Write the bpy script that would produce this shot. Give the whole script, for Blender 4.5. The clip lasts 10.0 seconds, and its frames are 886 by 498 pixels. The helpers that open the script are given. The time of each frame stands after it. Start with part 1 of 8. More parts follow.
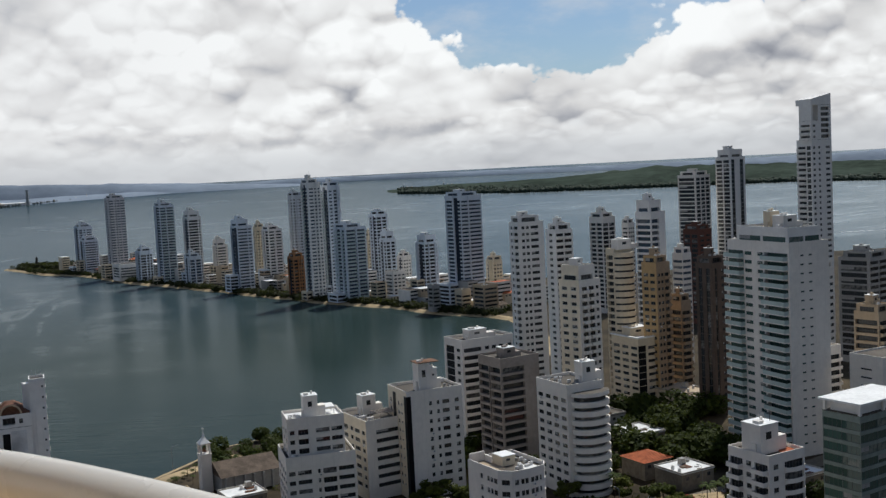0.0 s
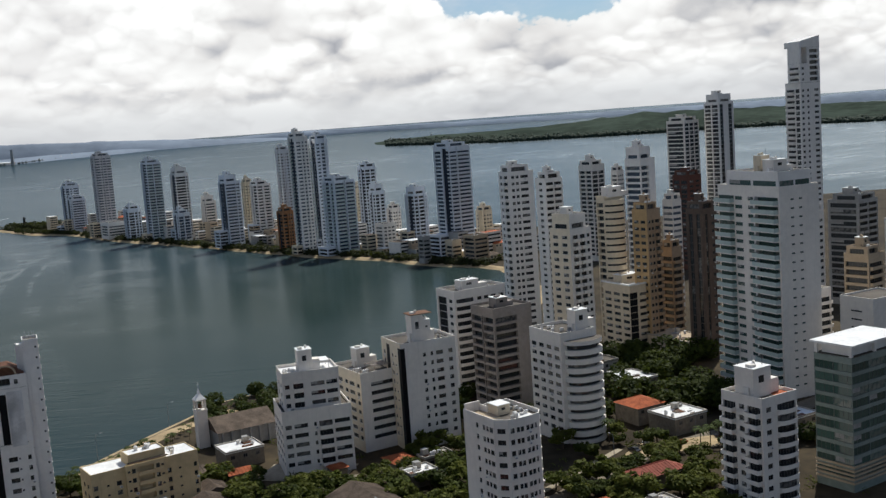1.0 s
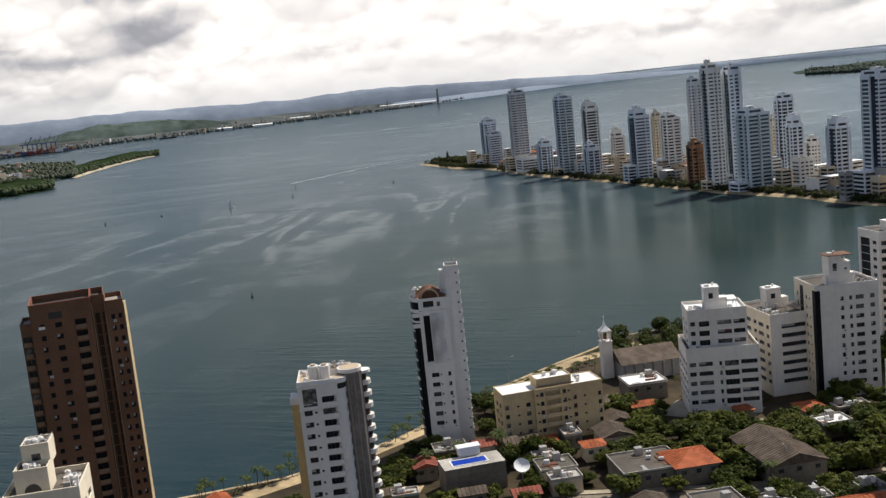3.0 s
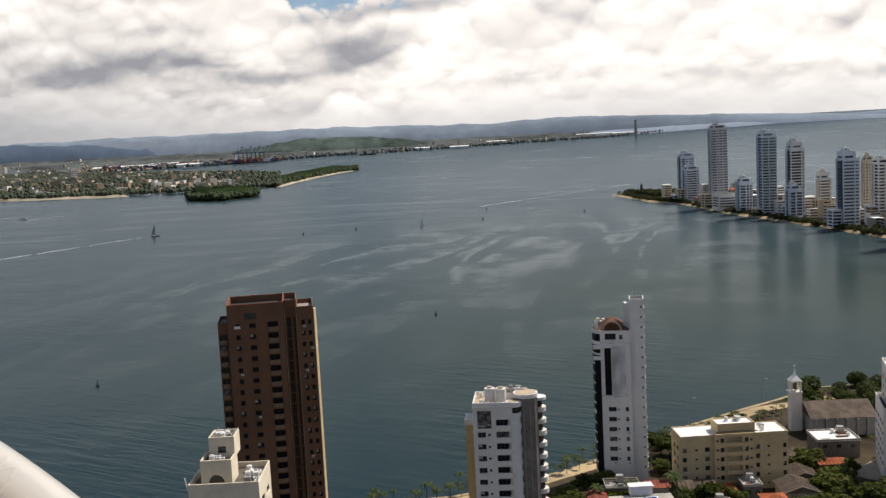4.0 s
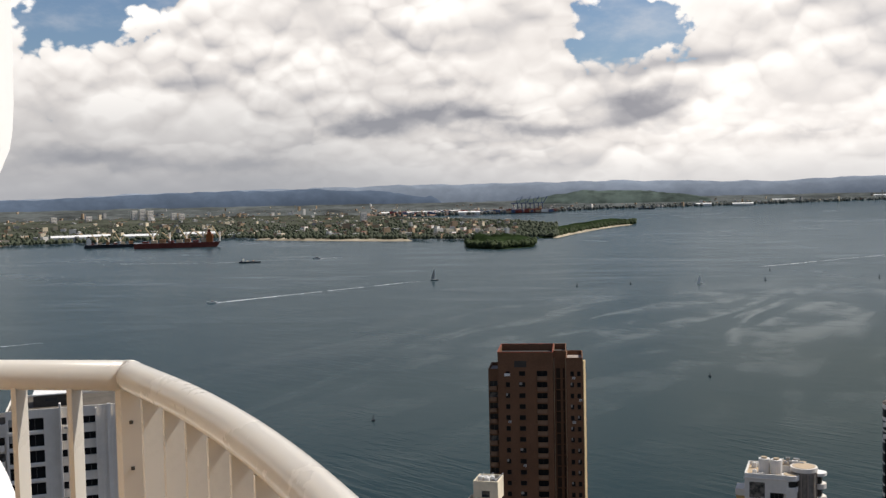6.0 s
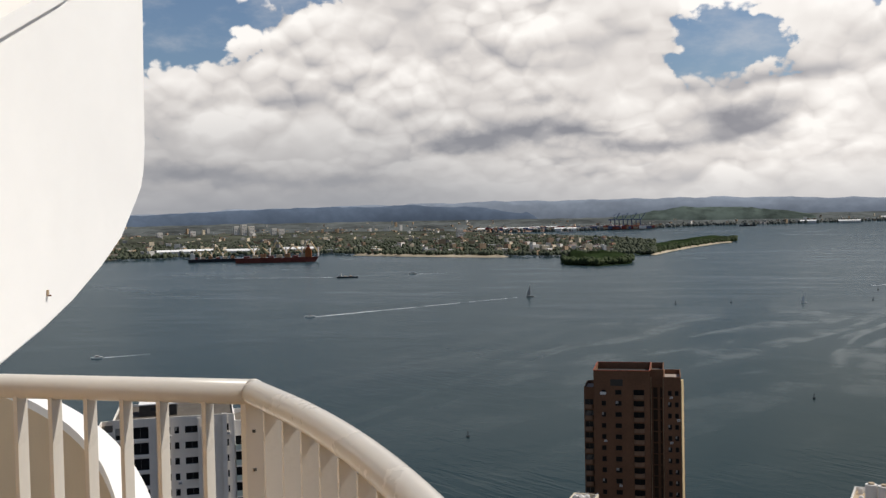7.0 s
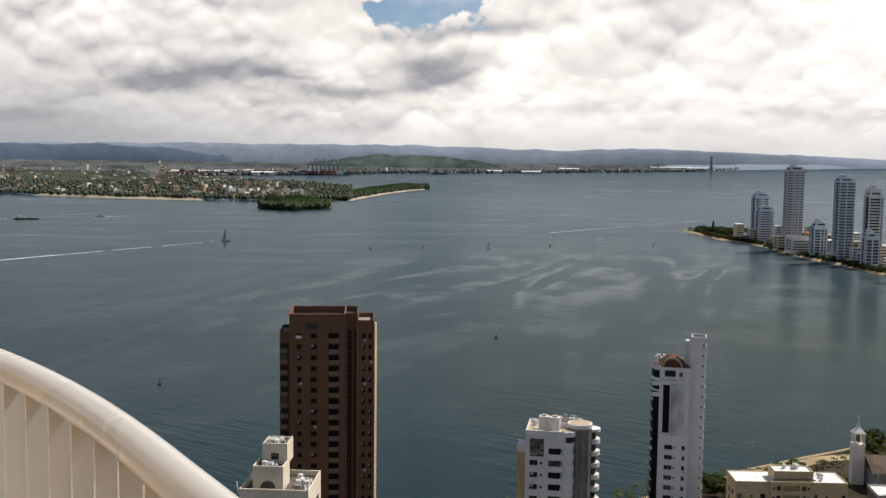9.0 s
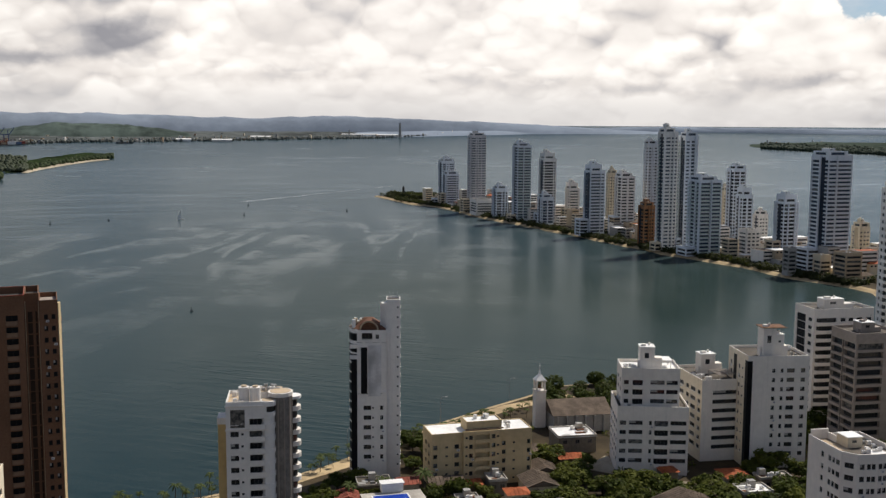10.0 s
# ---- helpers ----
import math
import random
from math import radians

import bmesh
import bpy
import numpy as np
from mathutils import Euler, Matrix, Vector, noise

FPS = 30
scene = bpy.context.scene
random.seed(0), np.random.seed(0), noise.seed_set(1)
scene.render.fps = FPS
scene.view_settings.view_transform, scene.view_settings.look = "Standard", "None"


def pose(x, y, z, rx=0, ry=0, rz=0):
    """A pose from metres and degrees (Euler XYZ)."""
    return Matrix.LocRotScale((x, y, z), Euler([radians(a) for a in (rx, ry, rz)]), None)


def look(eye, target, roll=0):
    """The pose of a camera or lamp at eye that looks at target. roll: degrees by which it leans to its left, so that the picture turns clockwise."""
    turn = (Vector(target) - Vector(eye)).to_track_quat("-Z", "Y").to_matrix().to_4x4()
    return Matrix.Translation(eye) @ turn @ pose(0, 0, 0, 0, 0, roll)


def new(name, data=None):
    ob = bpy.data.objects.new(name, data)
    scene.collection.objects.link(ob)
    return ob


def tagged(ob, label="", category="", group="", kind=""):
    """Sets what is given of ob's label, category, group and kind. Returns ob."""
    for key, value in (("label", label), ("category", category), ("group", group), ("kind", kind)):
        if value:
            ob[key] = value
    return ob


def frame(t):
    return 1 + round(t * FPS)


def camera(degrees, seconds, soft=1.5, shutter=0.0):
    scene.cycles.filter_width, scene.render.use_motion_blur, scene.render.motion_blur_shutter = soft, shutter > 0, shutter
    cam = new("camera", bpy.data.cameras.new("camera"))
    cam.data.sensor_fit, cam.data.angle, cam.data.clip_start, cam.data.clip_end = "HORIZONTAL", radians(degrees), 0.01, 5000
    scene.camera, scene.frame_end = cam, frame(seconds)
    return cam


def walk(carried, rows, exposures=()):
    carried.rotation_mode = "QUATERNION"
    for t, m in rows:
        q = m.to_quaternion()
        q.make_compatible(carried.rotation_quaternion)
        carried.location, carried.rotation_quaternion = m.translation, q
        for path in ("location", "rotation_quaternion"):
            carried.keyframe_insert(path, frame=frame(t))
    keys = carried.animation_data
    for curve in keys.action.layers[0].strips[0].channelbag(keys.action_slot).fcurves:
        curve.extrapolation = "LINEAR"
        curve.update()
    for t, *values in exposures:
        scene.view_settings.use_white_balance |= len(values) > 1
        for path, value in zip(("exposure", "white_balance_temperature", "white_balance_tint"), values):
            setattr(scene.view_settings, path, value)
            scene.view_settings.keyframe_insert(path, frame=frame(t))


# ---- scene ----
cam = camera(46.01, 10.0, soft=1.4)
PATH = [
    (0.0, pose(-0.066, -0.777, 109.892, 85.695, 2.900, -0.304)),
    (0.5, pose(-0.350, -0.350, 109.920, 84.022, 2.424, 0.992)),
    (1.0, pose(-0.600, -0.020, 109.950, 82.969, 4.077, -1.009)),
    (1.5, pose(-0.680, 0.050, 109.960, 80.765, 4.773, 5.379)),
    (2.0, pose(-0.600, 0.200, 109.950, 79.380, 5.153, 15.859)),
    (2.2, pose(-0.611, 0.235, 109.941, 79.151, 5.997, 16.122)),
    (3.3, pose(-0.669, 0.425, 109.889, 82.687, 4.798, 24.175)),
    (3.5, pose(-0.680, 0.460, 109.880, 83.451, 3.929, 26.349)),
    (4.0, pose(-0.558, 0.466, 109.842, 83.563, 2.934, 31.838)),
    (4.5, pose(-0.532, 0.480, 109.809, 84.440, 2.101, 36.619)),
    (5.0, pose(-0.471, 0.392, 109.851, 85.897, 1.256, 41.485)),
    (5.5, pose(-0.518, 0.402, 109.860, 86.078, 1.542, 44.318)),
    (5.7, pose(-0.437, 0.347, 109.879, 86.395, 1.349, 45.495)),
    (6.8, pose(0.010, 0.042, 109.982, 87.938, 1.395, 50.924)),
    (7.0, pose(0.091, -0.013, 110.001, 87.954, 1.149, 52.276)),
    (7.5, pose(-0.002, -0.009, 109.990, 88.388, 0.537, 54.129)),
    (8.0, pose(-0.069, 0.020, 109.987, 88.668, -0.189, 51.973)),
    (8.5, pose(0.150, -0.114, 110.024, 88.023, -0.075, 44.104)),
    (9.0, pose(0.110, -0.105, 110.017, 84.840, -0.615, 35.836)),
    (9.5, pose(0.291, -0.171, 109.993, 83.955, 0.770, 26.174)),
    (10.0, pose(0.200, 0.100, 110.000, 83.208, -0.334, 19.109)),
]
walk(cam, PATH, exposures=((0.0, -0.44, 6100, 8), (0.5, -0.30, 6150, 8), (1.0, -0.24, 6200, 8), (1.5, -0.17, 6250, 9), (2.0, -0.10, 6350, 9), (2.2, 0.02, 6400, 9), (3.3, -0.02, 6600, 11), (3.5, -0.04, 6650, 11), (5.0, -0.10, 6650, 11), (5.5, -0.10, 6600, 11), (7.0, -0.36, 6550, 11), (7.6, -0.36, 6500, 10), (8.6, -0.32, 6500, 10), (9.1, -0.12, 6600, 11), (9.5, -0.22, 6650, 11), (10.0, -0.22, 6650, 11)))

# world, sun and sky
SUN_AZ, SUN_EL = radians(-24), radians(52)
EYE = Vector((0, 0, 110))
LAND = 1.8
sun_dir = Vector((-math.sin(SUN_AZ) * math.cos(SUN_EL), math.cos(SUN_AZ) * math.cos(SUN_EL), math.sin(SUN_EL)))
sun = new("sun", bpy.data.lights.new("sun", "SUN"))
sun.data.energy, sun.data.angle, sun.data.color = 5.0, radians(0.6), (1.0, 0.95, 0.86)
sun.matrix_world = look(EYE + sun_dir * 300, EYE)


class Nodes:
    """A short way to write node trees."""

    def __init__(self, tree):
        self.tree = tree
        tree.nodes.clear()

    def add(self, kind, inputs=None, **props):
        n = self.tree.nodes.new(kind)
        if "operation" in props:
            n.operation = props["operation"]
        if "use_clamp" in props:
            n.use_clamp = props["use_clamp"]
        if "interpolation_type" in props:
            n.interpolation_type = props["interpolation_type"]
        if "data_type" in props:
            n.data_type = props["data_type"]
        if "blend_type" in props:
            n.blend_type = props["blend_type"]
        for k, v in (inputs or {}).items():
            self.plug(v, n.inputs[k])
        return n

    def plug(self, v, socket):
        if isinstance(v, bpy.types.NodeSocket):
            self.tree.links.new(v, socket)
        elif isinstance(v, bpy.types.Node):
            self.tree.links.new(v.outputs[0], socket)
        else:
            socket.default_value = v

    def math(self, op, a, b=0.0, c=0.0, clamp=False):
        n = self.add("ShaderNodeMath", {0: a, 1: b, 2: c}, operation=op, use_clamp=clamp)
        return n.outputs[0]

    def smooth(self, v, a, b, lo=0.0, hi=1.0):
        n = self.add("ShaderNodeMapRange", {0: v, 1: a, 2: b, 3: lo, 4: hi}, interpolation_type="SMOOTHSTEP")
        return n.outputs[0]

    def mix(self, f, a, b, kind="MIX"):
        n = self.add("ShaderNodeMix", data_type="RGBA", blend_type=kind)
        self.plug(f, n.inputs[0])
        self.plug(a, n.inputs[6])
        self.plug(b, n.inputs[7])
        return n.outputs[2]

    def noise(self, vec, scale, detail=4.0, rough=0.55, distort=0.0):
        n = self.add("ShaderNodeTexNoise", {"Vector": vec, "Scale": scale, "Detail": detail, "Roughness": rough, "Distortion": distort})
        return n.outputs[0]


def build_sky():
    world = bpy.data.worlds.new("world")
    scene.world = world
    world.use_nodes = True
    t = Nodes(world.node_tree)
    out = t.add("ShaderNodeOutputWorld")
    sky = t.add("ShaderNodeTexSky")
    sky.sky_type, sky.sun_disc, sky.sun_elevation, sky.sun_rotation = "NISHITA", False, SUN_EL, -SUN_AZ
    blue = t.add("ShaderNodeVectorMath", {0: sky.outputs[0], 1: (0.072, 0.084, 0.098)}, operation="MULTIPLY").outputs[0]
    co = t.add("ShaderNodeTexCoord").outputs["Generated"]
    sep = t.add("ShaderNodeSeparateXYZ", {0: co})
    x, y, z = sep.outputs
    az = t.math("ARCTAN2", t.math("MULTIPLY", x, -1.0), y)
    el = t.math("ARCSINE", z)

    def at(up, seed, stretch):
        e = t.math("ADD", el, up)
        ee = t.math("POWER", t.math("MAXIMUM", t.math("ADD", e, 0.03), 0.0), 0.85)
        return t.add("ShaderNodeCombineXYZ", {0: t.math("ADD", az, seed), 1: t.math("MULTIPLY", ee, stretch), 2: seed}).outputs[0]

    def field(up, seed, stretch, broad, octaves):
        # piled cumulus over azimuth and elevation: broad masses crowned by rounded domes of falling size
        v = at(up, seed, stretch)
        warp = t.add("ShaderNodeTexNoise", {"Vector": v, "Scale": 24.0, "Detail": 2.0, "Roughness": 0.5})
        off = t.add("ShaderNodeVectorMath", {0: warp.outputs[1], 1: (0.5, 0.5, 0.5)}, operation="SUBTRACT").outputs[0]
        off = t.add("ShaderNodeVectorMath", {0: off, 1: (0.020, 0.020, 0.0)}, operation="MULTIPLY").outputs[0]
        vw = t.add("ShaderNodeVectorMath", {0: v, 1: off}, operation="ADD").outputs[0]
        total = t.math("MULTIPLY", t.math("SUBTRACT", t.noise(v, 5.0, 1.0, 0.5), 0.5), broad)
        for sc, amp in octaves:
            vo = t.add("ShaderNodeTexVoronoi", {"Vector": vw, "Scale": sc})
            vo.voronoi_dimensions, vo.feature = "2D", "SMOOTH_F1"
            vo.inputs["Smoothness"].default_value = 0.05
            d2 = t.math("MULTIPLY", vo.outputs[0], vo.outputs[0])
            total = t.math("ADD", total, t.math("MULTIPLY", t.math("SUBTRACT", 0.28, d2), amp))
        return total

    big = ((8.0, 0.34), (17.0, 0.26), (36.0, 0.15))
    small = ((24.0, 0.36), (52.0, 0.16))
    coarse, coarse_up = field(0.0, 3.7, 1.25, 0.55, big), field(0.010, 3.7, 1.25, 0.55, big)
    fine = field(0.0, 5.1, 1.15, 0.0, ((78.0, 0.10), (160.0, 0.045)))
    vast, vast_up = field(0.0, 8.3, 1.25, 0.9, ((3.6, 0.55), (7.5, 0.28))), field(0.03, 8.3, 1.25, 0.9, ((3.6, 0.55), (7.5, 0.28)))
    low, low_up = field(0.0, 11.3, 1.7, 0.6, small), field(0.007, 11.3, 1.7, 0.6, small)
    wv = t.add("ShaderNodeCombineXYZ", {0: az, 1: t.math("MULTIPLY", el, 1.3), 2: 8.8}).outputs[0]
    wn = t.add("ShaderNodeTexNoise", {"Vector": wv, "Scale": 17.0, "Detail": 5.0, "Roughness": 0.6})
    wsep = t.add("ShaderNodeSeparateXYZ", {0: wn.outputs[1]})
    azw = t.math("ADD", az, t.math("MULTIPLY", t.math("SUBTRACT", wsep.outputs[0], 0.5), 0.08))
    elw = t.math("ADD", el, t.math("MULTIPLY", t.math("SUBTRACT", wsep.outputs[1], 0.5), 0.032))

    def blob(a, e, wa, we):
        da = t.math("DIVIDE", t.math("SUBTRACT", azw, radians(a)), radians(wa))
        de = t.math("DIVIDE", t.math("SUBTRACT", elw, radians(e)), radians(we))
        return t.math("EXPONENT", t.math("MULTIPLY", t.math("ADD", t.math("MULTIPLY", da, da), t.math("MULTIPLY", de, de)), -1.0))

    def blobs(rows):
        total = None
        for a, e, wa, we, k in rows:
            b = t.math("MULTIPLY", blob(a, e, wa, we), k)
            total = b if total is None else t.math("ADD", total, b)
        return total

    # clear openings, heavy banks, and the grey flat bases under the banks
    opening = blobs(((-6.0, 8.4, 6.2, 3.2, 0.90), (-16.0, 10.8, 13.0, 2.4, 0.95), (12.5, 11.0, 3.6, 1.6, 0.55), (65.6, 9.6, 3.4, 1.9, 0.62), (64.0, 11.8, 6.0, 1.5, 0.6), (36.6, 8.8, 3.4, 2.0, 0.72), (30.0, 10.6, 3.0, 1.0, 0.45), (80.0, 8.0, 6.0, 5.0, 0.5)))
    banks = blobs(((13.0, 6.0, 9.0, 6.0, 0.30), (3.0, 5.0, 4.0, 3.0, 0.22), (-17.0, 4.4, 6.0, 2.6, 0.30), (-23.0, 5.0, 3.0, 3.0, 0.25), (54.0, 6.5, 9.0, 4.4, 0.34), (26.0, 6.0, 9.0, 6.0, 0.34), (44.0, 8.0, 4.0, 3.5, 0.25), (-6.0, 2.2, 16.0, 1.8, 0.22)))
    grey = blobs(((51.1, 3.7, 2.4, 0.55, 0.62), (46.6, 4.1, 3.4, 0.45, 0.50), (44.0, 3.5, 2.2, 0.5, 0.25), (35.9, 4.7, 2.0, 0.7, 0.45), (65.5, 2.2, 3.4, 0.6, 0.50), (67.5, 4.6, 2.0, 1.0, 0.30), (57.3, 1.8, 3.4, 0.45, 0.40), (46.5, 5.9, 2.2, 0.4, 0.30), (55.0, 5.4, 2.0, 0.8, 0.20), (62.0, 4.6, 1.6, 1.6, 0.16), (29.6, 2.7, 2.8, 0.5, 0.32), (26.0, 2.6, 2.4, 0.4, 0.26), (36.4, 4.0, 2.6, 0.8, 0.16),
                  (40.3, 3.4, 2.6, 0.4, 0.34), (12.5, 2.2, 3.0, 0.45, 0.32), (8.0, 1.9, 2.6, 0.4, 0.32), (5.2, 3.5, 1.6, 0.8, 0.26), (0.9, 2.2, 2.6, 0.4, 0.28), (17.1, 2.4, 2.6, 0.6, 0.26), (19.0, 6.4, 2.2, 1.4, 0.16), (-14.6, 4.6, 1.6, 0.9, 0.18), (-17.0, 5.2, 3.0, 0.6, 0.30), (-23.0, 4.6, 2.0, 0.9, 0.26), (-9.8, 2.4, 2.0, 0.5, 0.20)))
    turn = t.math("COSINE", t.math("SUBTRACT", az, radians(25)))
    # overhead and behind the balcony the sky is mostly clear
    clear = t.math("ADD", t.smooth(el, radians(11), radians(26), 0.0, 0.5), t.smooth(turn, 0.35, -0.25, 0.0, 0.45))
    gap = t.math("ADD", t.math("MULTIPLY", opening, t.smooth(t.noise(wv, 16.0, 3.0, 0.5), 0.30, 0.62, 0.62, 1.25)), clear)
    cover = t.math("SUBTRACT", t.math("ADD", t.math("ADD", t.math("ADD", coarse, fine), 0.22), banks), gap)
    mask = t.smooth(cover, -0.03, 0.05)
    thick = t.smooth(cover, 0.05, 0.6)
    cover2 = t.math("SUBTRACT", t.math("SUBTRACT", low, t.smooth(el, radians(3.2), radians(6.5), 0.0, 0.5)), t.math("MULTIPLY", gap, 0.6))
    mask2 = t.smooth(cover2, -0.06, 0.08)
    mass = t.smooth(t.noise(wv, 7.0, 4.0, 0.5), 0.34, 0.66)

    def shaded(light):
        lit = t.math("MAXIMUM", t.math("MINIMUM", t.math("SUBTRACT", light, grey), 1.0), 0.0)
        ramp = t.add("ShaderNodeValToRGB", {0: lit})
        cr = ramp.color_ramp
        cr.elements[0].position, cr.elements[0].color = 0.05, (0.34, 0.345, 0.385, 1)
        cr.elements[1].position, cr.elements[1].color = 0.95, (1.34, 1.30, 1.24, 1)
        e = cr.elements.new(0.34)
        e.color = (0.58, 0.57, 0.585, 1)
        e = cr.elements.new(0.62)
        e.color = (0.95, 0.905, 0.865, 1)
        return ramp.outputs[0]

    def relief(here, up, k):
        return t.math("MULTIPLY", t.math("SUBTRACT", here, up), k)

    # some banks are smooth and milky, others sharply heaped
    heap = t.smooth(t.noise(wv, 9.0, 3.0, 0.5), 0.36, 0.62, 0.35, 1.5)
    light = t.math("ADD", t.math("MULTIPLY", t.math("ADD", relief(coarse, coarse_up, 1.6), t.math("MULTIPLY", t.math("ADD", coarse, fine), 0.6)), heap), t.math("ADD", 0.66, t.math("MULTIPLY", mass, 0.20)))
    light = t.math("ADD", light, relief(vast, vast_up, 0.9))
    light = t.math("ADD", light, t.smooth(az, radians(34), radians(10), 0.0, 0.08))
    light = t.math("SUBTRACT", light, t.math("MULTIPLY", thick, 0.10))
    light2 = t.math("ADD", t.math("ADD", relief(low, low_up, 1.3), t.math("MULTIPLY", low, 0.6)), t.math("ADD", 0.54, t.math("MULTIPLY", mass, 0.22)))

    veil = t.smooth(turn, 0.2, -0.5, 0.0, 0.35)
    blue = t.mix(veil, blue, (0.30, 0.29, 0.28, 1))
    # thin high veil that pales the openings
    wisp = t.smooth(t.noise(t.add("ShaderNodeCombineXYZ", {0: az, 1: t.math("MULTIPLY", el, 2.2), 2: 1.7}).outputs[0], 9.0, 6.0, 0.6), 0.42, 0.75, 0.0, 0.55)
    wisp = t.math("MULTIPLY", wisp, t.math("MULTIPLY", t.smooth(el, radians(24), radians(11)), t.smooth(turn, -0.1, 0.4)))
    blue = t.mix(wisp, blue, (0.86, 0.86, 0.87, 1))
    col = t.mix(mask, blue, shaded(light))
    col = t.mix(t.math("MULTIPLY", mask2, 0.7), col, shaded(light2))
    # a milky patch of thin bright cloud
    milk = t.math("MULTIPLY", blob(21.0, 6.0, 11.0, 9.0), 0.42)
    col = t.mix(milk, col, (1.06, 1.02, 0.99, 1))
    # rain haze low over the horizon, duller to the west
    west = t.math("MULTIPLY", t.smooth(az, radians(34), radians(58)), t.smooth(turn, 0.0, 0.5))
    col = t.mix(t.math("MULTIPLY", west, t.smooth(el, radians(8), radians(2), 0.06, 0.60)), col, (0.38, 0.395, 0.425, 1))
    hazef = t.math("MULTIPLY", t.smooth(el, radians(2.9), radians(0.4)), 0.78)
    hazec = t.mix(west, (0.80, 0.79, 0.785, 1), (0.36, 0.38, 0.42, 1))
    hazec = t.mix(t.smooth(t.noise(t.add("ShaderNodeCombineXYZ", {0: az, 1: t.math("MULTIPLY", el, 2.5), 2: 9.0}), 5.0, 3.0), 0.35, 0.65, 0.0, 0.5), hazec, (0.60, 0.60, 0.62, 1))
    col = t.mix(hazef, col, hazec)
    below = t.smooth(z, -0.02, -0.06)
    col = t.mix(below, col, (0.08, 0.085, 0.085, 1))
    bg = t.add("ShaderNodeBackground", {"Color": col, "Strength": 1.0})
    t.plug(bg, out.inputs[0])


build_sky()


# materials
def surface(name, color, rough=0.7, metal=0.0, spread=0.12, grain=0.6, coarse=0.05, bump=0.15, spec=0.15, streak=0.0, vary=0.0, coat=0.0):
    """A weathered surface: fine grain, broad stains, optional rain streaks and a change from piece to piece."""
    m = bpy.data.materials.new(name)
    m.use_nodes = True
    t = Nodes(m.node_tree)
    out = t.add("ShaderNodeOutputMaterial")
    co = t.add("ShaderNodeTexCoord").outputs["Object"]
    c = (*color, 1)
    dark = (*[v * (1 - 2.2 * spread) for v in color], 1)
    lite = (*[min(1, v * (1 + spread)) for v in color], 1)
    n1 = t.noise(co, coarse, 5, 0.6)
    n2 = t.noise(co, grain, 6, 0.65)
    f = t.math("ADD", t.math("MULTIPLY", n1, 0.6), t.math("MULTIPLY", n2, 0.4))
    col = t.mix(t.smooth(f, 0.32, 0.68), dark, lite)
    if streak:
        mp = t.add("ShaderNodeMapping", {"Vector": co, "Scale": (1.3, 1.3, 0.05)})
        s = t.smooth(t.noise(mp.outputs[0], 1.0, 5, 0.7), 0.52, 0.75)
        col = t.mix(t.math("MULTIPLY", s, streak), col, (*[v * 0.45 for v in color], 1))
    if vary:
        r = t.add("ShaderNodeObjectInfo").outputs["Random"]
        hsv = t.add("ShaderNodeHueSaturation", {"Color": col, "Value": t.math("ADD", 1 - vary, t.math("MULTIPLY", r, 2 * vary))})
        col = hsv.outputs[0]
    p = t.add("ShaderNodeBsdfPrincipled", {"Base Color": col, "Metallic": metal, "Specular IOR Level": spec, "Coat Weight": coat})
    t.plug(t.math("ADD", rough - 0.08, t.math("MULTIPLY", n2, 0.16)), p.inputs["Roughness"])
    if bump:
        b = t.add("ShaderNodeBump", {"Strength": bump, "Distance": 0.05, "Height": n2})
        t.plug(b, p.inputs["Normal"])
    t.plug(p, out.inputs[0])
    return m


def glazing(name, color, rough=0.06, vary=0.6):
    """Dark window glass over an unlit room; some panes have pale curtains."""
    m = bpy.data.materials.new(name)
    m.use_nodes = True
    t = Nodes(m.node_tree)
    out = t.add("ShaderNodeOutputMaterial")
    r = t.add("ShaderNodeObjectInfo").outputs["Random"]
    co = t.add("ShaderNodeTexCoord").outputs["Object"]
    n = t.noise(co, 0.7, 3)
    cur = t.math("MULTIPLY", t.smooth(r, 0.80, 0.86), t.smooth(n, 0.35, 0.6))
    base = t.mix(t.math("MULTIPLY", r, vary), (*color, 1), (*[v * 2.4 for v in color], 1))
    col = t.mix(t.math("MULTIPLY", cur, 0.55), base, (0.30, 0.28, 0.25, 1))
    p = t.add("ShaderNodeBsdfPrincipled", {"Base Color": col, "Roughness": rough, "IOR": 1.5})
    b = t.add("ShaderNodeBump", {"Strength": 0.04, "Distance": 0.05, "Height": n})
    t.plug(b, p.inputs["Normal"])
    t.plug(p, out.inputs[0])
    return m


def leafage(name, a, b, dry=0.0):
    m = bpy.data.materials.new(name)
    m.use_nodes = True
    t = Nodes(m.node_tree)
    out = t.add("ShaderNodeOutputMaterial")
    g = t.add("ShaderNodeNewGeometry")
    o = t.add("ShaderNodeObjectInfo").outputs["Random"]
    f = t.math("ADD", t.math("MULTIPLY", g.outputs["Random Per Island"], 0.6), t.math("MULTIPLY", o, 0.4))
    col = t.mix(f, (*a, 1), (*b, 1))
    p = t.add("ShaderNodeBsdfPrincipled", {"Base Color": col, "Roughness": 0.65, "Specular IOR Level": 0.06})
    tr = t.add("ShaderNodeBsdfTranslucent", {"Color": t.mix(0.5, col, (0.16, 0.20, 0.03, 1))})
    mx = t.add("ShaderNodeMixShader", {0: 0.22, 1: p.outputs[0], 2: tr.outputs[0]})
    t.plug(mx, out.inputs[0])
    return m


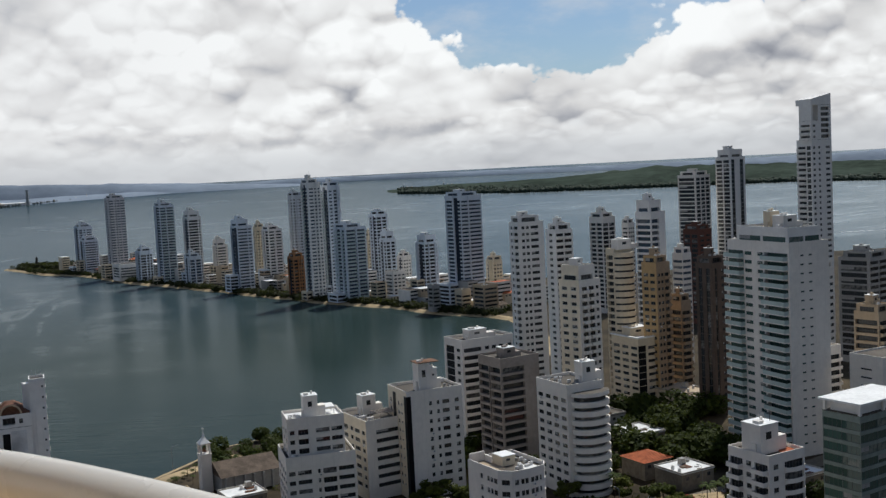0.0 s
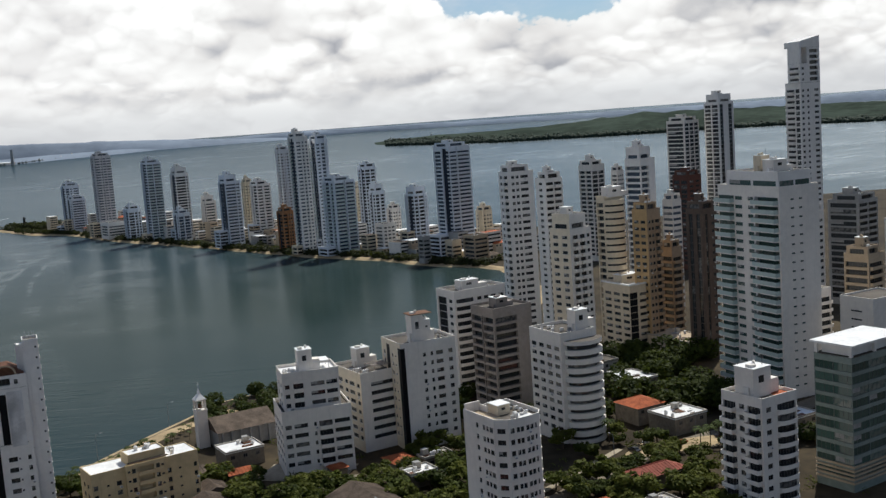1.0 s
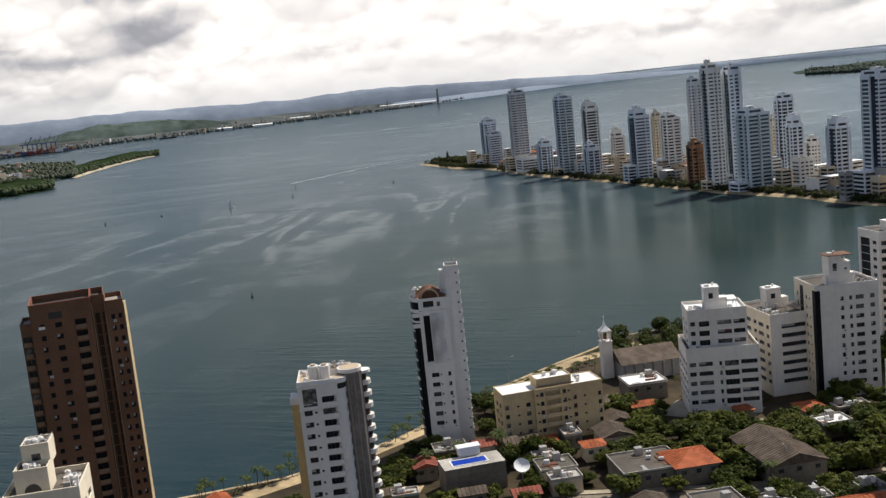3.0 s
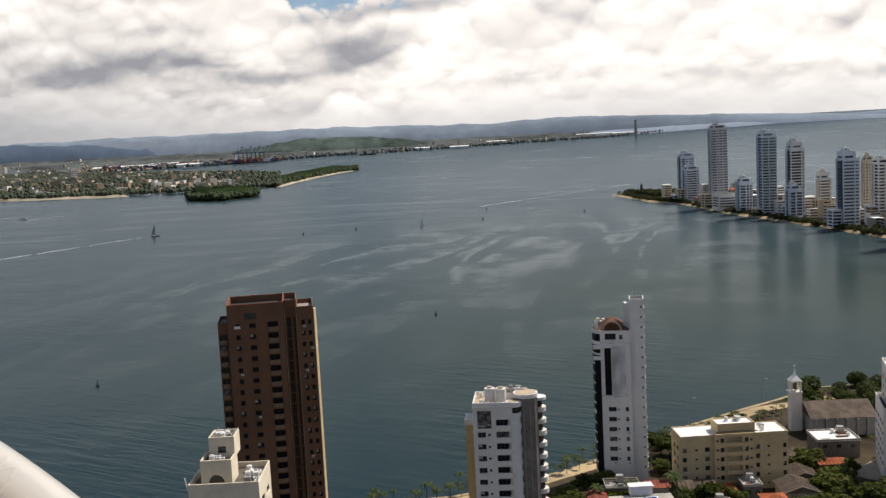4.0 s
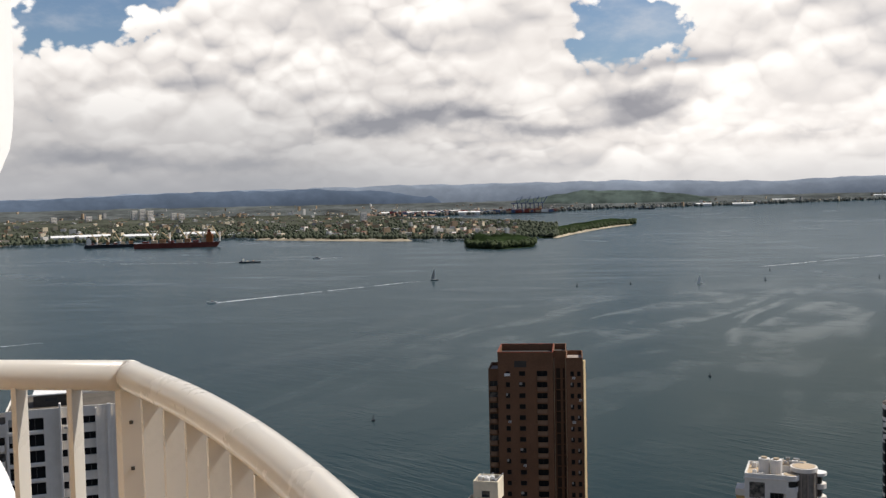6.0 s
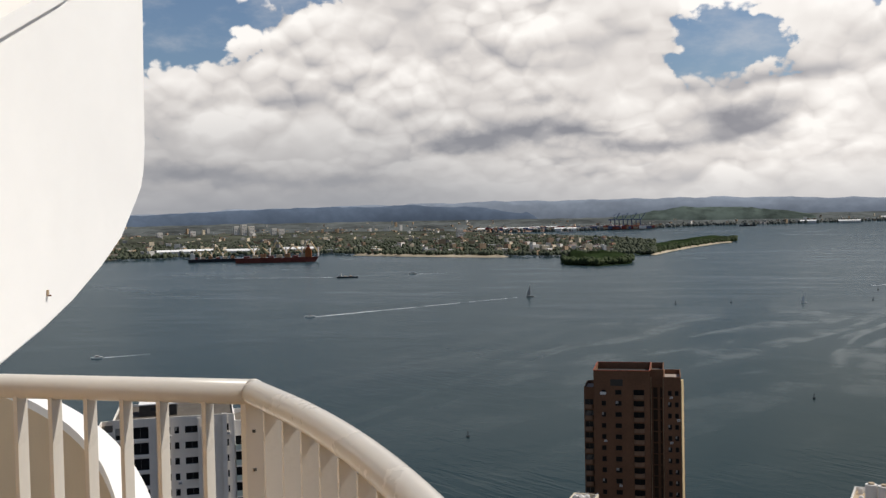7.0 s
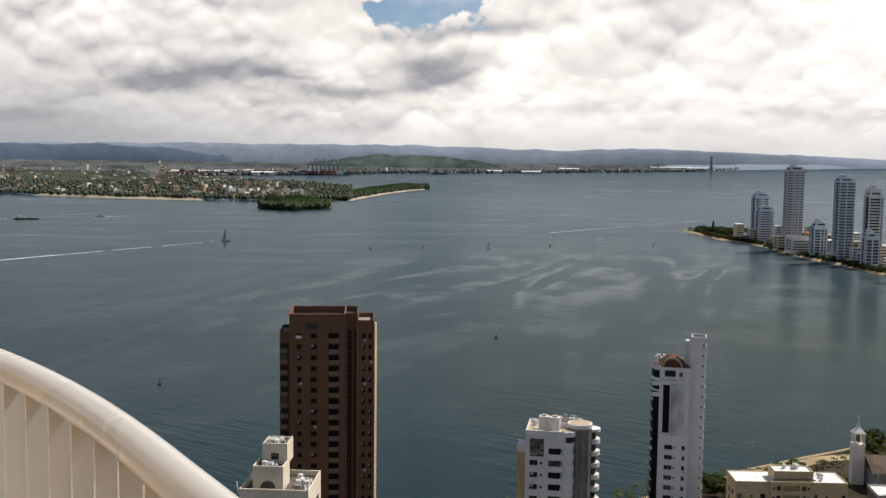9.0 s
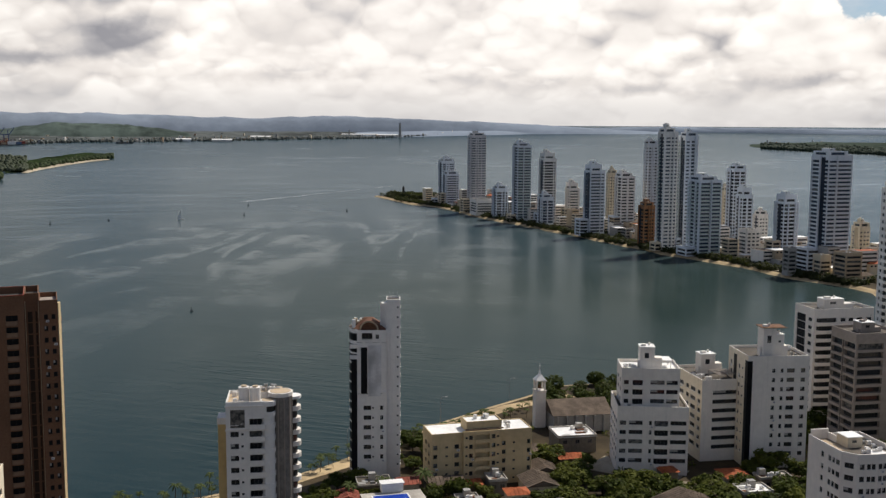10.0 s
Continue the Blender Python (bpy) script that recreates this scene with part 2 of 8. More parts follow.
def water_surface():
    m = bpy.data.materials.new("bay_water")
    m.use_nodes = True
    t = Nodes(m.node_tree)
    out = t.add("ShaderNodeOutputMaterial")
    co = t.add("ShaderNodeTexCoord").outputs["Object"]
    sep = t.add("ShaderNodeSeparateXYZ", {0: co})
    # wind lanes: long stretched slicks
    mp = t.add("ShaderNodeMapping", {"Vector": co, "Rotation": (0, 0, radians(-28)), "Scale": (0.0011, 0.0065, 1)})
    lanes = t.noise(mp.outputs[0], 1.0, 4, 0.55, 1.2)
    patches = t.noise(co, 0.0022, 4, 0.6, 0.8)
    wind = t.smooth(t.math("ADD", t.math("MULTIPLY", lanes, 0.55), t.math("MULTIPLY", patches, 0.45)), 0.36, 0.68)
    # the sheltered inner bay lies calmer and greener
    dx = t.math("DIVIDE", t.math("ADD", sep.outputs[0], 110), 300)
    dy = t.math("DIVIDE", t.math("SUBTRACT", sep.outputs[1], 650), 340)
    calm = t.math("EXPONENT", t.math("MULTIPLY", t.math("ADD", t.math("MULTIPLY", dx, dx), t.math("MULTIPLY", dy, dy)), -1.0))
    n_small = t.noise(co, 0.55, 5, 0.6)
    n_mid = t.noise(co, 0.10, 4, 0.55)
    sw = t.add("ShaderNodeMapping", {"Vector": co, "Rotation": (0, 0, radians(-38)), "Scale": (0.018, 0.085, 1)})
    swell = t.noise(sw.outputs[0], 1.0, 3, 0.5, 0.8)
    # short wave trains running in from the open bay
    rp = t.add("ShaderNodeMapping", {"Vector": co, "Rotation": (0, 0, radians(-52)), "Scale": (0.035, 0.24, 1)})
    train = t.math("MULTIPLY", t.noise(rp.outputs[0], 1.0, 2, 0.5, 0.6), t.smooth(t.noise(co, 0.008, 3, 0.5), 0.45, 0.62))
    hgt = t.math("ADD", t.math("ADD", t.math("MULTIPLY", n_small, 0.35), t.math("MULTIPLY", n_mid, 1.0)), t.math("ADD", t.math("MULTIPLY", swell, 1.0), t.math("MULTIPLY", train, 2.6)))
    deep = t.mix(calm, (0.0085, 0.0270, 0.0340, 1), (0.0145, 0.0280, 0.0225, 1))
    # wind lanes get a paler base colour in place of extra sky reflection
    col = t.mix(t.math("MULTIPLY", t.math("MULTIPLY", wind, 0.25), t.math("SUBTRACT", 1.0, calm)), deep, (0.022, 0.036, 0.038, 1))
    # pale curling slicks out in the bay, their sky reflection painted as colour
    cx = t.math("DIVIDE", t.math("ADD", sep.outputs[0], 455), 230)
    cy = t.math("DIVIDE", t.math("SUBTRACT", sep.outputs[1], 850), 330)
    zone = t.math("EXPONENT", t.math("MULTIPLY", t.math("ADD", t.math("MULTIPLY", cx, cx), t.math("MULTIPLY", cy, cy)), -1.0))
    mp2 = t.add("ShaderNodeMapping", {"Rotation": (0, 0, radians(18)), "Scale": (85, 460, 1)})
    mp2.vector_type = "TEXTURE"
    t.plug(co, mp2.inputs["Vector"])
    curl = t.math("ABSOLUTE", t.math("SUBTRACT", t.noise(mp2.outputs[0], 1.0, 2, 0.5, 0.9), 0.5))
    torn = t.smooth(t.noise(co, 0.014, 4, 0.6), 0.36, 0.60)
    # thin wind streaks across the open bay
    mp3 = t.add("ShaderNodeMapping", {"Rotation": (0, 0, radians(38)), "Scale": (210, 34, 1)})
    mp3.vector_type = "TEXTURE"
    t.plug(co, mp3.inputs["Vector"])
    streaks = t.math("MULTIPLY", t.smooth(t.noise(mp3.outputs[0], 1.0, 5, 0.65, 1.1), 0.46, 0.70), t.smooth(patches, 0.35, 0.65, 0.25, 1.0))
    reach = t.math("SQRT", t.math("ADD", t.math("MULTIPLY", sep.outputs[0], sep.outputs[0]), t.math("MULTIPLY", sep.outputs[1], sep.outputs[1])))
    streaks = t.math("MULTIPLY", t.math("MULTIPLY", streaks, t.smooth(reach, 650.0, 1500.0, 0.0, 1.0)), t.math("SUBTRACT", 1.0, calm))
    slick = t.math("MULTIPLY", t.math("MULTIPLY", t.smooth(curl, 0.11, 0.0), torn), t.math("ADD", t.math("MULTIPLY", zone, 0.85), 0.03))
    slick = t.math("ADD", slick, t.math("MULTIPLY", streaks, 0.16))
    # brighter reflection of slicks and streaks is mixed into the base colour
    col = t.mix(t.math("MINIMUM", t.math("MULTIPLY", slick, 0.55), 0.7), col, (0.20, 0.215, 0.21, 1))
    rough = t.math("ADD", 0.23, t.math("MULTIPLY", wind, 0.05))
    rough = t.math("SUBTRACT", rough, t.math("MULTIPLY", calm, 0.04))
    p = t.add("ShaderNodeBsdfPrincipled", {"Base Color": col, "Roughness": rough, "IOR": 1.33, "Specular IOR Level": 0.0})
    fres = t.add("ShaderNodeFresnel", {"IOR": 1.33})
    gloss = t.add("ShaderNodeBsdfGlossy", {"Color": (0.88, 0.95, 1.0, 1), "Roughness": rough})
    amp = t.math("SUBTRACT", t.math("ADD", 0.31, t.math("MULTIPLY", wind, 0.05)), t.math("MULTIPLY", calm, 0.25))
    b = t.add("ShaderNodeBump", {"Strength": amp, "Distance": 0.6, "Height": hgt})
    for n in (p, gloss, fres):
        t.plug(b, n.inputs["Normal"])
    sheen = t.math("MULTIPLY", t.math("MULTIPLY", GLOSS, t.math("ADD", 0.86, t.math("MULTIPLY", streaks, 0.40))), t.math("SUBTRACT", 1.0, t.math("MULTIPLY", calm, 0.1)))
    mx = t.add("ShaderNodeMixShader", {0: t.math("MULTIPLY", fres, sheen), 1: p.outputs[0], 2: gloss.outputs[0]})
    t.plug(mx, out.inputs[0])
    return m


GLOSS = 0.38
WHITE = surface("white_stucco", (0.79, 0.735, 0.665), 0.8, spread=0.06, grain=0.5, streak=0.25, bump=0.1)
COOLWHITE = surface("cool_white_paint", (0.78, 0.75, 0.71), 0.75, spread=0.06, grain=0.5, streak=0.22, bump=0.1)
WARMWHITE = surface("warm_cream_stucco", (0.78, 0.68, 0.52), 0.8, spread=0.08, streak=0.3)
CREAM = surface("cream_stucco", (0.68, 0.575, 0.42), 0.8, spread=0.08, streak=0.25)
YELLOW = surface("yellow_ochre_stucco", (0.62, 0.44, 0.20), 0.8, spread=0.10, streak=0.3)
TAN = surface("tan_stucco", (0.50, 0.39, 0.27), 0.82, spread=0.10, streak=0.3)
GREYBROWN = surface("grey_brown_cladding", (0.34, 0.29, 0.25), 0.75, spread=0.12, streak=0.2)
BROWN = surface("reddish_brown_brick_cladding", (0.185, 0.098, 0.058), 0.85, spread=0.16, grain=2.0, streak=0.25, bump=0.25)
BROWNPALE = surface("dusty_brown_render", (0.23, 0.145, 0.095), 0.85, spread=0.18, streak=0.3)
DARKRED = surface("dark_red_brick", (0.13, 0.06, 0.045), 0.85, spread=0.15, grain=1.5, streak=0.2)
DARKCLAD = surface("dark_cladding", (0.06, 0.055, 0.05), 0.6, spread=0.15, streak=0.15)
GREY = surface("grey_concrete", (0.36, 0.35, 0.33), 0.85, spread=0.14, streak=0.3, bump=0.25)
STAINED = surface("stained_grey_render", (0.24, 0.215, 0.19), 0.9, spread=0.25, grain=0.9, streak=0.6, bump=0.3)
ROOFGREY = surface("roof_membrane", (0.125, 0.108, 0.088), 0.85, spread=0.22, grain=1.6, coarse=0.08, bump=0.2)
ROOFWHITE = surface("white_roof_coating", (0.80, 0.79, 0.76), 0.7, spread=0.07, grain=0.8, coarse=0.2)
RUST = surface("rusty_red_metal_roof", (0.17, 0.080, 0.048), 0.8, spread=0.25, grain=1.2)
TILE = surface("orange_clay_tile", (0.42, 0.115, 0.045), 0.8, spread=0.22, grain=2.5, coarse=0.3, bump=0.4)
REDTILE = surface("weathered_red_tile", (0.30, 0.09, 0.06), 0.8, spread=0.2, grain=2.5, coarse=0.3, bump=0.4)
BROWNTILE = surface("weathered_brown_tile", (0.14, 0.105, 0.078), 0.85, spread=0.25, grain=2.5, coarse=0.3, bump=0.4)
GLASS = glazing("window_glass", (0.018, 0.020, 0.022))
BLUEGLASS = glazing("blue_grey_glass", (0.045, 0.062, 0.085))
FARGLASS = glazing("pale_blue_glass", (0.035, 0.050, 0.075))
# white paint greyed and blued: far haze and blue shade put into its colour
FARWHITE = surface("haze_blue_white_paint", (0.68, 0.715, 0.755), 0.75, spread=0.06, grain=0.3, streak=0.15, bump=0.1)
DARKGLASS = surface("dark_strip_glass", (0.012, 0.013, 0.015), 0.35, spread=0.2, grain=0.3, bump=0.02, spec=0.08)
STRIPBLUE = surface("dark_blue_strip_glass", (0.022, 0.032, 0.055), 0.3, spread=0.25, grain=0.3, bump=0.02, spec=0.15)
DINGY = surface("dingy_house_render", (0.22, 0.19, 0.15), 0.85, spread=0.22, grain=0.9, streak=0.45, bump=0.2)
ROOFPALE = surface("dirty_pale_roof", (0.48, 0.44, 0.38), 0.85, spread=0.2, grain=1.4, coarse=0.1)
DARKPANEL = surface("dark_brown_panel", (0.05, 0.032, 0.022), 0.7, spread=0.2)
STAINWHITE = surface("stained_pale_render", (0.66, 0.65, 0.64), 0.85, spread=0.2, grain=0.25, coarse=0.12, streak=0.35)
OCHREPALE = surface("pale_ochre_stucco", (0.60, 0.465, 0.27), 0.8, spread=0.09, streak=0.3)
GREENGLASS = glazing("green_tinted_glass", (0.040, 0.070, 0.060), 0.05)
GREENCLAD = surface("grey_green_spandrel", (0.24, 0.28, 0.25), 0.5, spread=0.12)
DARKBROWN = surface("dark_brown_cladding", (0.115, 0.085, 0.068), 0.8, spread=0.16, streak=0.2)
OCHREDEEP = surface("deep_ochre_render", (0.50, 0.34, 0.17), 0.8, spread=0.1, streak=0.3)
TANBROWN = surface("tan_brown_render", (0.40, 0.29, 0.19), 0.8, spread=0.12, streak=0.25)
FLOORTILE = surface("warm_balcony_tile", (0.66, 0.44, 0.23), 0.6, spread=0.06, grain=2.0, coarse=0.4)
FRAME = surface("aluminium_frame", (0.13, 0.13, 0.13), 0.5, 0.3, spread=0.05, bump=0)
GUARD = surface("greenish_glass_guard", (0.46, 0.54, 0.51), 0.15, spread=0.05, bump=0)
SAND = surface("pale_sand", (0.44, 0.33, 0.19), 0.95, spread=0.18, grain=0.4, coarse=0.05, bump=0.3)
EARTH = surface("dry_ground", (0.058, 0.043, 0.024), 0.95, spread=0.3, grain=0.25, coarse=0.03, bump=0.3)
ASPHALT = surface("sandy_worn_asphalt", (0.21, 0.178, 0.132), 0.9, spread=0.2, grain=1.0)
PAVING = surface("pale_concrete_paving", (0.38, 0.32, 0.23), 0.9, spread=0.15, grain=0.8)
BARK = surface("bark", (0.12, 0.09, 0.06), 0.9, spread=0.25, grain=4)
LEAF = leafage("broad_leaves", (0.013, 0.022, 0.004), (0.078, 0.094, 0.017))
LEAF2 = leafage("yellow_green_leaves", (0.024, 0.036, 0.005), (0.130, 0.136, 0.026))
PALM = leafage("palm_fronds", (0.04, 0.06, 0.018), (0.10, 0.12, 0.04))
# the hazy greens carry distance haze in their base colour
ISLEGREEN = surface("hazy_island_green", (0.078, 0.082, 0.062), 0.95, spread=0.35, grain=0.05, coarse=0.008, bump=0.4, spec=0.0)
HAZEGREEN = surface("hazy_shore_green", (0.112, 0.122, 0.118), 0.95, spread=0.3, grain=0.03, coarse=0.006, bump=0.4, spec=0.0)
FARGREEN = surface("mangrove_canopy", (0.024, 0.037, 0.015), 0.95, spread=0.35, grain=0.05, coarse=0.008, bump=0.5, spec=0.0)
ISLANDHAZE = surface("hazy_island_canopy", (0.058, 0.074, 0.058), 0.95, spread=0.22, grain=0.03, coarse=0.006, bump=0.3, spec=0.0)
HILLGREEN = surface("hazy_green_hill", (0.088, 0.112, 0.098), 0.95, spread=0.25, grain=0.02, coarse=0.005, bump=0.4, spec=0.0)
FARSAND = surface("far_beach_sand", (0.40, 0.34, 0.25), 0.95, spread=0.15, grain=0.05, coarse=0.01, bump=0.1, spec=0.0)
YARD = surface("reddish_port_yard", (0.30, 0.20, 0.15), 0.95, spread=0.25, grain=0.05, coarse=0.01, bump=0.1, spec=0.0)
CONTAINERRED = surface("red_container_paint", (0.28, 0.07, 0.05), 0.7, spread=0.2, grain=0.3)
CONTAINERORANGE = surface("orange_deckhouse_paint", (0.45, 0.15, 0.05), 0.7, spread=0.2, grain=0.3)
ROSEGREY = surface("rose_grey_paint", (0.64, 0.615, 0.61), 0.75, spread=0.08, grain=0.3, streak=0.2, bump=0.1)
PALEGREY = surface("pale_grey_paint", (0.60, 0.62, 0.64), 0.75, spread=0.08, grain=0.3, streak=0.2, bump=0.1)
REDBROWN = surface("orange_brown_render", (0.33, 0.17, 0.085), 0.8, spread=0.15, streak=0.25)
# distance haze is put into the blue-grey base colour of both hill ranges
HILLWEST = surface("haze_blue_wooded_hill", (0.115, 0.150, 0.205), 0.95, spread=0.12, grain=0.02, coarse=0.003, bump=0.3, spec=0.0)
HILL = surface("haze_tinted_forest", (0.25, 0.29, 0.345), 0.95, spread=0.10, grain=0.02, coarse=0.003, bump=0.3, spec=0.0)
RAILPAINT = surface("cream_rail_paint", (0.58, 0.55, 0.50), 0.28, spread=0.03, grain=3.0, coarse=0.8, bump=0.03, coat=0.3)
PLASTER = surface("white_smooth_plaster", (0.94, 0.93, 0.905), 0.75, spread=0.02, grain=2.0, coarse=0.4, bump=0.06)
PLASTERTAN = surface("beige_smooth_plaster", (0.70, 0.57, 0.40), 0.8, spread=0.03, grain=2.0, coarse=0.4, bump=0.06)
STEEL = surface("painted_steel", (0.30, 0.31, 0.33), 0.5, 0.4, spread=0.1)
CRANEBLUE = surface("blue_crane_paint", (0.10, 0.14, 0.24), 0.6, spread=0.1)
HULLRED = surface("red_hull_paint", (0.17, 0.045, 0.035), 0.6, spread=0.15, grain=0.2)
HULLDARK = surface("dark_hull_paint", (0.03, 0.032, 0.04), 0.6, spread=0.15, grain=0.2)
SAIL = surface("sail_cloth", (0.78, 0.77, 0.74), 0.8, spread=0.03, bump=0)
POOL = surface("blue_pool_water", (0.01, 0.05, 0.38), 0.08, spread=0.1, bump=0.05)
FOAM = surface("wake_foam", (0.75, 0.77, 0.78), 0.9, spread=0.1, grain=0.4)
CARS = [surface("car_paint_" + n, c, 0.3, spread=0.02, bump=0, coat=0.6) for n, c in (("white", (0.75, 0.75, 0.74)), ("silver", (0.42, 0.43, 0.44)), ("dark", (0.03, 0.03, 0.035)), ("red", (0.35, 0.03, 0.02)))]
RUBBER = surface("rubber", (0.02, 0.02, 0.02), 0.9, spread=0.1)
WATER = water_surface()


# building blocks
class Geo:
    """Collects boxes, prisms and quads into one mesh."""

    def __init__(self):
        self.v, self.f, self.m = [], [], []

    def face(self, pts, mat=0):
        i = len(self.v)
        self.v += [tuple(p) for p in pts]
        self.f.append(tuple(range(i, i + len(pts))))
        self.m.append(mat)

    def box(self, x0, x1, y0, y1, z0, z1, mat=0, top=None):
        i = len(self.v)
        self.v += [(x0, y0, z0), (x1, y0, z0), (x1, y1, z0), (x0, y1, z0), (x0, y0, z1), (x1, y0, z1), (x1, y1, z1), (x0, y1, z1)]
        for k, q in enumerate(((0, 3, 2, 1), (4, 5, 6, 7), (0, 1, 5, 4), (1, 2, 6, 5), (2, 3, 7, 6), (3, 0, 4, 7))):
            self.f.append(tuple(i + a for a in q))
            self.m.append(top if top is not None and k == 1 else mat)

    def prism(self, ring, z0, z1, mat=0, top=None, ring2=None):
        n, i = len(ring), len(self.v)
        ring2 = ring2 or ring
        self.v += [(x, y, z0) for x, y in ring] + [(x, y, z1) for x, y in ring2]
        for k in range(n):
            j = (k + 1) % n
            self.f.append((i + k, i + j, i + n + j, i + n + k))
            self.m.append(mat)
        self.f.append(tuple(range(i + n, i + 2 * n)))
        self.m.append(mat if top is None else top)
        self.f.append(tuple(range(i + n - 1, i - 1, -1)))
        self.m.append(mat)

    def cyl(self, x, y, r, z0, z1, n=12, mat=0, r2=None, top=None):
        ring = [(x + r * math.cos(2 * math.pi * k / n), y + r * math.sin(2 * math.pi * k / n)) for k in range(n)]
        r2 = r if r2 is None else r2
        ring2 = [(x + r2 * math.cos(2 * math.pi * k / n), y + r2 * math.sin(2 * math.pi * k / n)) for k in range(n)]
        self.prism(ring, z0, z1, mat, top, ring2)

    def tube(self, path, r, n=8, mat=0, r_end=None):
        path = [Vector(p) for p in path]
        i0, last = len(self.v), len(path) - 1
        for k, p in enumerate(path):
            d = (path[min(k + 1, last)] - path[max(k - 1, 0)]).normalized()
            side = d.cross(Vector((0, 0, 1)))
            side = side.normalized() if side.length > 1e-4 else Vector((1, 0, 0))
            up = side.cross(d)
            rr = r if r_end is None else r + (r_end - r) * k / last
            for a in range(n):
                w = 2 * math.pi * a / n
                self.v.append(tuple(p + side * rr * math.cos(w) + up * rr * math.sin(w)))
        for k in range(last):
            for a in range(n):
                b = (a + 1) % n
                self.f.append((i0 + k * n + a, i0 + k * n + b, i0 + (k + 1) * n + b, i0 + (k + 1) * n + a))
                self.m.append(mat)
        self.f.append(tuple(i0 + a for a in range(n - 1, -1, -1)))
        self.f.append(tuple(i0 + last * n + a for a in range(n)))
        self.m += [mat, mat]

    def weld(self):
        seen, order, remap = {}, [], []
        for p in self.v:
            k = (round(p[0], 3), round(p[1], 3), round(p[2], 3))
            if k not in seen:
                seen[k] = len(order)
                order.append(p)
            remap.append(seen[k])
        self.v, self.f = order, [tuple(remap[i] for i in f) for f in self.f]

    def mesh(self, name, mats, smooth=False):
        me = bpy.data.meshes.new(name)
        me.from_pydata(self.v, [], self.f)
        for m in mats:
            me.materials.append(m)
        me.polygons.foreach_set("material_index", self.m)
        if smooth:
            me.polygons.foreach_set("use_smooth", [True] * len(self.f))
        me.update()
        return me


def part(name, geo, mats, parent, label="", m=None, smooth=False):
    """Links a mesh as one object under a thing or a part."""
    data = geo if isinstance(geo, bpy.types.Mesh) else geo.mesh(name, mats, smooth)
    ob = new(name, data)
    ob.parent = parent
    if m is not None:
        ob.matrix_basis = m
    if label:
        tagged(ob, label)
    return ob


def thing(name, label, category, m, group="", kind=""):
    ob = new(name)
    ob.matrix_basis = m
    ob.empty_display_size = 1
    return tagged(ob, label, category, group, kind)


def solid(name, geo, mats, label, category, m=None, group="", kind="", smooth=False):
    ob = new(name, geo.mesh(name, mats, smooth))
    if m is not None:
        ob.matrix_basis = m
    return tagged(ob, label, category, group, kind)


SHARED = {}


def pane_mesh(w, h, glass, sash, mull, deep=0.0, kind=0, trim=None):
    """A glazed window: pane, frame, mullions and sill; front towards -y, origin at the lower left corner.
    kind 1 has a half-drawn pale blind, kind 2 an air conditioner under the sill."""
    key = ("pane", round(w, 2), round(h, 2), glass.name, sash.name, mull, deep, kind, trim.name if trim else "")
    if key not in SHARED:
        g = Geo()
        g.face([(0, 0, 0), (w, 0, 0), (w, 0, h), (0, 0, h)], 0)
        e = 0.07
        g.box(0, w, -0.05, 0.02, 0, e, 1)
        g.box(0, w, -0.05, 0.02, h - e, h, 1)
        n = max(1, round(w / mull))
        for k in range(n + 1):
            x = (w - e) * k / n
            g.box(x, x + e, -0.05, 0.02, e, h - e, 1)
        if deep:
            g.box(-0.08, w + 0.08, -deep - 0.14, -deep + 0.02, -0.12, -0.02, 5)
        if kind == 1:
            g.box(0.05, w * 0.5, -0.045, -0.006, h * 0.4, h - e, 4)
        if kind == 2:
            x = w * 0.5
            g.box(x, x + 0.8, -deep - 0.42, -deep - 0.01, -0.75, -0.2, 2)
            g.box(x + 0.1, x + 0.7, -deep - 0.44, -deep - 0.42, -0.68, -0.27, 3)
        SHARED[key] = g.mesh("window", [glass, sash, COOLWHITE, STEEL, GREY, trim or COOLWHITE])
    return SHARED[key]


def balcony_mesh(w, out, wall, kind, rail):
    key = ("balcony", round(w, 2), out, wall.name, kind)
    if key not in SHARED:
        g = Geo()
        m = 1 if kind == "glass" else 0
        if kind == "round":
            n = 10
            edge = [(w / 2 - w / 2 * math.cos(math.pi * k / n), -out * math.sin(math.pi * k / n) ** 0.7) for k in range(n + 1)]
            back = [(w / 2 + (a - w / 2) * (1 - 0.24 / w), b * (1 - 0.12 / out)) for a, b in edge]
        else:
            edge = [(0, 0), (0, -out), (w, -out), (w, 0)]
            back = [(0.1, 0), (0.1, -out + 0.1), (w - 0.1, -out + 0.1), (w - 0.1, 0)]
        g.prism(edge, -0.34 if kind == "glass" else -0.18, 0.0, 0)
        g.prism(edge + back[::-1], 0.0, rail, m)
        g.weld()
        SHARED[key] = g.mesh("balcony", [wall, GUARD])
    return SHARED[key]


def columns(spec, length):
    """'p1 w2 b3' to [(type, start, width)] filling the length."""
    items = [(s[0], float(s[1:])) for s in spec.split()]
    k = length / sum(w for _, w in items)
    x, out = 0.0, []
    for c, w in items:
        out.append((c, x, w * k))
        x += w * k
    return out


HOLES = {"w": (0.95, 1.35, 0.22), "W": (0.35, 2.25, 0.25), "B": (1.0, 1.35, 0.3), "d": (1.0, 1.75, 0.9), "D": (0.75, 2.0, 1.2), "s": (0.0, 0.0, 0.3), "b": (0.0, 2.35, 0.5), "g": (0.0, 2.5, 0.5), "r": (0.0, 2.4, 0.5), "t": (1.3, 0.6, 0.2), "G": (0.0, 2.5, 1.6), "O": (0.15, 2.3, 1.5)}
PICK = random.Random(404)


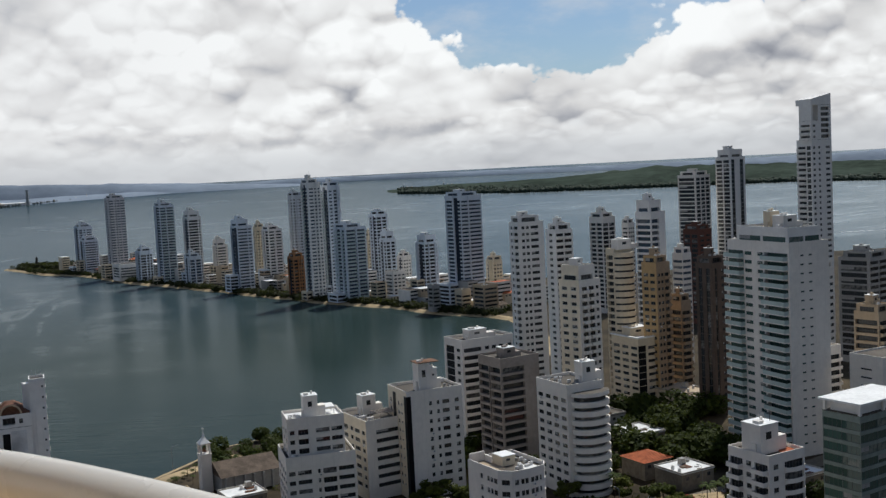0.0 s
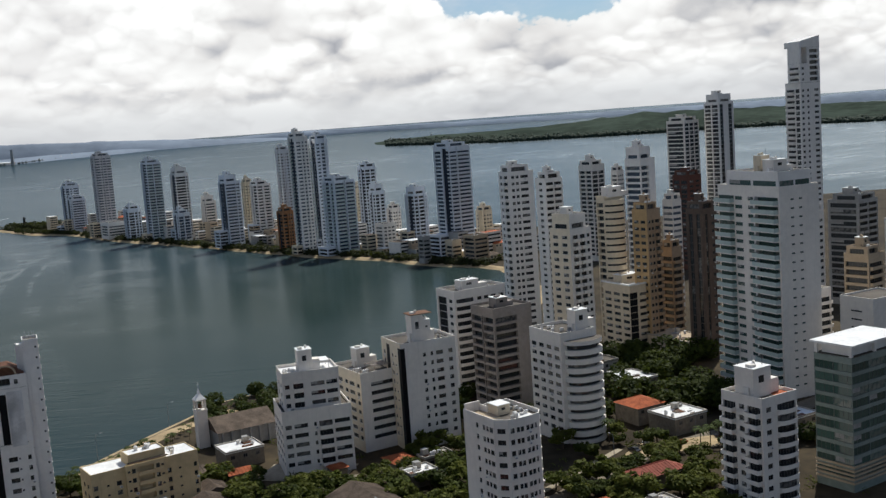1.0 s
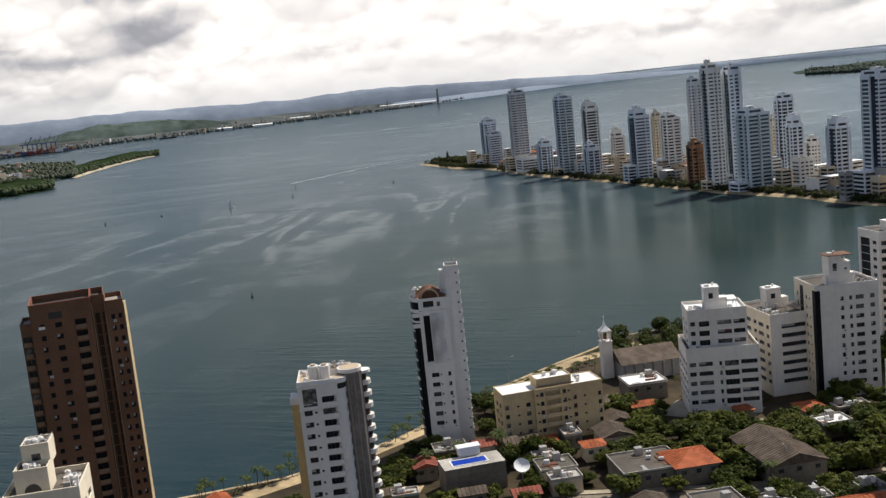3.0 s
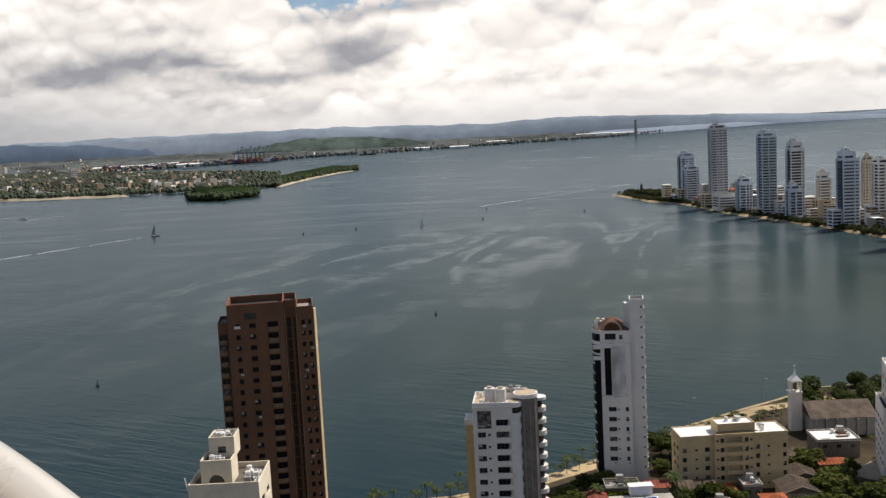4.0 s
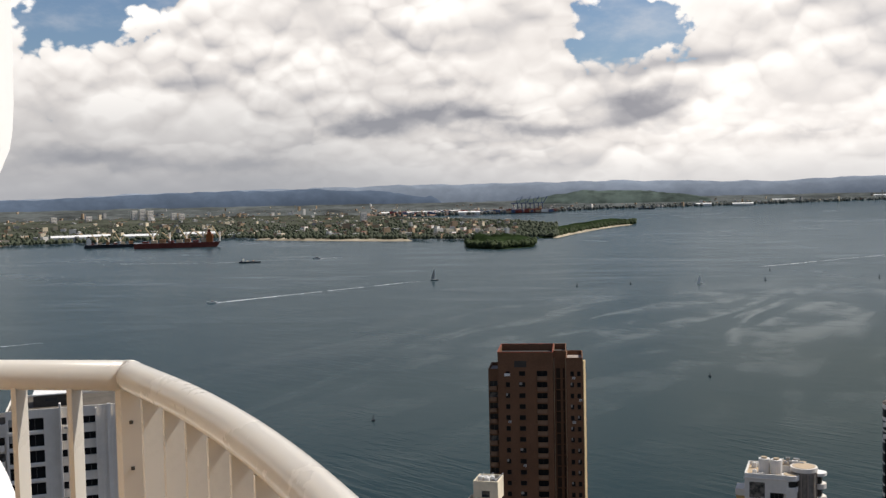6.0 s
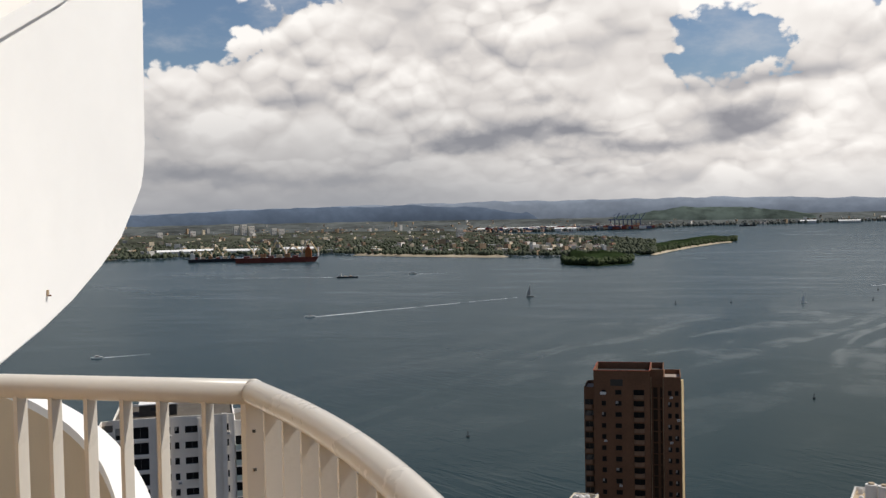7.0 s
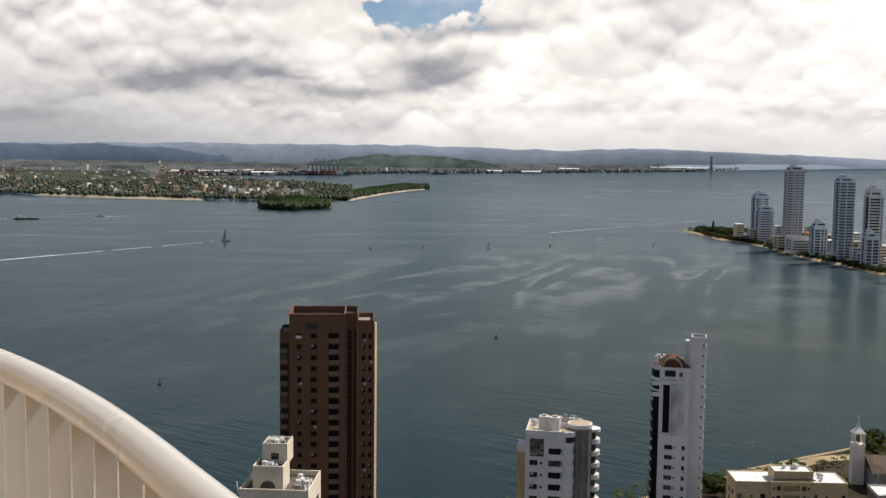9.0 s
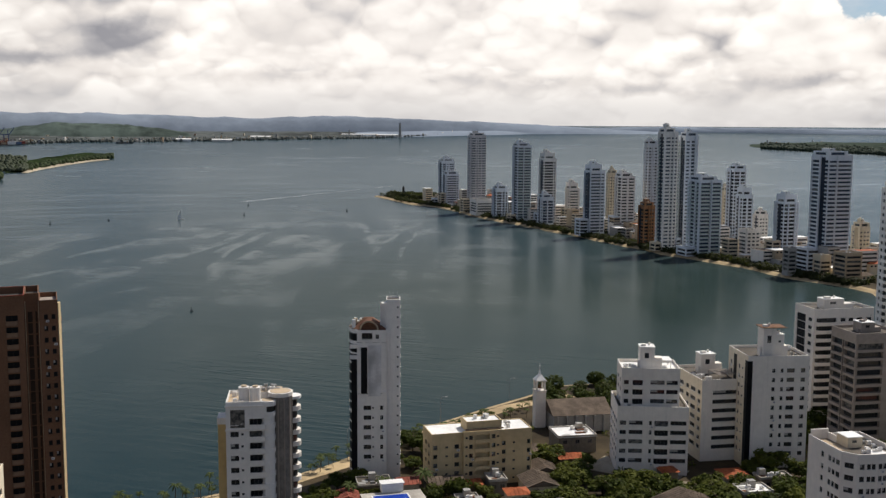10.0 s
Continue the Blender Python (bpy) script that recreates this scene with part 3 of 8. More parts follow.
def block(parent, x0, y0, w, d, z0, h, wall, faces, **kw):
    """A storeyed box: x along the front, y to the back, front face towards -y."""
    shell(parent, [(x0, y0), (x0 + w, y0), (x0 + w, y0 + d), (x0, y0 + d)], z0, h, wall, [faces.get(c, "p1") for c in "FRBL"], **kw)


def inset(ring, p):
    """The convex ring drawn in by p."""
    out, n = [], len(ring)
    for k in range(n):
        a, b, c = Vector(ring[k - 1]), Vector(ring[k]), Vector(ring[(k + 1) % n])
        u, v = (b - a).normalized(), (c - b).normalized()
        m = (Vector((-u.y, u.x)) + Vector((-v.y, v.x))).normalized()
        q = b + m * (p / max(0.3, m.dot(Vector((-u.y, u.x)))))
        out.append((q.x, q.y))
    return out


def shell(parent, ring, z0, h, wall, specs, fh=3.0, glass=GLASS, sash=FRAME, roof=ROOFGREY, parapet=0.9, ground=1, mull=1.2, out=1.3, rail=1.0, strip=None, guard=None, name="wall", side=None):
    """A storeyed building over an anticlockwise ring with real window openings in parent's frame; specs give the bays of each side."""
    g = Geo()
    floors = max(1, int((h - 0.3) / fh))
    for n, spec in enumerate(specs):
        skin = 1 if side and n == len(specs) - 1 else 0
        o, e2 = ring[n], ring[(n + 1) % len(ring)]
        length = math.hypot(e2[0] - o[0], e2[1] - o[1])
        u = ((e2[0] - o[0]) / length, (e2[1] - o[1]) / length)
        nrm = (u[1], -u[0])
        turn = math.degrees(math.atan2(u[1], u[0]))

        def at(s, z, deep=0.0):
            return (o[0] + u[0] * s - nrm[0] * deep, o[1] + u[1] * s - nrm[1] * deep, z)

        def quad(s0, s1, a, b):
            if b - a > 1e-3:
                g.face([at(s0, a), at(s1, a), at(s1, b), at(s0, b)], skin)

        for c, s, cw in columns(spec, length):
            lo = z0 + (ground if c != "s" else 0) * fh
            top = z0 + floors * fh
            if c == "p":
                quad(s, s + cw, z0, z0 + h + parapet)
                continue
            quad(s, s + cw, z0, lo)
            quad(s, s + cw, top, z0 + h + parapet)
            sill, hh, deep = HOLES[c]
            if c == "s":
                sill, hh = 0.0, fh - 0.16
            for k in range(0 if c == "s" else ground, floors):
                a = z0 + k * fh
                b0, b1 = a + sill, min(a + sill + hh, a + fh - 0.1)
                quad(s, s + cw, a, b0)
                quad(s, s + cw, b1, a + fh)
                e = s + cw
                g.face([at(s, b0), at(e, b0), at(e, b0, deep), at(s, b0, deep)], 0)
                g.face([at(s, b1, deep), at(e, b1, deep), at(e, b1), at(s, b1)], 0)
                g.face([at(s, b0, deep), at(s, b1, deep), at(s, b1), at(s, b0)], 0)
                g.face([at(e, b0), at(e, b1), at(e, b1, deep), at(e, b0, deep)], 0)
                px, py, _ = at(s, 0, deep)
                gl = strip if c == "s" and strip else glass
                kind = 0
                if c in "wBW":
                    kind = PICK.choice((0, 0, 0, 0, 0, 0, 0, 1, 1, 2 if c == "w" else 0))
                part("window", pane_mesh(cw, b1 - b0, gl, sash, mull, deep if c in "wBt" else 0.0, kind, wall), None, parent, m=pose(px, py, b0, 0, 0, turn))
                if c in "bgrGO":
                    px, py, _ = at(s, 0)
                    part("balcony", balcony_mesh(cw, 0.35 if c == "O" else out, guard or wall, {"b": "solid", "O": "solid", "g": "glass", "G": "glass", "r": "round"}[c], rail), None, parent, m=pose(px, py, a + 0.02, 0, 0, turn))
    z1 = z0 + h
    p = 0.25
    inner = inset(ring, p)
    if parapet > 0:
        zp = z1 + parapet
        for k in range(len(ring)):
            j = (k + 1) % len(ring)
            g.face([(*ring[k], zp), (*ring[j], zp), (*inner[j], zp), (*inner[k], zp)], 0)
            g.face([(*inner[k], zp), (*inner[j], zp), (*inner[j], z1), (*inner[k], z1)], 0)
    g.weld()
    part(name, g, [wall, side or wall], parent)
    r = Geo()
    r.prism(inner if parapet > 0 else ring, z1 - 0.2, z1 + 0.02, 0)
    part("roof", r, [roof], parent)


def core(parent, x, y, w, d, z, h, wall, name="stair_core", label="", slit=True):
    """A lift and stair head on a roof with an overhanging lid and a vent slit."""
    g = Geo()
    g.box(x, x + w, y, y + d, z, z + h, 0)
    g.box(x - 0.15, x + w + 0.15, y - 0.15, y + d + 0.15, z + h, z + h + 0.2, 1)
    if slit:
        g.box(x + w * 0.3, x + w * 0.6, y - 0.04, y - 0.002, z + h * 0.5, z + h * 0.75, 2)
    if h > 3:
        # lower plant room, door and roof pipes beside the lift head
        g.box(x + w + 0.01, x + w * 1.55, y + d * 0.1, y + d * 0.8, z, z + h * 0.5, 0)
        g.box(x - 0.5, x - 0.01, y + d * 0.2, y + d * 0.5, z, z + h * 0.35, 0)
        g.box(x + w * 0.1, x + w * 0.4, y + d * 0.2, y + d * 0.5, z + h + 0.2, z + h + 0.9, 0)
        g.cyl(x + w * 0.7, y + d * 0.6, 0.35, z + h + 0.2, z + h + 1.1, 8, 0)
        g.tube([(x + w * 0.85, y + d * 0.3, z + h + 0.2), (x + w * 0.85, y + d * 0.3, z + h + 2.6)], 0.05, 5, 2)
    return part(name, g, [wall, ROOFWHITE, GLASS], parent, label)


def clutter(parent, x0, x1, y0, y1, z, n, seed):
    """Tanks, condensers and pipes on a roof, each a part."""
    rnd = random.Random(seed)
    for _ in range(n):
        x, y = rnd.uniform(x0, x1), rnd.uniform(y0, y1)
        g = Geo()
        if rnd.random() < 0.35:
            g.cyl(x, y, 0.6, z, z + 1.2, 10, 0, 0.55)
            g.cyl(x, y, 0.3, z + 1.2, z + 1.32, 10, 0)
            part("water_tank", g, [COOLWHITE], parent)
        else:
            w, d, h = rnd.uniform(0.6, 1.4), rnd.uniform(0.5, 1.0), rnd.uniform(0.6, 1.1)
            g.box(x, x + w, y, y + d, z + 0.1, z + h, 0)
            g.box(x + 0.1, x + 0.2, y + 0.1, y + d - 0.1, z, z + 0.1, 0)
            g.box(x + w - 0.2, x + w - 0.1, y + 0.1, y + d - 0.1, z, z + 0.1, 0)
            g.cyl(x + w / 2, y + d / 2, min(w, d) * 0.38, z + h, z + h + 0.05, 10, 1)
            part("condenser", g, [rnd.choice([COOLWHITE, GREY]), STEEL], parent)


def plot(az0, az1, dist, rot=30, ratio=1.0):
    """Near corner and sides of a block between two bearings (degrees left of +y) whose middle lies at dist."""
    mid = radians((az0 + az1) / 2)
    wide = 2 * dist * math.tan(radians(abs(az0 - az1)) / 2)
    a = mid - radians(rot)
    d = wide / (ratio * abs(math.cos(a)) + abs(math.sin(a)))
    w = d * ratio
    cx, cy = -dist * math.sin(mid), dist * math.cos(mid)
    c, s = math.cos(radians(rot)), math.sin(radians(rot))
    return cx - (w * c - d * s) / 2, cy - (w * s + d * c) / 2, w, d


def rise(el, dist):
    """Height above the land of a point at that elevation and distance."""
    return 110 + dist * math.tan(radians(el)) - LAND


# the bay and the land
FLAT, SPAN = 2500.0, 2400.0


def shrink(dist):
    """Scale about the eye by which what lies beyond 2.5 km is drawn in, so that its bearings stay true within 5 km."""
    if dist <= FLAT:
        return 1.0
    q = (dist - FLAT) / (dist - FLAT + SPAN)
    return (FLAT + SPAN * q) / dist


def far(az, dist, h=0.0):
    s = shrink(dist)
    a = radians(az)
    return Vector((-math.sin(a) * dist * s, math.cos(a) * dist * s, 110 + s * (h - 110)))


def far_pose(az, dist, turn=0.0, h=0.0):
    """Pose on the water at a bearing, drawn in by shrink(); turn is measured from the line of sight."""
    s = shrink(dist)
    return Matrix.Translation(far(az, dist, h)) @ Matrix.Rotation(radians(az + turn), 4, "Z") @ Matrix.Scale(s, 4)


def build_water():
    g = Geo()
    rings = [1, 150, 300, 500, 750, 1000, 1300, 1600, 2000, 2500]
    rings += [FLAT + SPAN * q / (1 - q) for q in (0.1, 0.2, 0.3, 0.4, 0.5, 0.58, 0.66, 0.73, 0.8, 0.86, 0.91, 0.95, 0.98, 0.992)]
    n = 180
    for d in rings:
        for k in range(n):
            p = far(360 * k / n, d)
            g.v.append((p.x, p.y, p.z))
    for i in range(len(rings) - 1):
        for k in range(n):
            j = (k + 1) % n
            g.f.append((i * n + k, (i + 1) * n + k, (i + 1) * n + j, i * n + j))
            g.m.append(0)
    g.f.append(tuple(range(n)))
    g.m.append(0)
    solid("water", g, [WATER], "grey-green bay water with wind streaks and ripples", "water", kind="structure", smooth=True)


build_water()


def land(name, ring, z, mats, label, shore=6.0, rough=2.5, kind="structure", seed=0):
    """A low land plate with an uneven sloping shore; its ring runs anticlockwise."""
    rnd = random.Random(seed)
    pts = []
    for k, (ax, ay) in enumerate(ring):
        bx, by = ring[(k + 1) % len(ring)]
        n = max(1, int(math.hypot(bx - ax, by - ay) / 18))
        for i in range(n):
            f = i / n
            pts.append(Vector((ax + (bx - ax) * f + rnd.uniform(-rough, rough), ay + (by - ay) * f + rnd.uniform(-rough, rough))))
    n = len(pts)
    inner = []
    for k in range(n):
        d = (pts[(k + 1) % n] - pts[k - 1]).normalized()
        inner.append(pts[k] + Vector((-d.y, d.x)) * shore)
    bm = bmesh.new()
    low = [bm.verts.new((p.x, p.y, -0.6)) for p in pts]
    mid = [bm.verts.new((*(p * 0.4 + q * 0.6), z - 0.5)) for p, q in zip(pts, inner)]
    top = [bm.verts.new((p.x, p.y, z)) for p in inner]
    for k in range(n):
        j = (k + 1) % n
        bm.faces.new((low[k], low[j], mid[j], mid[k])).material_index = 1
        bm.faces.new((mid[k], mid[j], top[j], top[k])).material_index = 1
    edges = [bm.edges.get((top[k], top[(k + 1) % n])) for k in range(n)]
    bmesh.ops.triangle_fill(bm, use_beauty=True, edges=edges, normal=(0, 0, 1))
    bmesh.ops.recalc_face_normals(bm, faces=bm.faces)
    me = bpy.data.meshes.new(name)
    bm.to_mesh(me)
    bm.free()
    for m in mats:
        me.materials.append(m)
    return tagged(new(name, me), label, "ground", kind=kind)


# one sheet: the near quarter, the isthmus and the towered peninsula
land("ground", [(-330, -60), (400, -500), (1900, -200), (2100, 900), (900, 1150), (420, 1130), (200, 1010), (20, 1010), (-150, 1180), (-330, 1330), (-480, 1420), (-600, 1500),
                (-622, 1478), (-600, 1450), (-526, 1358), (-449, 1298), (-362, 1180), (-310, 1125), (-240, 1050), (-165, 960), (-99, 890), (-45, 842), (0, 785), (45, 745), (60, 640), (40, 520), (12, 440), (-40, 446),
                (-77, 439), (-95, 424), (-118, 378), (-131, 337), (-147, 287), (-164, 261), (-191, 238), (-250, 160)], LAND, [EARTH, SAND], "sandy urban ground with planted shore", shore=7, seed=3)


def sheet(name, pts, z, mat, label, thick=0.12):
    g = Geo()
    g.prism(pts, z - thick, z, 0)
    return solid(name, g, [mat], label, "road", kind="structure")


def strip_path(path, half):
    path = [Vector(p) for p in path]
    a, b = [], []
    for k, p in enumerate(path):
        d = (path[min(k + 1, len(path) - 1)] - path[max(k - 1, 0)]).normalized()
        s = Vector((-d.y, d.x)) * half
        a.append(tuple(p - s))
        b.append(tuple(p + s))
    return a + b[::-1]


sheet("road", strip_path([(-78, 246), (-33, 257), (-9, 266), (30, 283), (60, 316), (95, 334), (150, 372)], 4.0), LAND + 0.10, ASPHALT, "worn grey residential street")
sheet("road", strip_path([(-175, 225), (-150, 262), (-133, 300), (-118, 345), (-104, 380), (-84, 405)], 3.2), LAND + 0.10, SAND, "pale sandy shore promenade")
sheet("pavement", strip_path([(-78, 252), (-33, 263), (-9, 272), (26, 290), (54, 322)], 1.2), LAND + 0.18, PAVING, "pale concrete pavement beside the street")
sheet("pavement", [(52, 312), (84, 318), (92, 330), (60, 326)], LAND + 0.14, SAND, "sandy forecourt beside the street")
sheet("pavement", [(-130, 232), (-113, 236), (-116, 254), (-134, 247)], LAND + 0.13, SAND, "sandy vacant lot near the shore")
sheet("pavement", [(-62, 318), (-34, 312), (-30, 327), (-58, 333)], LAND + 0.14, PAVING, "pale concrete yard by the white apartment block")
sheet("pavement", [(-46, 300), (-26, 296), (-24, 316), (-42, 318)], LAND + 0.13, ASPHALT, "grey forecourt by the white apartment block")
sheet("road", strip_path([(-10, 820), (-110, 935), (-240, 1085), (-400, 1270), (-520, 1400)], 4.0), LAND + 0.1, PAVING, "pale shore road along the peninsula")


# distant land
def ridge(name, az0, az1, near, deep, height, mat, label, steps=160, rows=9, jag=0.35, seed=0.0, category="hills", taper=0.8):
    """Rolling land between two bearings: near(az) its shore, deep its depth, height(az) its crest above the water."""
    g = Geo()
    for i in range(steps + 1):
        az = az0 + (az1 - az0) * i / steps
        e = max(0.0, min(1.0, (az - az0) / taper, (az1 - az) / taper))
        for r in range(rows + 1):
            f = r / rows
            d = near(az) + (deep(az) if callable(deep) else deep) * f * (0.1 + 0.9 * e ** 0.7)
            h = height(az) * math.sin(min(1, f * 1.25) * math.pi / 2) ** 0.8
            h *= 1 + jag * noise.fractal(Vector((az * 0.9 + seed, f * 3.0, seed)), 0.8, 2.1, 4)
            p = far(az, d, -3.0 if r == 0 else -3.0 + (max(1.5, h) + 3.0) * min(1.0, 1.5 * e))
            g.v.append(tuple(p))
    for i in range(steps):
        for r in range(rows):
            a = i * (rows + 1) + r
            g.f.append((a, a + 1, a + rows + 2, a + rows + 1))
            g.m.append(0)
    return solid(name, g, [mat], label, category, kind="structure", smooth=True)


def table(*pairs):
    """Piecewise linear function through (bearing, value) pairs."""
    xs, ys = [p[0] for p in pairs], [p[1] for p in pairs]
    return lambda a: float(np.interp(a, xs, ys))


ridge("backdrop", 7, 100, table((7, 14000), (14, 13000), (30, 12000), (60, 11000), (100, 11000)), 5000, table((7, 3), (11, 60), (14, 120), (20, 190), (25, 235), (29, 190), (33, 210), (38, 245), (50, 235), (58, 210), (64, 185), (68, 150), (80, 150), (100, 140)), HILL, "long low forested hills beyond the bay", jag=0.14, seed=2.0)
ridge("backdrop", 47, 100, table((47, 11000), (60, 10300), (100, 10300)), 3000, table((47, 90), (50, 150), (54, 190), (58, 188), (61, 182), (64, 164), (66, 152), (68, 132), (80, 132), (100, 130)), HILLWEST, "wooded hills before the far range, painted a dark haze blue", jag=0.10, seed=29.0)
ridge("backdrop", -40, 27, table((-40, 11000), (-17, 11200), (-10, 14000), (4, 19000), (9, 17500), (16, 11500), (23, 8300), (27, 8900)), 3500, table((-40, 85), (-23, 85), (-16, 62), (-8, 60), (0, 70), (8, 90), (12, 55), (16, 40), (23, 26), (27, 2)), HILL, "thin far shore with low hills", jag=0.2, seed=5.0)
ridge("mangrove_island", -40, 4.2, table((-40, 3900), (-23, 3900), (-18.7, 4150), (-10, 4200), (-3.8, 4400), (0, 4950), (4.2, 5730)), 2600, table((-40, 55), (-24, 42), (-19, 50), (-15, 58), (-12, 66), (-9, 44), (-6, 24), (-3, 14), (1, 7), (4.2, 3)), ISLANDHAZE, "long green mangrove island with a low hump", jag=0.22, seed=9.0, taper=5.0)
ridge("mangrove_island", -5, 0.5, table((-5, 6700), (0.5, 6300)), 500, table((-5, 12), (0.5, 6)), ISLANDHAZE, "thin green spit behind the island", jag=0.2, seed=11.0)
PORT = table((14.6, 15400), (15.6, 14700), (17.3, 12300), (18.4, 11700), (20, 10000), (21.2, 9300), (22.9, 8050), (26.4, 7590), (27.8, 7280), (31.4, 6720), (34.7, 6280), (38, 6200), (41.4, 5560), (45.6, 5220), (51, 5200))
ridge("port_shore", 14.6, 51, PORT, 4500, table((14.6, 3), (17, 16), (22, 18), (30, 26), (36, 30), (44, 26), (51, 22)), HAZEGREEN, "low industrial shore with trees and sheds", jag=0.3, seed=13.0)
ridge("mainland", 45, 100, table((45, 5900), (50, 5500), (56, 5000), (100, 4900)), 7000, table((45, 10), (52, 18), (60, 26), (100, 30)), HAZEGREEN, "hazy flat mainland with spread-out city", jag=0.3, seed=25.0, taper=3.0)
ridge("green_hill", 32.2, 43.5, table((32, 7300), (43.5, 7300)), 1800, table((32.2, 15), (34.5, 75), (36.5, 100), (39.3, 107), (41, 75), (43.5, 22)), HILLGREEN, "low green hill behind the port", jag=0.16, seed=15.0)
MANGA = table((40.6, 2480), (43, 2440), (46, 2400), (49.5, 2480), (54.6, 2620), (59.4, 2860), (64, 2800), (68, 2790), (100, 2700))
MANGA_DEEP = table((40.6, 1000), (43, 1450), (46, 1850), (49.5, 2250), (53, 2900), (100, 3200))
ridge("manga_island", 40.6, 100, MANGA, MANGA_DEEP, table((40.6, 4), (45, 8), (55, 12), (100, 14)), ISLEGREEN, "flat built-up island with trees along the shore", jag=0.3, seed=17.0)
ridge("manga_island", 36.4, 42, table((36.4, 3350), (37.7, 3150), (40.8, 2470), (42, 2440)), 520, table((36.4, 4), (38, 12), (42, 10)), FARGREEN, "green point of the built-up island", jag=0.3, steps=60, seed=19.0)
ridge("island", 41.9, 45.9, table((41.9, 2075), (44, 2000), (45.9, 2070)), 230, table((41.9, 4), (42.6, 20), (44, 17), (45.2, 22), (45.9, 4)), FARGREEN, "small wooded islet off the shore", jag=0.35, steps=60, seed=21.0)

ridge("beach", 36.5, 41.3, table((36.4, 3330), (37.7, 3130), (40.8, 2455), (41.3, 2440)), 70, table((36.4, 4), (41.3, 4)), FARSAND, "pale sandy beach along the green point", steps=60, jag=0.1, seed=31.0, category="beach")
ridge("beach", 48.5, 57.5, table((48.5, 2440), (50.3, 2460), (54.6, 2595), (57.5, 2740)), 70, table((48.5, 4), (57.5, 4)), FARSAND, "pale sandy beach under the island trees", steps=60, jag=0.1, seed=33.0, category="beach")
ridge("port_yard", 43.6, 52.0, table((43.6, 5340), (46, 5240), (52, 5230)), 420, table((43.6, 9), (52, 11)), YARD, "reddish paved container yard behind the quay", steps=60, jag=0.1, seed=35.0, category="yard")


# the balcony where the camera stands
RAIL_X = np.array([-2.83, -2.35, -1.85, -1.3, -0.75, -0.2, 0.4, 1.2])
RAIL_Y = np.array([1.485, 1.399, 1.264, 1.060, 0.809, 0.388, -0.105, -0.828])
RAIL_M = np.gradient(RAIL_Y, RAIL_X)


def rail_y(x):
    """The rounded front of the balcony: a smooth curve through its post positions."""
    k = int(np.clip(np.searchsorted(RAIL_X, x) - 1, 0, len(RAIL_X) - 2))
    h = RAIL_X[k + 1] - RAIL_X[k]
    t = (x - RAIL_X[k]) / h
    return float((2 * t ** 3 - 3 * t ** 2 + 1) * RAIL_Y[k] + (t ** 3 - 2 * t ** 2 + t) * h * RAIL_M[k] + (3 * t ** 2 - 2 * t ** 3) * RAIL_Y[k + 1] + (t ** 3 - t ** 2) * h * RAIL_M[k + 1])


RAIL_Z = 109.493


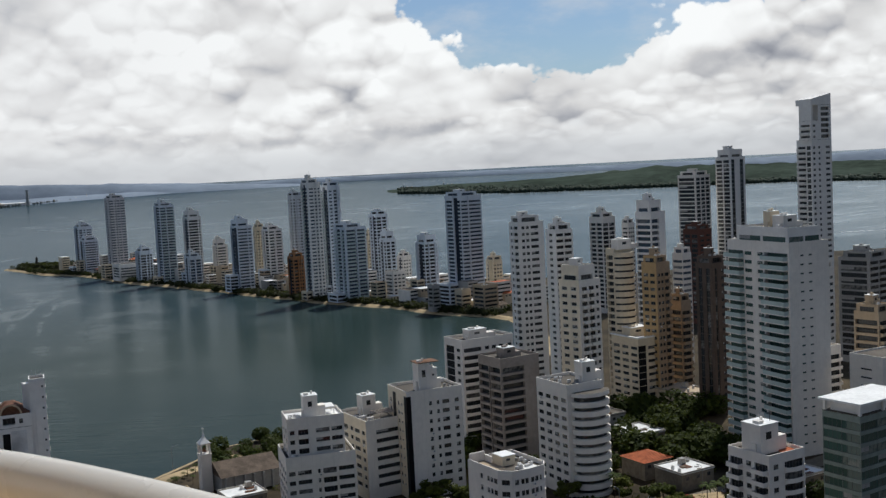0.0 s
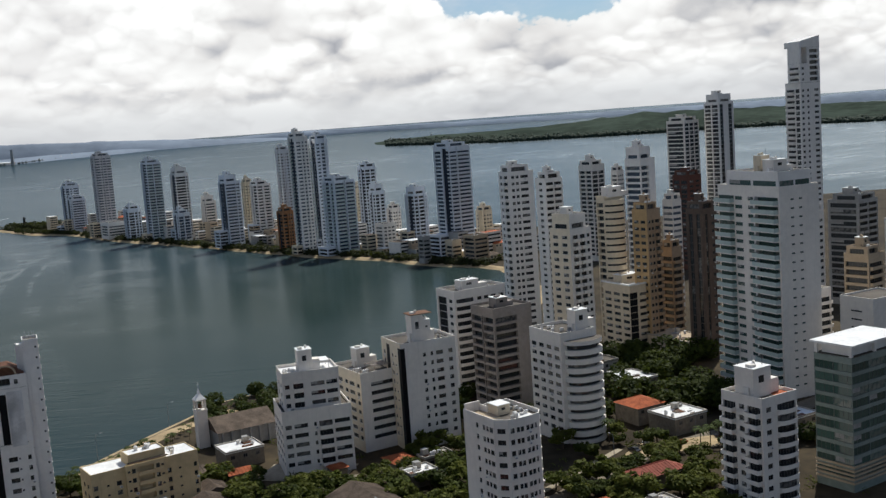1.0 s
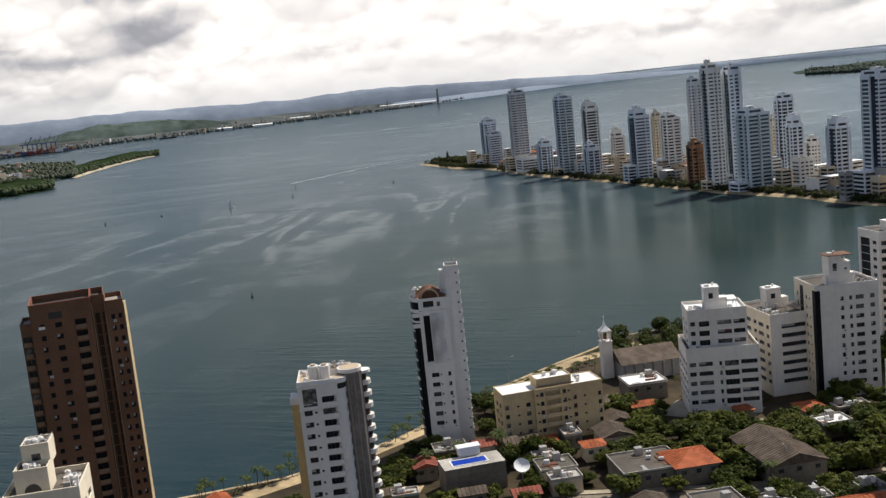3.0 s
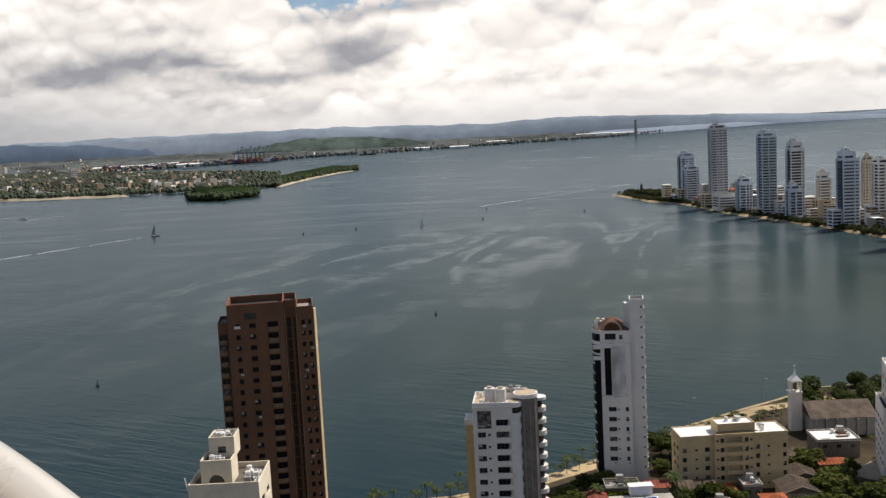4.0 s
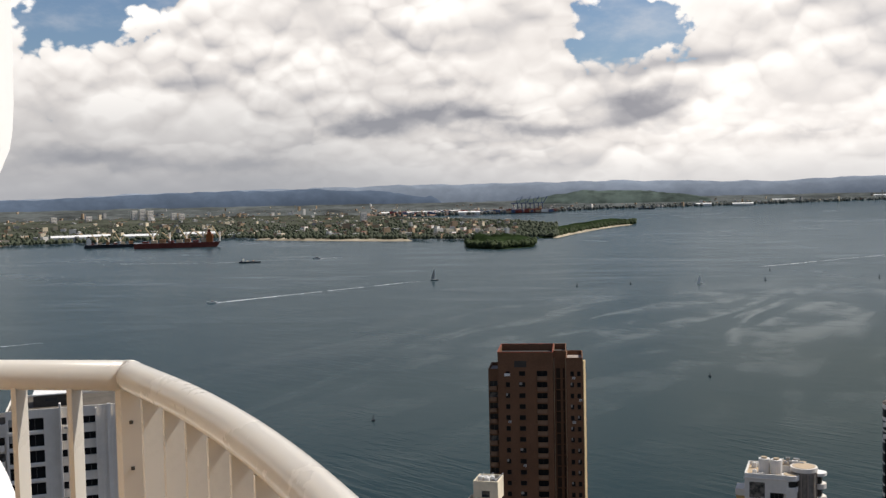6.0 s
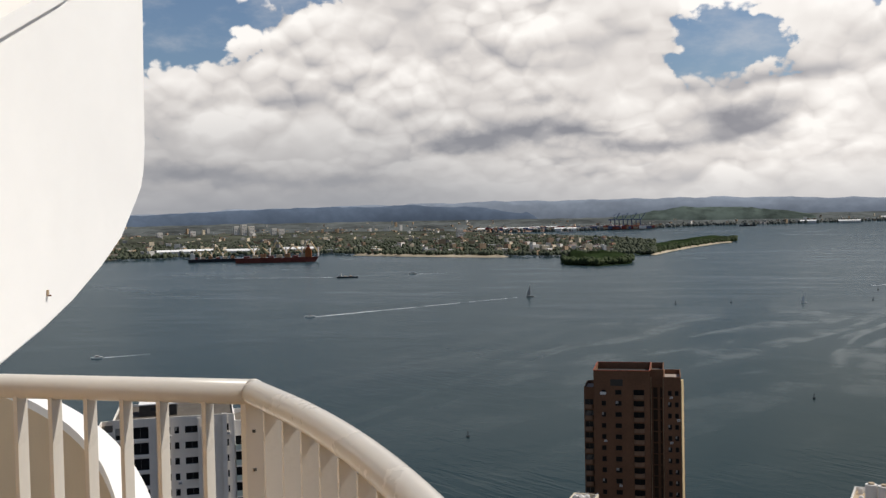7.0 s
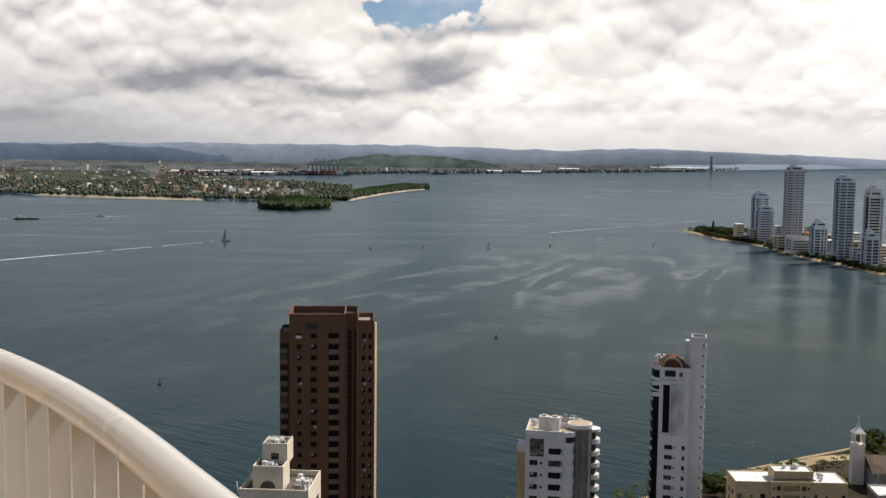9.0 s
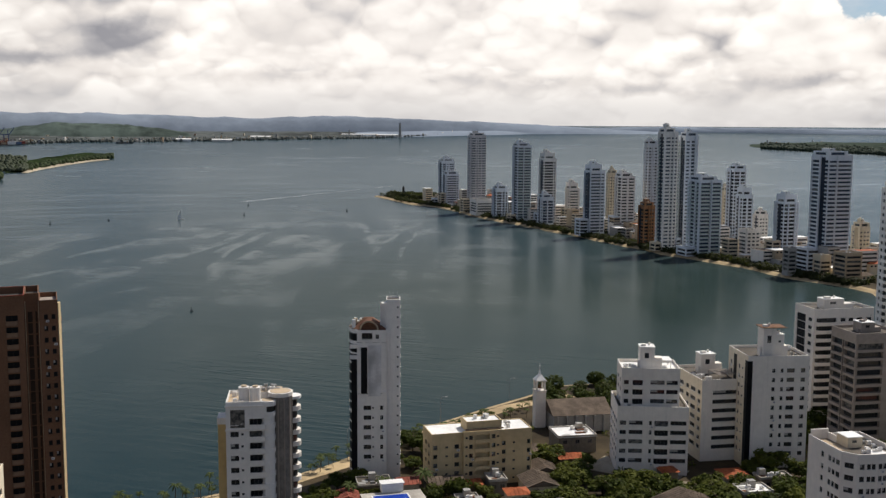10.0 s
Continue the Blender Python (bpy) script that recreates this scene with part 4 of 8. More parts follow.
def build_balcony():
    slab = Geo()
    edge = [(x, rail_y(x) + 0.10) for x in np.linspace(1.2, -2.83, 24)]
    slab.prism([(1.5, -2.6), *edge, (-4.6, 0.35), (-6.2, -2.6)], 108.15, 108.42, 0)
    solid("balcony_slab", slab, [FLOORTILE], "warm sand-coloured tiled balcony slab", "balcony", kind="structure")
    back = Geo()
    back.box(-9, 9, -2.9, -2.6, 100, 114, 0)
    solid("wall_back", back, [COOLWHITE], "plain white wall behind the balcony", "wall", kind="structure")
    # unseen slab added overhead to cut the bounce light on the railing
    over = Geo()
    over.prism([(1.5, -2.6), *[(x, rail_y(x) - 0.05) for x in np.linspace(1.2, -2.6, 16)], (-3.4, -2.6)], 111.6, 111.85, 0)
    solid("ceiling", over, [COOLWHITE], "plain white slab added out of view to shade the balcony", "ceiling", kind="structure")
    body = Geo()
    body.box(-9, 9, -22, -2.91, LAND, 114, 0)
    solid("wall_tower", body, [COOLWHITE], "plain white tower wall under the balcony", "wall", kind="structure")

    base = thing("balcony_railing", "cream-painted tubular steel balcony railing with flat balusters", "railing", pose(0, 0, 108.42))
    corner = Vector((-2.83, rail_y(-2.83)))
    end = Vector((-5.2, -0.38))
    curve = [Vector((x, rail_y(x))) for x in np.linspace(1.2, -2.83, 120)]
    g = Geo()
    zt = RAIL_Z - 108.42 - 0.04
    g.tube([(p.x, p.y, zt) for p in curve], 0.040, 20)
    part("top_rail", g, [RAILPAINT], base, smooth=True)
    g = Geo()
    g.tube([(*(corner + (end - corner) * f), zt) for f in (0, 0.5, 1)], 0.040, 20)
    part("top_rail", g, [RAILPAINT], base, smooth=True)
    g = Geo()
    g.tube([(corner.x + 0.004, corner.y - 0.001, zt), (corner.x, corner.y, zt), (corner.x - 0.003, corner.y - 0.003, zt)], 0.0412, 20)
    part("corner_joint", g, [RAILPAINT], base, smooth=True)
    g = Geo()
    g.box(-0.019, 0.019, -0.019, 0.019, 0, zt - 0.03, 0)
    part("corner_post", g, [RAILPAINT], base, m=Matrix.Translation((corner.x - 0.012, corner.y - 0.008, 0)) @ Matrix.Rotation(radians(8), 4, "Z"))
    g = Geo()
    g.box(0.026, 0.034, -0.028, 0.028, 0.06, zt - 0.03, 0)
    for z in (zt - 0.12, zt - 0.24):
        g.cyl(0.034, -0.004, 0.005, z, z + 0.009, 8, 1)
    part("end_plate", g, [RAILPAINT, DARKCLAD], base, m=Matrix.Translation((corner.x, corner.y, 0)) @ Matrix.Rotation(radians(-20), 4, "Z"))
    bal = Geo()
    bal.box(-0.007, 0.007, -0.030, 0.026, 0.08, zt - 0.03, 0)
    bal_mesh = bal.mesh("baluster", [RAILPAINT])
    low = Geo()
    low.tube([(p.x, p.y, 0.07) for p in curve], 0.02, 8)
    part("bottom_rail", low, [RAILPAINT], base, smooth=True)
    low = Geo()
    low.tube([(*(corner + (end - corner) * f), 0.07) for f in (0, 1)], 0.02, 8)
    part("bottom_rail", low, [RAILPAINT], base, smooth=True)
    s, step = 0.19, 0.165
    acc = 0.0
    for a, b in zip(curve[::-1], curve[::-1][1:]):
        seg = (b - a).length
        while acc + seg >= s:
            p = a + (b - a) * ((s - acc) / seg)
            d = (b - a).normalized()
            part("baluster", bal_mesh, None, base, m=Matrix.Translation((p.x, p.y, 0)) @ Matrix.Rotation(math.atan2(d.y, d.x), 4, "Z"))
            s += step
        acc += seg
    d = (end - corner).normalized()
    n = int((end - corner).length / 0.13)
    for k in range(1, n):
        p = corner + d * (0.13 * k + (0.027 if k == 1 else 0.054))
        part("baluster", bal_mesh, None, base, m=Matrix.Translation((p.x, p.y, 0)) @ Matrix.Rotation(math.atan2(d.y, d.x), 4, "Z"))


build_balcony()


def build_fin():
    """The white stair wall beside the balcony: a slab with a rounded lower end, in the plane through its far end."""
    prof = FIN
    m = Matrix.Translation((-5.556, 2.261, 110)) @ Matrix.Rotation(math.atan2(0.7, -0.714), 4, "Z")
    bm = bmesh.new()
    face = bm.faces.new([bm.verts.new((u, 0.0, z)) for u, z in prof])
    r = bmesh.ops.extrude_face_region(bm, geom=[face])
    bmesh.ops.translate(bm, vec=(0, 0.22, 0), verts=[v for v in r["geom"] if isinstance(v, bmesh.types.BMVert)])
    bmesh.ops.recalc_face_normals(bm, faces=bm.faces)
    bmesh.ops.bevel(bm, geom=[e for e in bm.edges if len(e.link_faces) == 2 and e.calc_face_angle() > 1.2], offset=0.015, segments=2, affect="EDGES")
    me = bpy.data.meshes.new("stair_wall")
    bm.to_mesh(me)
    bm.free()
    me.materials.append(PLASTER)
    ob = new("stair_wall", me)
    ob.matrix_basis = m
    tagged(ob, "smooth white plastered stair wall with a rounded lower end", "wall", kind="structure")


FIN = [(0.05, 3.2), (0.03, 1.24), (0.0, 0.40), (-0.03, 0.25), (-0.07, 0.16), (-0.16, 0.07), (-0.35, -0.11), (-0.60, -0.25), (-0.91, -0.39), (-1.19, -0.49), (-1.60, -0.61), (-2.2, -0.75), (-2.8, -0.85), (-2.8, 0.2), (-1.82, 0.64), (-1.43, 0.82), (-0.98, 1.03), (-0.4, 1.35), (-0.2, 3.2)]
build_fin()


def build_stair_landing():
    """The beige landing and the coping behind and on the stair wall."""
    m = Matrix.Translation((-5.556, 2.261, 110)) @ Matrix.Rotation(math.atan2(0.7, -0.714), 4, "Z")
    g = Geo()
    g.box(-3.4, -0.35, 0.9, 1.1, 0.2, 3.6, 0)
    for k in range(9):
        g.box(-3.4, -0.35, 0.885, 0.899, 0.42 + k * 0.34, 0.72 + k * 0.34, 0)
    ob = solid("wall_landing", g, [PLASTERTAN], "beige grooved landing wall behind the stair wall", "wall", m, kind="structure")
    g = Geo()
    top = [(-2.8, 0.2), (-1.82, 0.64), (-1.43, 0.82), (-0.98, 1.03), (-0.4, 1.35)]
    for (a, za), (b, zb) in zip(top, top[1:]):
        i = len(g.v)
        g.v += [(a, -0.025, za - 0.02), (b, -0.025, zb - 0.02), (b, -0.025, zb + 0.06), (a, -0.025, za + 0.06), (a, 0.24, za - 0.02), (b, 0.24, zb - 0.02), (b, 0.24, zb + 0.06), (a, 0.24, za + 0.06)]
        for q in ((0, 1, 2, 3), (7, 6, 5, 4), (3, 2, 6, 7), (0, 4, 5, 1)):
            g.f.append(tuple(i + v for v in q))
            g.m.append(0)
    g.weld()
    solid("trim", g, [PLASTER], "white coping on the stair wall", "trim", m, kind="structure")
    t = thing("wall_bracket", "small rusty bracket fixed to the white stair wall", "bracket", m @ Matrix.Translation((-1.17, 0, -0.33)))
    g = Geo()
    g.box(-0.006, 0.006, -0.008, 0.0, -0.014, 0.014, 0)
    part("plate", g, [TAN], t)
    g = Geo()
    g.box(-0.007, 0.007, -0.018, -0.0081, -0.014, -0.008, 0)
    part("hook", g, [RUST], t)


build_stair_landing()


def build_lower_parapet():
    g = Geo()
    n = 24
    for k in range(n):
        def at(f):
            x = -9.5 + 6.6 * f
            y = 2.0 - 0.05 * (x + 7.2) ** 2
            return Vector((x, y))
        a, b = at(k / n), at((k + 1) / n)
        d = (b - a).normalized()
        s = Vector((-d.y, d.x)) * 0.14
        # shade is put into the beige near face, sunlight into the white top
        for p, q, z0, z1, mt in ((a, b, 105.0, 108.76, 1), (a - Vector((0, 0.012)), b - Vector((0, 0.012)), 108.764, 108.82, 0)):
            g.face([(p.x, p.y, z0), (q.x, q.y, z0), (q.x, q.y, z1), (p.x, p.y, z1)], mt)
            g.face([(p.x, p.y, z1), (q.x, q.y, z1), (q.x + s.x, q.y + s.y, z1), (p.x + s.x, p.y + s.y, z1)], 0)
            g.face([(q.x + s.x, q.y + s.y, z0), (p.x + s.x, p.y + s.y, z0), (p.x + s.x, p.y + s.y, z1), (q.x + s.x, q.y + s.y, z1)], 0)
    solid("terrace_parapet", g, [PLASTER, PLASTERTAN], "curved terrace parapet, beige painted for its shaded face, white for its sunlit coping", "parapet", kind="structure")


build_lower_parapet()


# towers
def tower(x, y, rot, label, group=""):
    return thing("apartment_tower", label, "building", pose(x, y, LAND, 0, 0, rot), group)


def simple_tower(az0, az1, el, dist, label, wall, faces, rot=36, ratio=1.0, fh=3.1, group="", cap=True, **kw):
    """A far apartment tower between two bearings, its roof at an elevation."""
    x, y, w, d = plot(az0, az1, dist, rot, ratio)
    h = rise(el, dist)
    t = tower(x, y, rot, label, group)
    if not cap or h < 24:
        block(t, 0, 0, w, d, 0, h, wall, faces, fh=fh, **kw)
        clutter(t, w * 0.2, w * 0.7, d * 0.2, d * 0.7, h + 0.05, 2, int(dist))
        return t, w, d, h
    # set-back crown storeys, lift head and roof clutter
    rnd = random.Random(int(dist * 10 + az0))
    step = rnd.choice([3.2, 3.2, 6.3])
    block(t, 0, 0, w, d, 0, h - step, wall, faces, fh=fh, **kw)
    kw["ground"] = 0
    kw["parapet"] = 0.5
    a, b = rnd.uniform(0.02, 0.14), rnd.uniform(0.03, 0.12)
    block(t, w * a, d * b, w * rnd.uniform(0.75, 0.86), d * 0.86, h - step + 0.03, step, wall, {"F": "p0.6 D3 p0.6", "L": "p0.5 W2 p0.5"}, fh=fh, **kw)
    core(t, w * (a + 0.12), d * 0.3, w * 0.3, d * 0.35, h + 0.03, rnd.uniform(2.2, 4.2), wall)
    clutter(t, w * a + 0.5, w * (a + 0.4), d * b + 0.5, d * 0.25, h + 0.05, 2, int(dist))
    if group == PEN and h > 40:
        k = rnd.uniform(0.1, 0.35)
        block(t, -w * (0.25 + k) - 0.02, d * 0.15, w * (0.25 + k), d * 0.8, 0, rnd.choice([7.0, 10.2, 16.0]), rnd.choice([FARWHITE, CREAM, FARWHITE]), {"F": "p0.3 D4 p0.3", "L": "p0.3 D3 p0.3"}, fh=fh, ground=0, roof=ROOFWHITE)
    if group == PEN:
        # piers and a dark glazed strip break the storey bands
        for j in range(rnd.choice([1, 1, 2])):
            x, pw = w * rnd.uniform(0.12, 0.85), rnd.uniform(0.5, 1.1)
            g = Geo()
            g.box(x, x + pw, -1.42, -0.004, 0, h - step, 0)
            part("pier", g, [wall], t)
        for j in range(rnd.choice([1, 2])):
            y, pw = d * rnd.uniform(0.1, 0.8), rnd.uniform(0.6, 1.4)
            g = Geo()
            g.box(-1.42, -0.004, y, y + pw, 0, h - step, 0)
            part("pier", g, [wall], t)
        y, pw = d * rnd.uniform(0.15, 0.55), d * rnd.uniform(0.16, 0.34)
        g = Geo()
        g.box(-0.12, -0.004, y, y + pw, 3, h - step - 1, 0)
        part("glazed_strip", g, [STRIPBLUE], t)
    return t, w, d, h


PEN = "towers on the peninsula"
TWO = {"F": "p0.4 W2.2 p0.4 W2.2 p0.4", "L": "p0.3 D2.4 p0.3 D2.4 p0.3"}
BAND = {"F": "p0.3 D5 p0.3", "L": "p0.3 D5 p0.3"}
PUNCH = {"F": "p0.5 w1.2 p0.6 w1.2 p0.6 w1.2 p0.5", "L": "p0.6 w2.6 p0.6"}
BALC = {"F": "p0.5 b6 p0.5", "L": "p0.3 D4.6 p0.3"}
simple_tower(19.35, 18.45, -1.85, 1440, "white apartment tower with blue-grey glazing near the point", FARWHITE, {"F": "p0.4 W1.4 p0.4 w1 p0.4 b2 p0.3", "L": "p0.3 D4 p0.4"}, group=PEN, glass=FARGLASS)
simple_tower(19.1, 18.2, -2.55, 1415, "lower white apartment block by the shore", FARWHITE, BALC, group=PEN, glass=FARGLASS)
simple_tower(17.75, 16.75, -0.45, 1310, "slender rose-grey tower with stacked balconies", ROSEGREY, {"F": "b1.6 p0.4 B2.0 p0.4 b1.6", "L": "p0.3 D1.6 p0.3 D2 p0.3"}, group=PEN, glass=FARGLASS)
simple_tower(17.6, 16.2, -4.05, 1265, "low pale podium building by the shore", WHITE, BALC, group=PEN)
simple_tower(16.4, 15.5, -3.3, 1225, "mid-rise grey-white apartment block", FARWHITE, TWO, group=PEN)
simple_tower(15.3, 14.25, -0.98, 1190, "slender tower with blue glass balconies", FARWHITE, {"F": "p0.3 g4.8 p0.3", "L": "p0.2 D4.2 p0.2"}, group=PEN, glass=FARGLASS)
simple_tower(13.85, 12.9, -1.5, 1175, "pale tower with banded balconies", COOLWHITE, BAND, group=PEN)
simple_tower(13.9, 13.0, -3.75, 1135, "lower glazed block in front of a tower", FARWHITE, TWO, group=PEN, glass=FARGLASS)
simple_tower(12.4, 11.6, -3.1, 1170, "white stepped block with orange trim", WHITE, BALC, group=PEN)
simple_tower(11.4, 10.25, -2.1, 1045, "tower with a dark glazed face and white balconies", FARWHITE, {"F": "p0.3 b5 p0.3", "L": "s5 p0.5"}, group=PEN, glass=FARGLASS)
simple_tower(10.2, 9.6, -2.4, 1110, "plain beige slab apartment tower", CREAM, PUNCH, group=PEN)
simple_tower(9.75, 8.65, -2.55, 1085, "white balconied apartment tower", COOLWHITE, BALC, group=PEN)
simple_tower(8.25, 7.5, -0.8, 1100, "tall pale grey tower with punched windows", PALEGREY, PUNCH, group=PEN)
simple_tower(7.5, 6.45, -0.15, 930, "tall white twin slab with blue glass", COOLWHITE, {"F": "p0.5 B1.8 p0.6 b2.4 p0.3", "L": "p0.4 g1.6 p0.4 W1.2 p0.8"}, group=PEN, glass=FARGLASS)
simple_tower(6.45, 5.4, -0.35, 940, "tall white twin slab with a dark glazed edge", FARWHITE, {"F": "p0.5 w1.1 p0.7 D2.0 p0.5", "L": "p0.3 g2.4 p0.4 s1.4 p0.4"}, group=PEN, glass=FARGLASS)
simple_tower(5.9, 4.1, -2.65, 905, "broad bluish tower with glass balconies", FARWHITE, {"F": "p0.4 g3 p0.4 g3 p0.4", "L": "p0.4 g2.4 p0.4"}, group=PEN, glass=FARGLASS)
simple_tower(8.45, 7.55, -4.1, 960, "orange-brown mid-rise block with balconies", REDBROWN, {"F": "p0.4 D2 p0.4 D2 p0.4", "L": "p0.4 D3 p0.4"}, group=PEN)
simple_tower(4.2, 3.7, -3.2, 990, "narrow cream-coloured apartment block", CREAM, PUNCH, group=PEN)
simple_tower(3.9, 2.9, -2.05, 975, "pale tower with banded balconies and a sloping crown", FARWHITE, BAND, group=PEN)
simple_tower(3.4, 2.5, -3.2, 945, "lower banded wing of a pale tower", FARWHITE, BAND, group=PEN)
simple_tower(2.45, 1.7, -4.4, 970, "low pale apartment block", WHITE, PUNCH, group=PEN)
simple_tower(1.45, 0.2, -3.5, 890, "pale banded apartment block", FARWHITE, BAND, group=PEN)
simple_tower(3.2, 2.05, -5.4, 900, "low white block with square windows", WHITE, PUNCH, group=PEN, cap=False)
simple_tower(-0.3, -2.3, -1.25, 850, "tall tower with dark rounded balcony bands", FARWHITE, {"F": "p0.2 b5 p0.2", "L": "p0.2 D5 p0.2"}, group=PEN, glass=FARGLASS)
simple_tower(-2.4, -3.3, -4.85, 880, "low pale block with a white roof", CREAM, PUNCH, group=PEN)
simple_tower(-0.6, -1.5, -6.6, 800, "low beige block by the water", CREAM, BALC, group=PEN)
simple_tower(-1.6, -3.0, -6.4, 790, "low stepped tan block by the water", TAN, BALC, group=PEN)
simple_tower(0.9, 0.2, -6.3, 800, "low grey block by the water", GREY, BALC, group=PEN)

MID = "towers behind the quarter"
simple_tower(-3.75, -5.65, -2.75, 500, "tall pale slab tower with rows of small windows", COOLWHITE, {"F": "p1.2 w1 p0.5 w1 p0.6 w2.6 p1.8", "L": "p1 w1 p1 b2.5 p0.3"}, rot=24, ratio=1.5, group=MID, mull=0.9)
simple_tower(-5.74, -7.2, -3.25, 530, "white balconied wing of the slab tower", COOLWHITE, {"F": "p0.3 b2.6 p0.4 b2.6 p0.3", "L": "p1 w1 p1"}, rot=24, group=MID)
simple_tower(-6.35, -8.6, -5.55, 430, "cream and white tower with balconies and a white roof", WHITE, {"F": "p1 b2 p0.5 b2 p0.6 w1 p0.6", "L": "p0.6 w1 p0.8 w1 p0.6"}, group=MID, side=WARMWHITE)
simple_tower(-8.14, -9.53, -2.75, 760, "distant white tower with dark windows", WHITE, TWO, group=MID)
simple_tower(-9.87, -10.56, -3.15, 800, "distant narrow white block", WHITE, PUNCH, group=MID)
simple_tower(-10.62, -12.2, -2.2, 560, "tower with dark banded glazing and a grey shaft", COOLWHITE, {"F": "p0.2 D2.5 p2.2", "L": "p0.2 D4 p0.2"}, group=MID, glass=BLUEGLASS)
simple_tower(-12.92, -14.6, -0.75, 840, "tower under construction with open dark windows", WHITE, {"F": "p0.3 W1.2 p0.3 W1.2 p0.3 W1.2 p0.3", "L": "p0.3 W4.2 p0.3"}, group=MID)
simple_tower(-14.9, -16.4, 0.3, 850, "tall tower with dark glazing and pale fins", COOLWHITE, {"F": "p0.4 s1 p1.6 s1.1 p0.5", "L": "p0.2 W1.3 p0.3 W1.3 p0.2"}, group=MID, ratio=1.3)
simple_tower(-13.1, -14.6, -3.6, 700, "dark red brick tower", DARKRED, {"F": "p0.5 w1 p0.7 w1 p0.5", "L": "p0.5 W2 p0.5 W2 p0.5"}, group=MID)
simple_tower(-13.7, -15.3, -5.3, 450, "dark brown tower with deep vertical slots", DARKBROWN, {"F": "p0.8 s0.8 p1.4 w1 p0.8", "L": "p0.6 s0.8 p0.8 s0.8 p0.6"}, group=MID)
simple_tower(-10.85, -12.35, -5.2, 470, "tan and brown tower with small square windows", TANBROWN, {"F": "p0.6 w1 p0.4 w1 p0.5 b2 p0.3", "L": "p0.5 w1.2 p0.5 w1.2 p0.5"}, group=MID, side=OCHREDEEP)
simple_tower(-12.5, -13.5, -4.8, 560, "white block with teal glass bands", WHITE, {"F": "p0.2 B3.4 p0.2", "L": "p0.2 B3 p0.2"}, group=MID, glass=BLUEGLASS)
simple_tower(-12.3, -13.4, -7.3, 480, "tan block with balconies", TANBROWN, BALC, group=MID)
simple_tower(-20.9, -23.3, -5.2, 570, "dark grey tower ringed by curved balconies", GREY, {"F": "p0.3 r3 p0.3 r3 p0.3", "L": "p0.3 W3 p0.3"}, group=MID)
simple_tower(-19.3, -20.7, -5.7, 500, "slim white tower with dark windows", WHITE, {"F": "p0.4 w1 p0.6 w1 p0.4", "L": "p0.4 w1 p0.4"}, group=MID)
simple_tower(-21.6, -23.5, -7.9, 430, "ochre block with a stepped roof", TAN, BALC, group=MID)
simple_tower(-23.6, -26.0, -6.2, 520, "pale tower with balconies", WHITE, BALC, group=MID)


def round_tower():
    """The round-fronted pale tower."""
    x, y, w, d = plot(-8.95, -10.75, 480, 30)
    h = rise(-4.75, 480)
    t = tower(x, y, 30, "cream tower with a rounded front and thin ribbon windows")
    block(t, 0, d * 0.45, w, d * 0.55, 0, h, CREAM, {"F": "p1", "L": "p0.4 D2 p0.4", "R": "p1"}, parapet=0.6)
    g = Geo()
    n, cx, cy, r = 28, w / 2, d * 0.5, w / 2
    floors = int(h / 3.0)
    arc = [(cx - r * math.cos(math.pi * k / n), cy - r * 0.95 * math.sin(math.pi * k / n)) for k in range(n + 1)]
    ring = arc + [(w, d * 0.5), (0, d * 0.5)]
    ins = [(cx + (a - cx) * 0.95, cy + (b - cy) * 0.95) for a, b in arc]
    g.prism(ring, 0, 4.1, 0)
    part("spandrel", g, [CREAM], t)
    for k in range(1, floors):
        g = Geo()
        g.prism(ring, k * 3.0 + 2.0, k * 3.0 + 4.1, 0)
        part("spandrel", g, [CREAM], t)
        g = Geo()
        g.prism([*ins, (w * 0.97, cy), (w * 0.03, cy)], k * 3.0 + 1.101, k * 3.0 + 1.999, 0)
        part("ribbon_window", g, [GLASS], t)
    core(t, w * 0.15, d * 0.3, w * 0.7, d * 0.5, h, 4.5, WHITE)


round_tower()


def tall_tower():
    h = 139.0
    x, y, w, d = plot(-19.0, -20.7, 650, 24, 1.25)
    t = tower(x, y, 24, "very tall slender white tower with a slanted crown and open slot")
    block(t, 0, 0, w, d, 0, h - 24, COOLWHITE, {"F": "p0.4 w0.7 p0.9 w0.6 p1.6 B1.3 p0.5", "L": "p0.3 b2 p0.3 W1 p0.3"}, fh=3.2, parapet=0, mull=0.6)
    block(t, w * 0.36, 0, w * 0.64, d, h - 24, 20, COOLWHITE, {"F": "p1.2 D4 p0.8", "L": "p1"}, fh=3.2, parapet=0, ground=0)
    block(t, 0, 0, w * 0.36 - 0.01, d * 0.8, h - 24, 11, COOLWHITE, {"F": "p0.6 w0.8 p1", "L": "p0.3 b2 p0.3"}, fh=3.2, parapet=0, ground=0)
    g = Geo()
    g.box(0, 1.3, 0, d * 0.8, h - 13, h - 4, 0)
    g.prism([(0, 0), (w, 0), (w, d), (0, d)], h - 4, h, 0)
    n = len(g.v)
    g.v[n - 4] = (0, 0, h - 0.6)
    g.v[n - 3] = (w, 0, h + 2.6)
    g.v[n - 2] = (w, d, h + 2.6)
    g.v[n - 1] = (0, d, h - 0.6)
    part("crown", g, [COOLWHITE], t)


tall_tower()


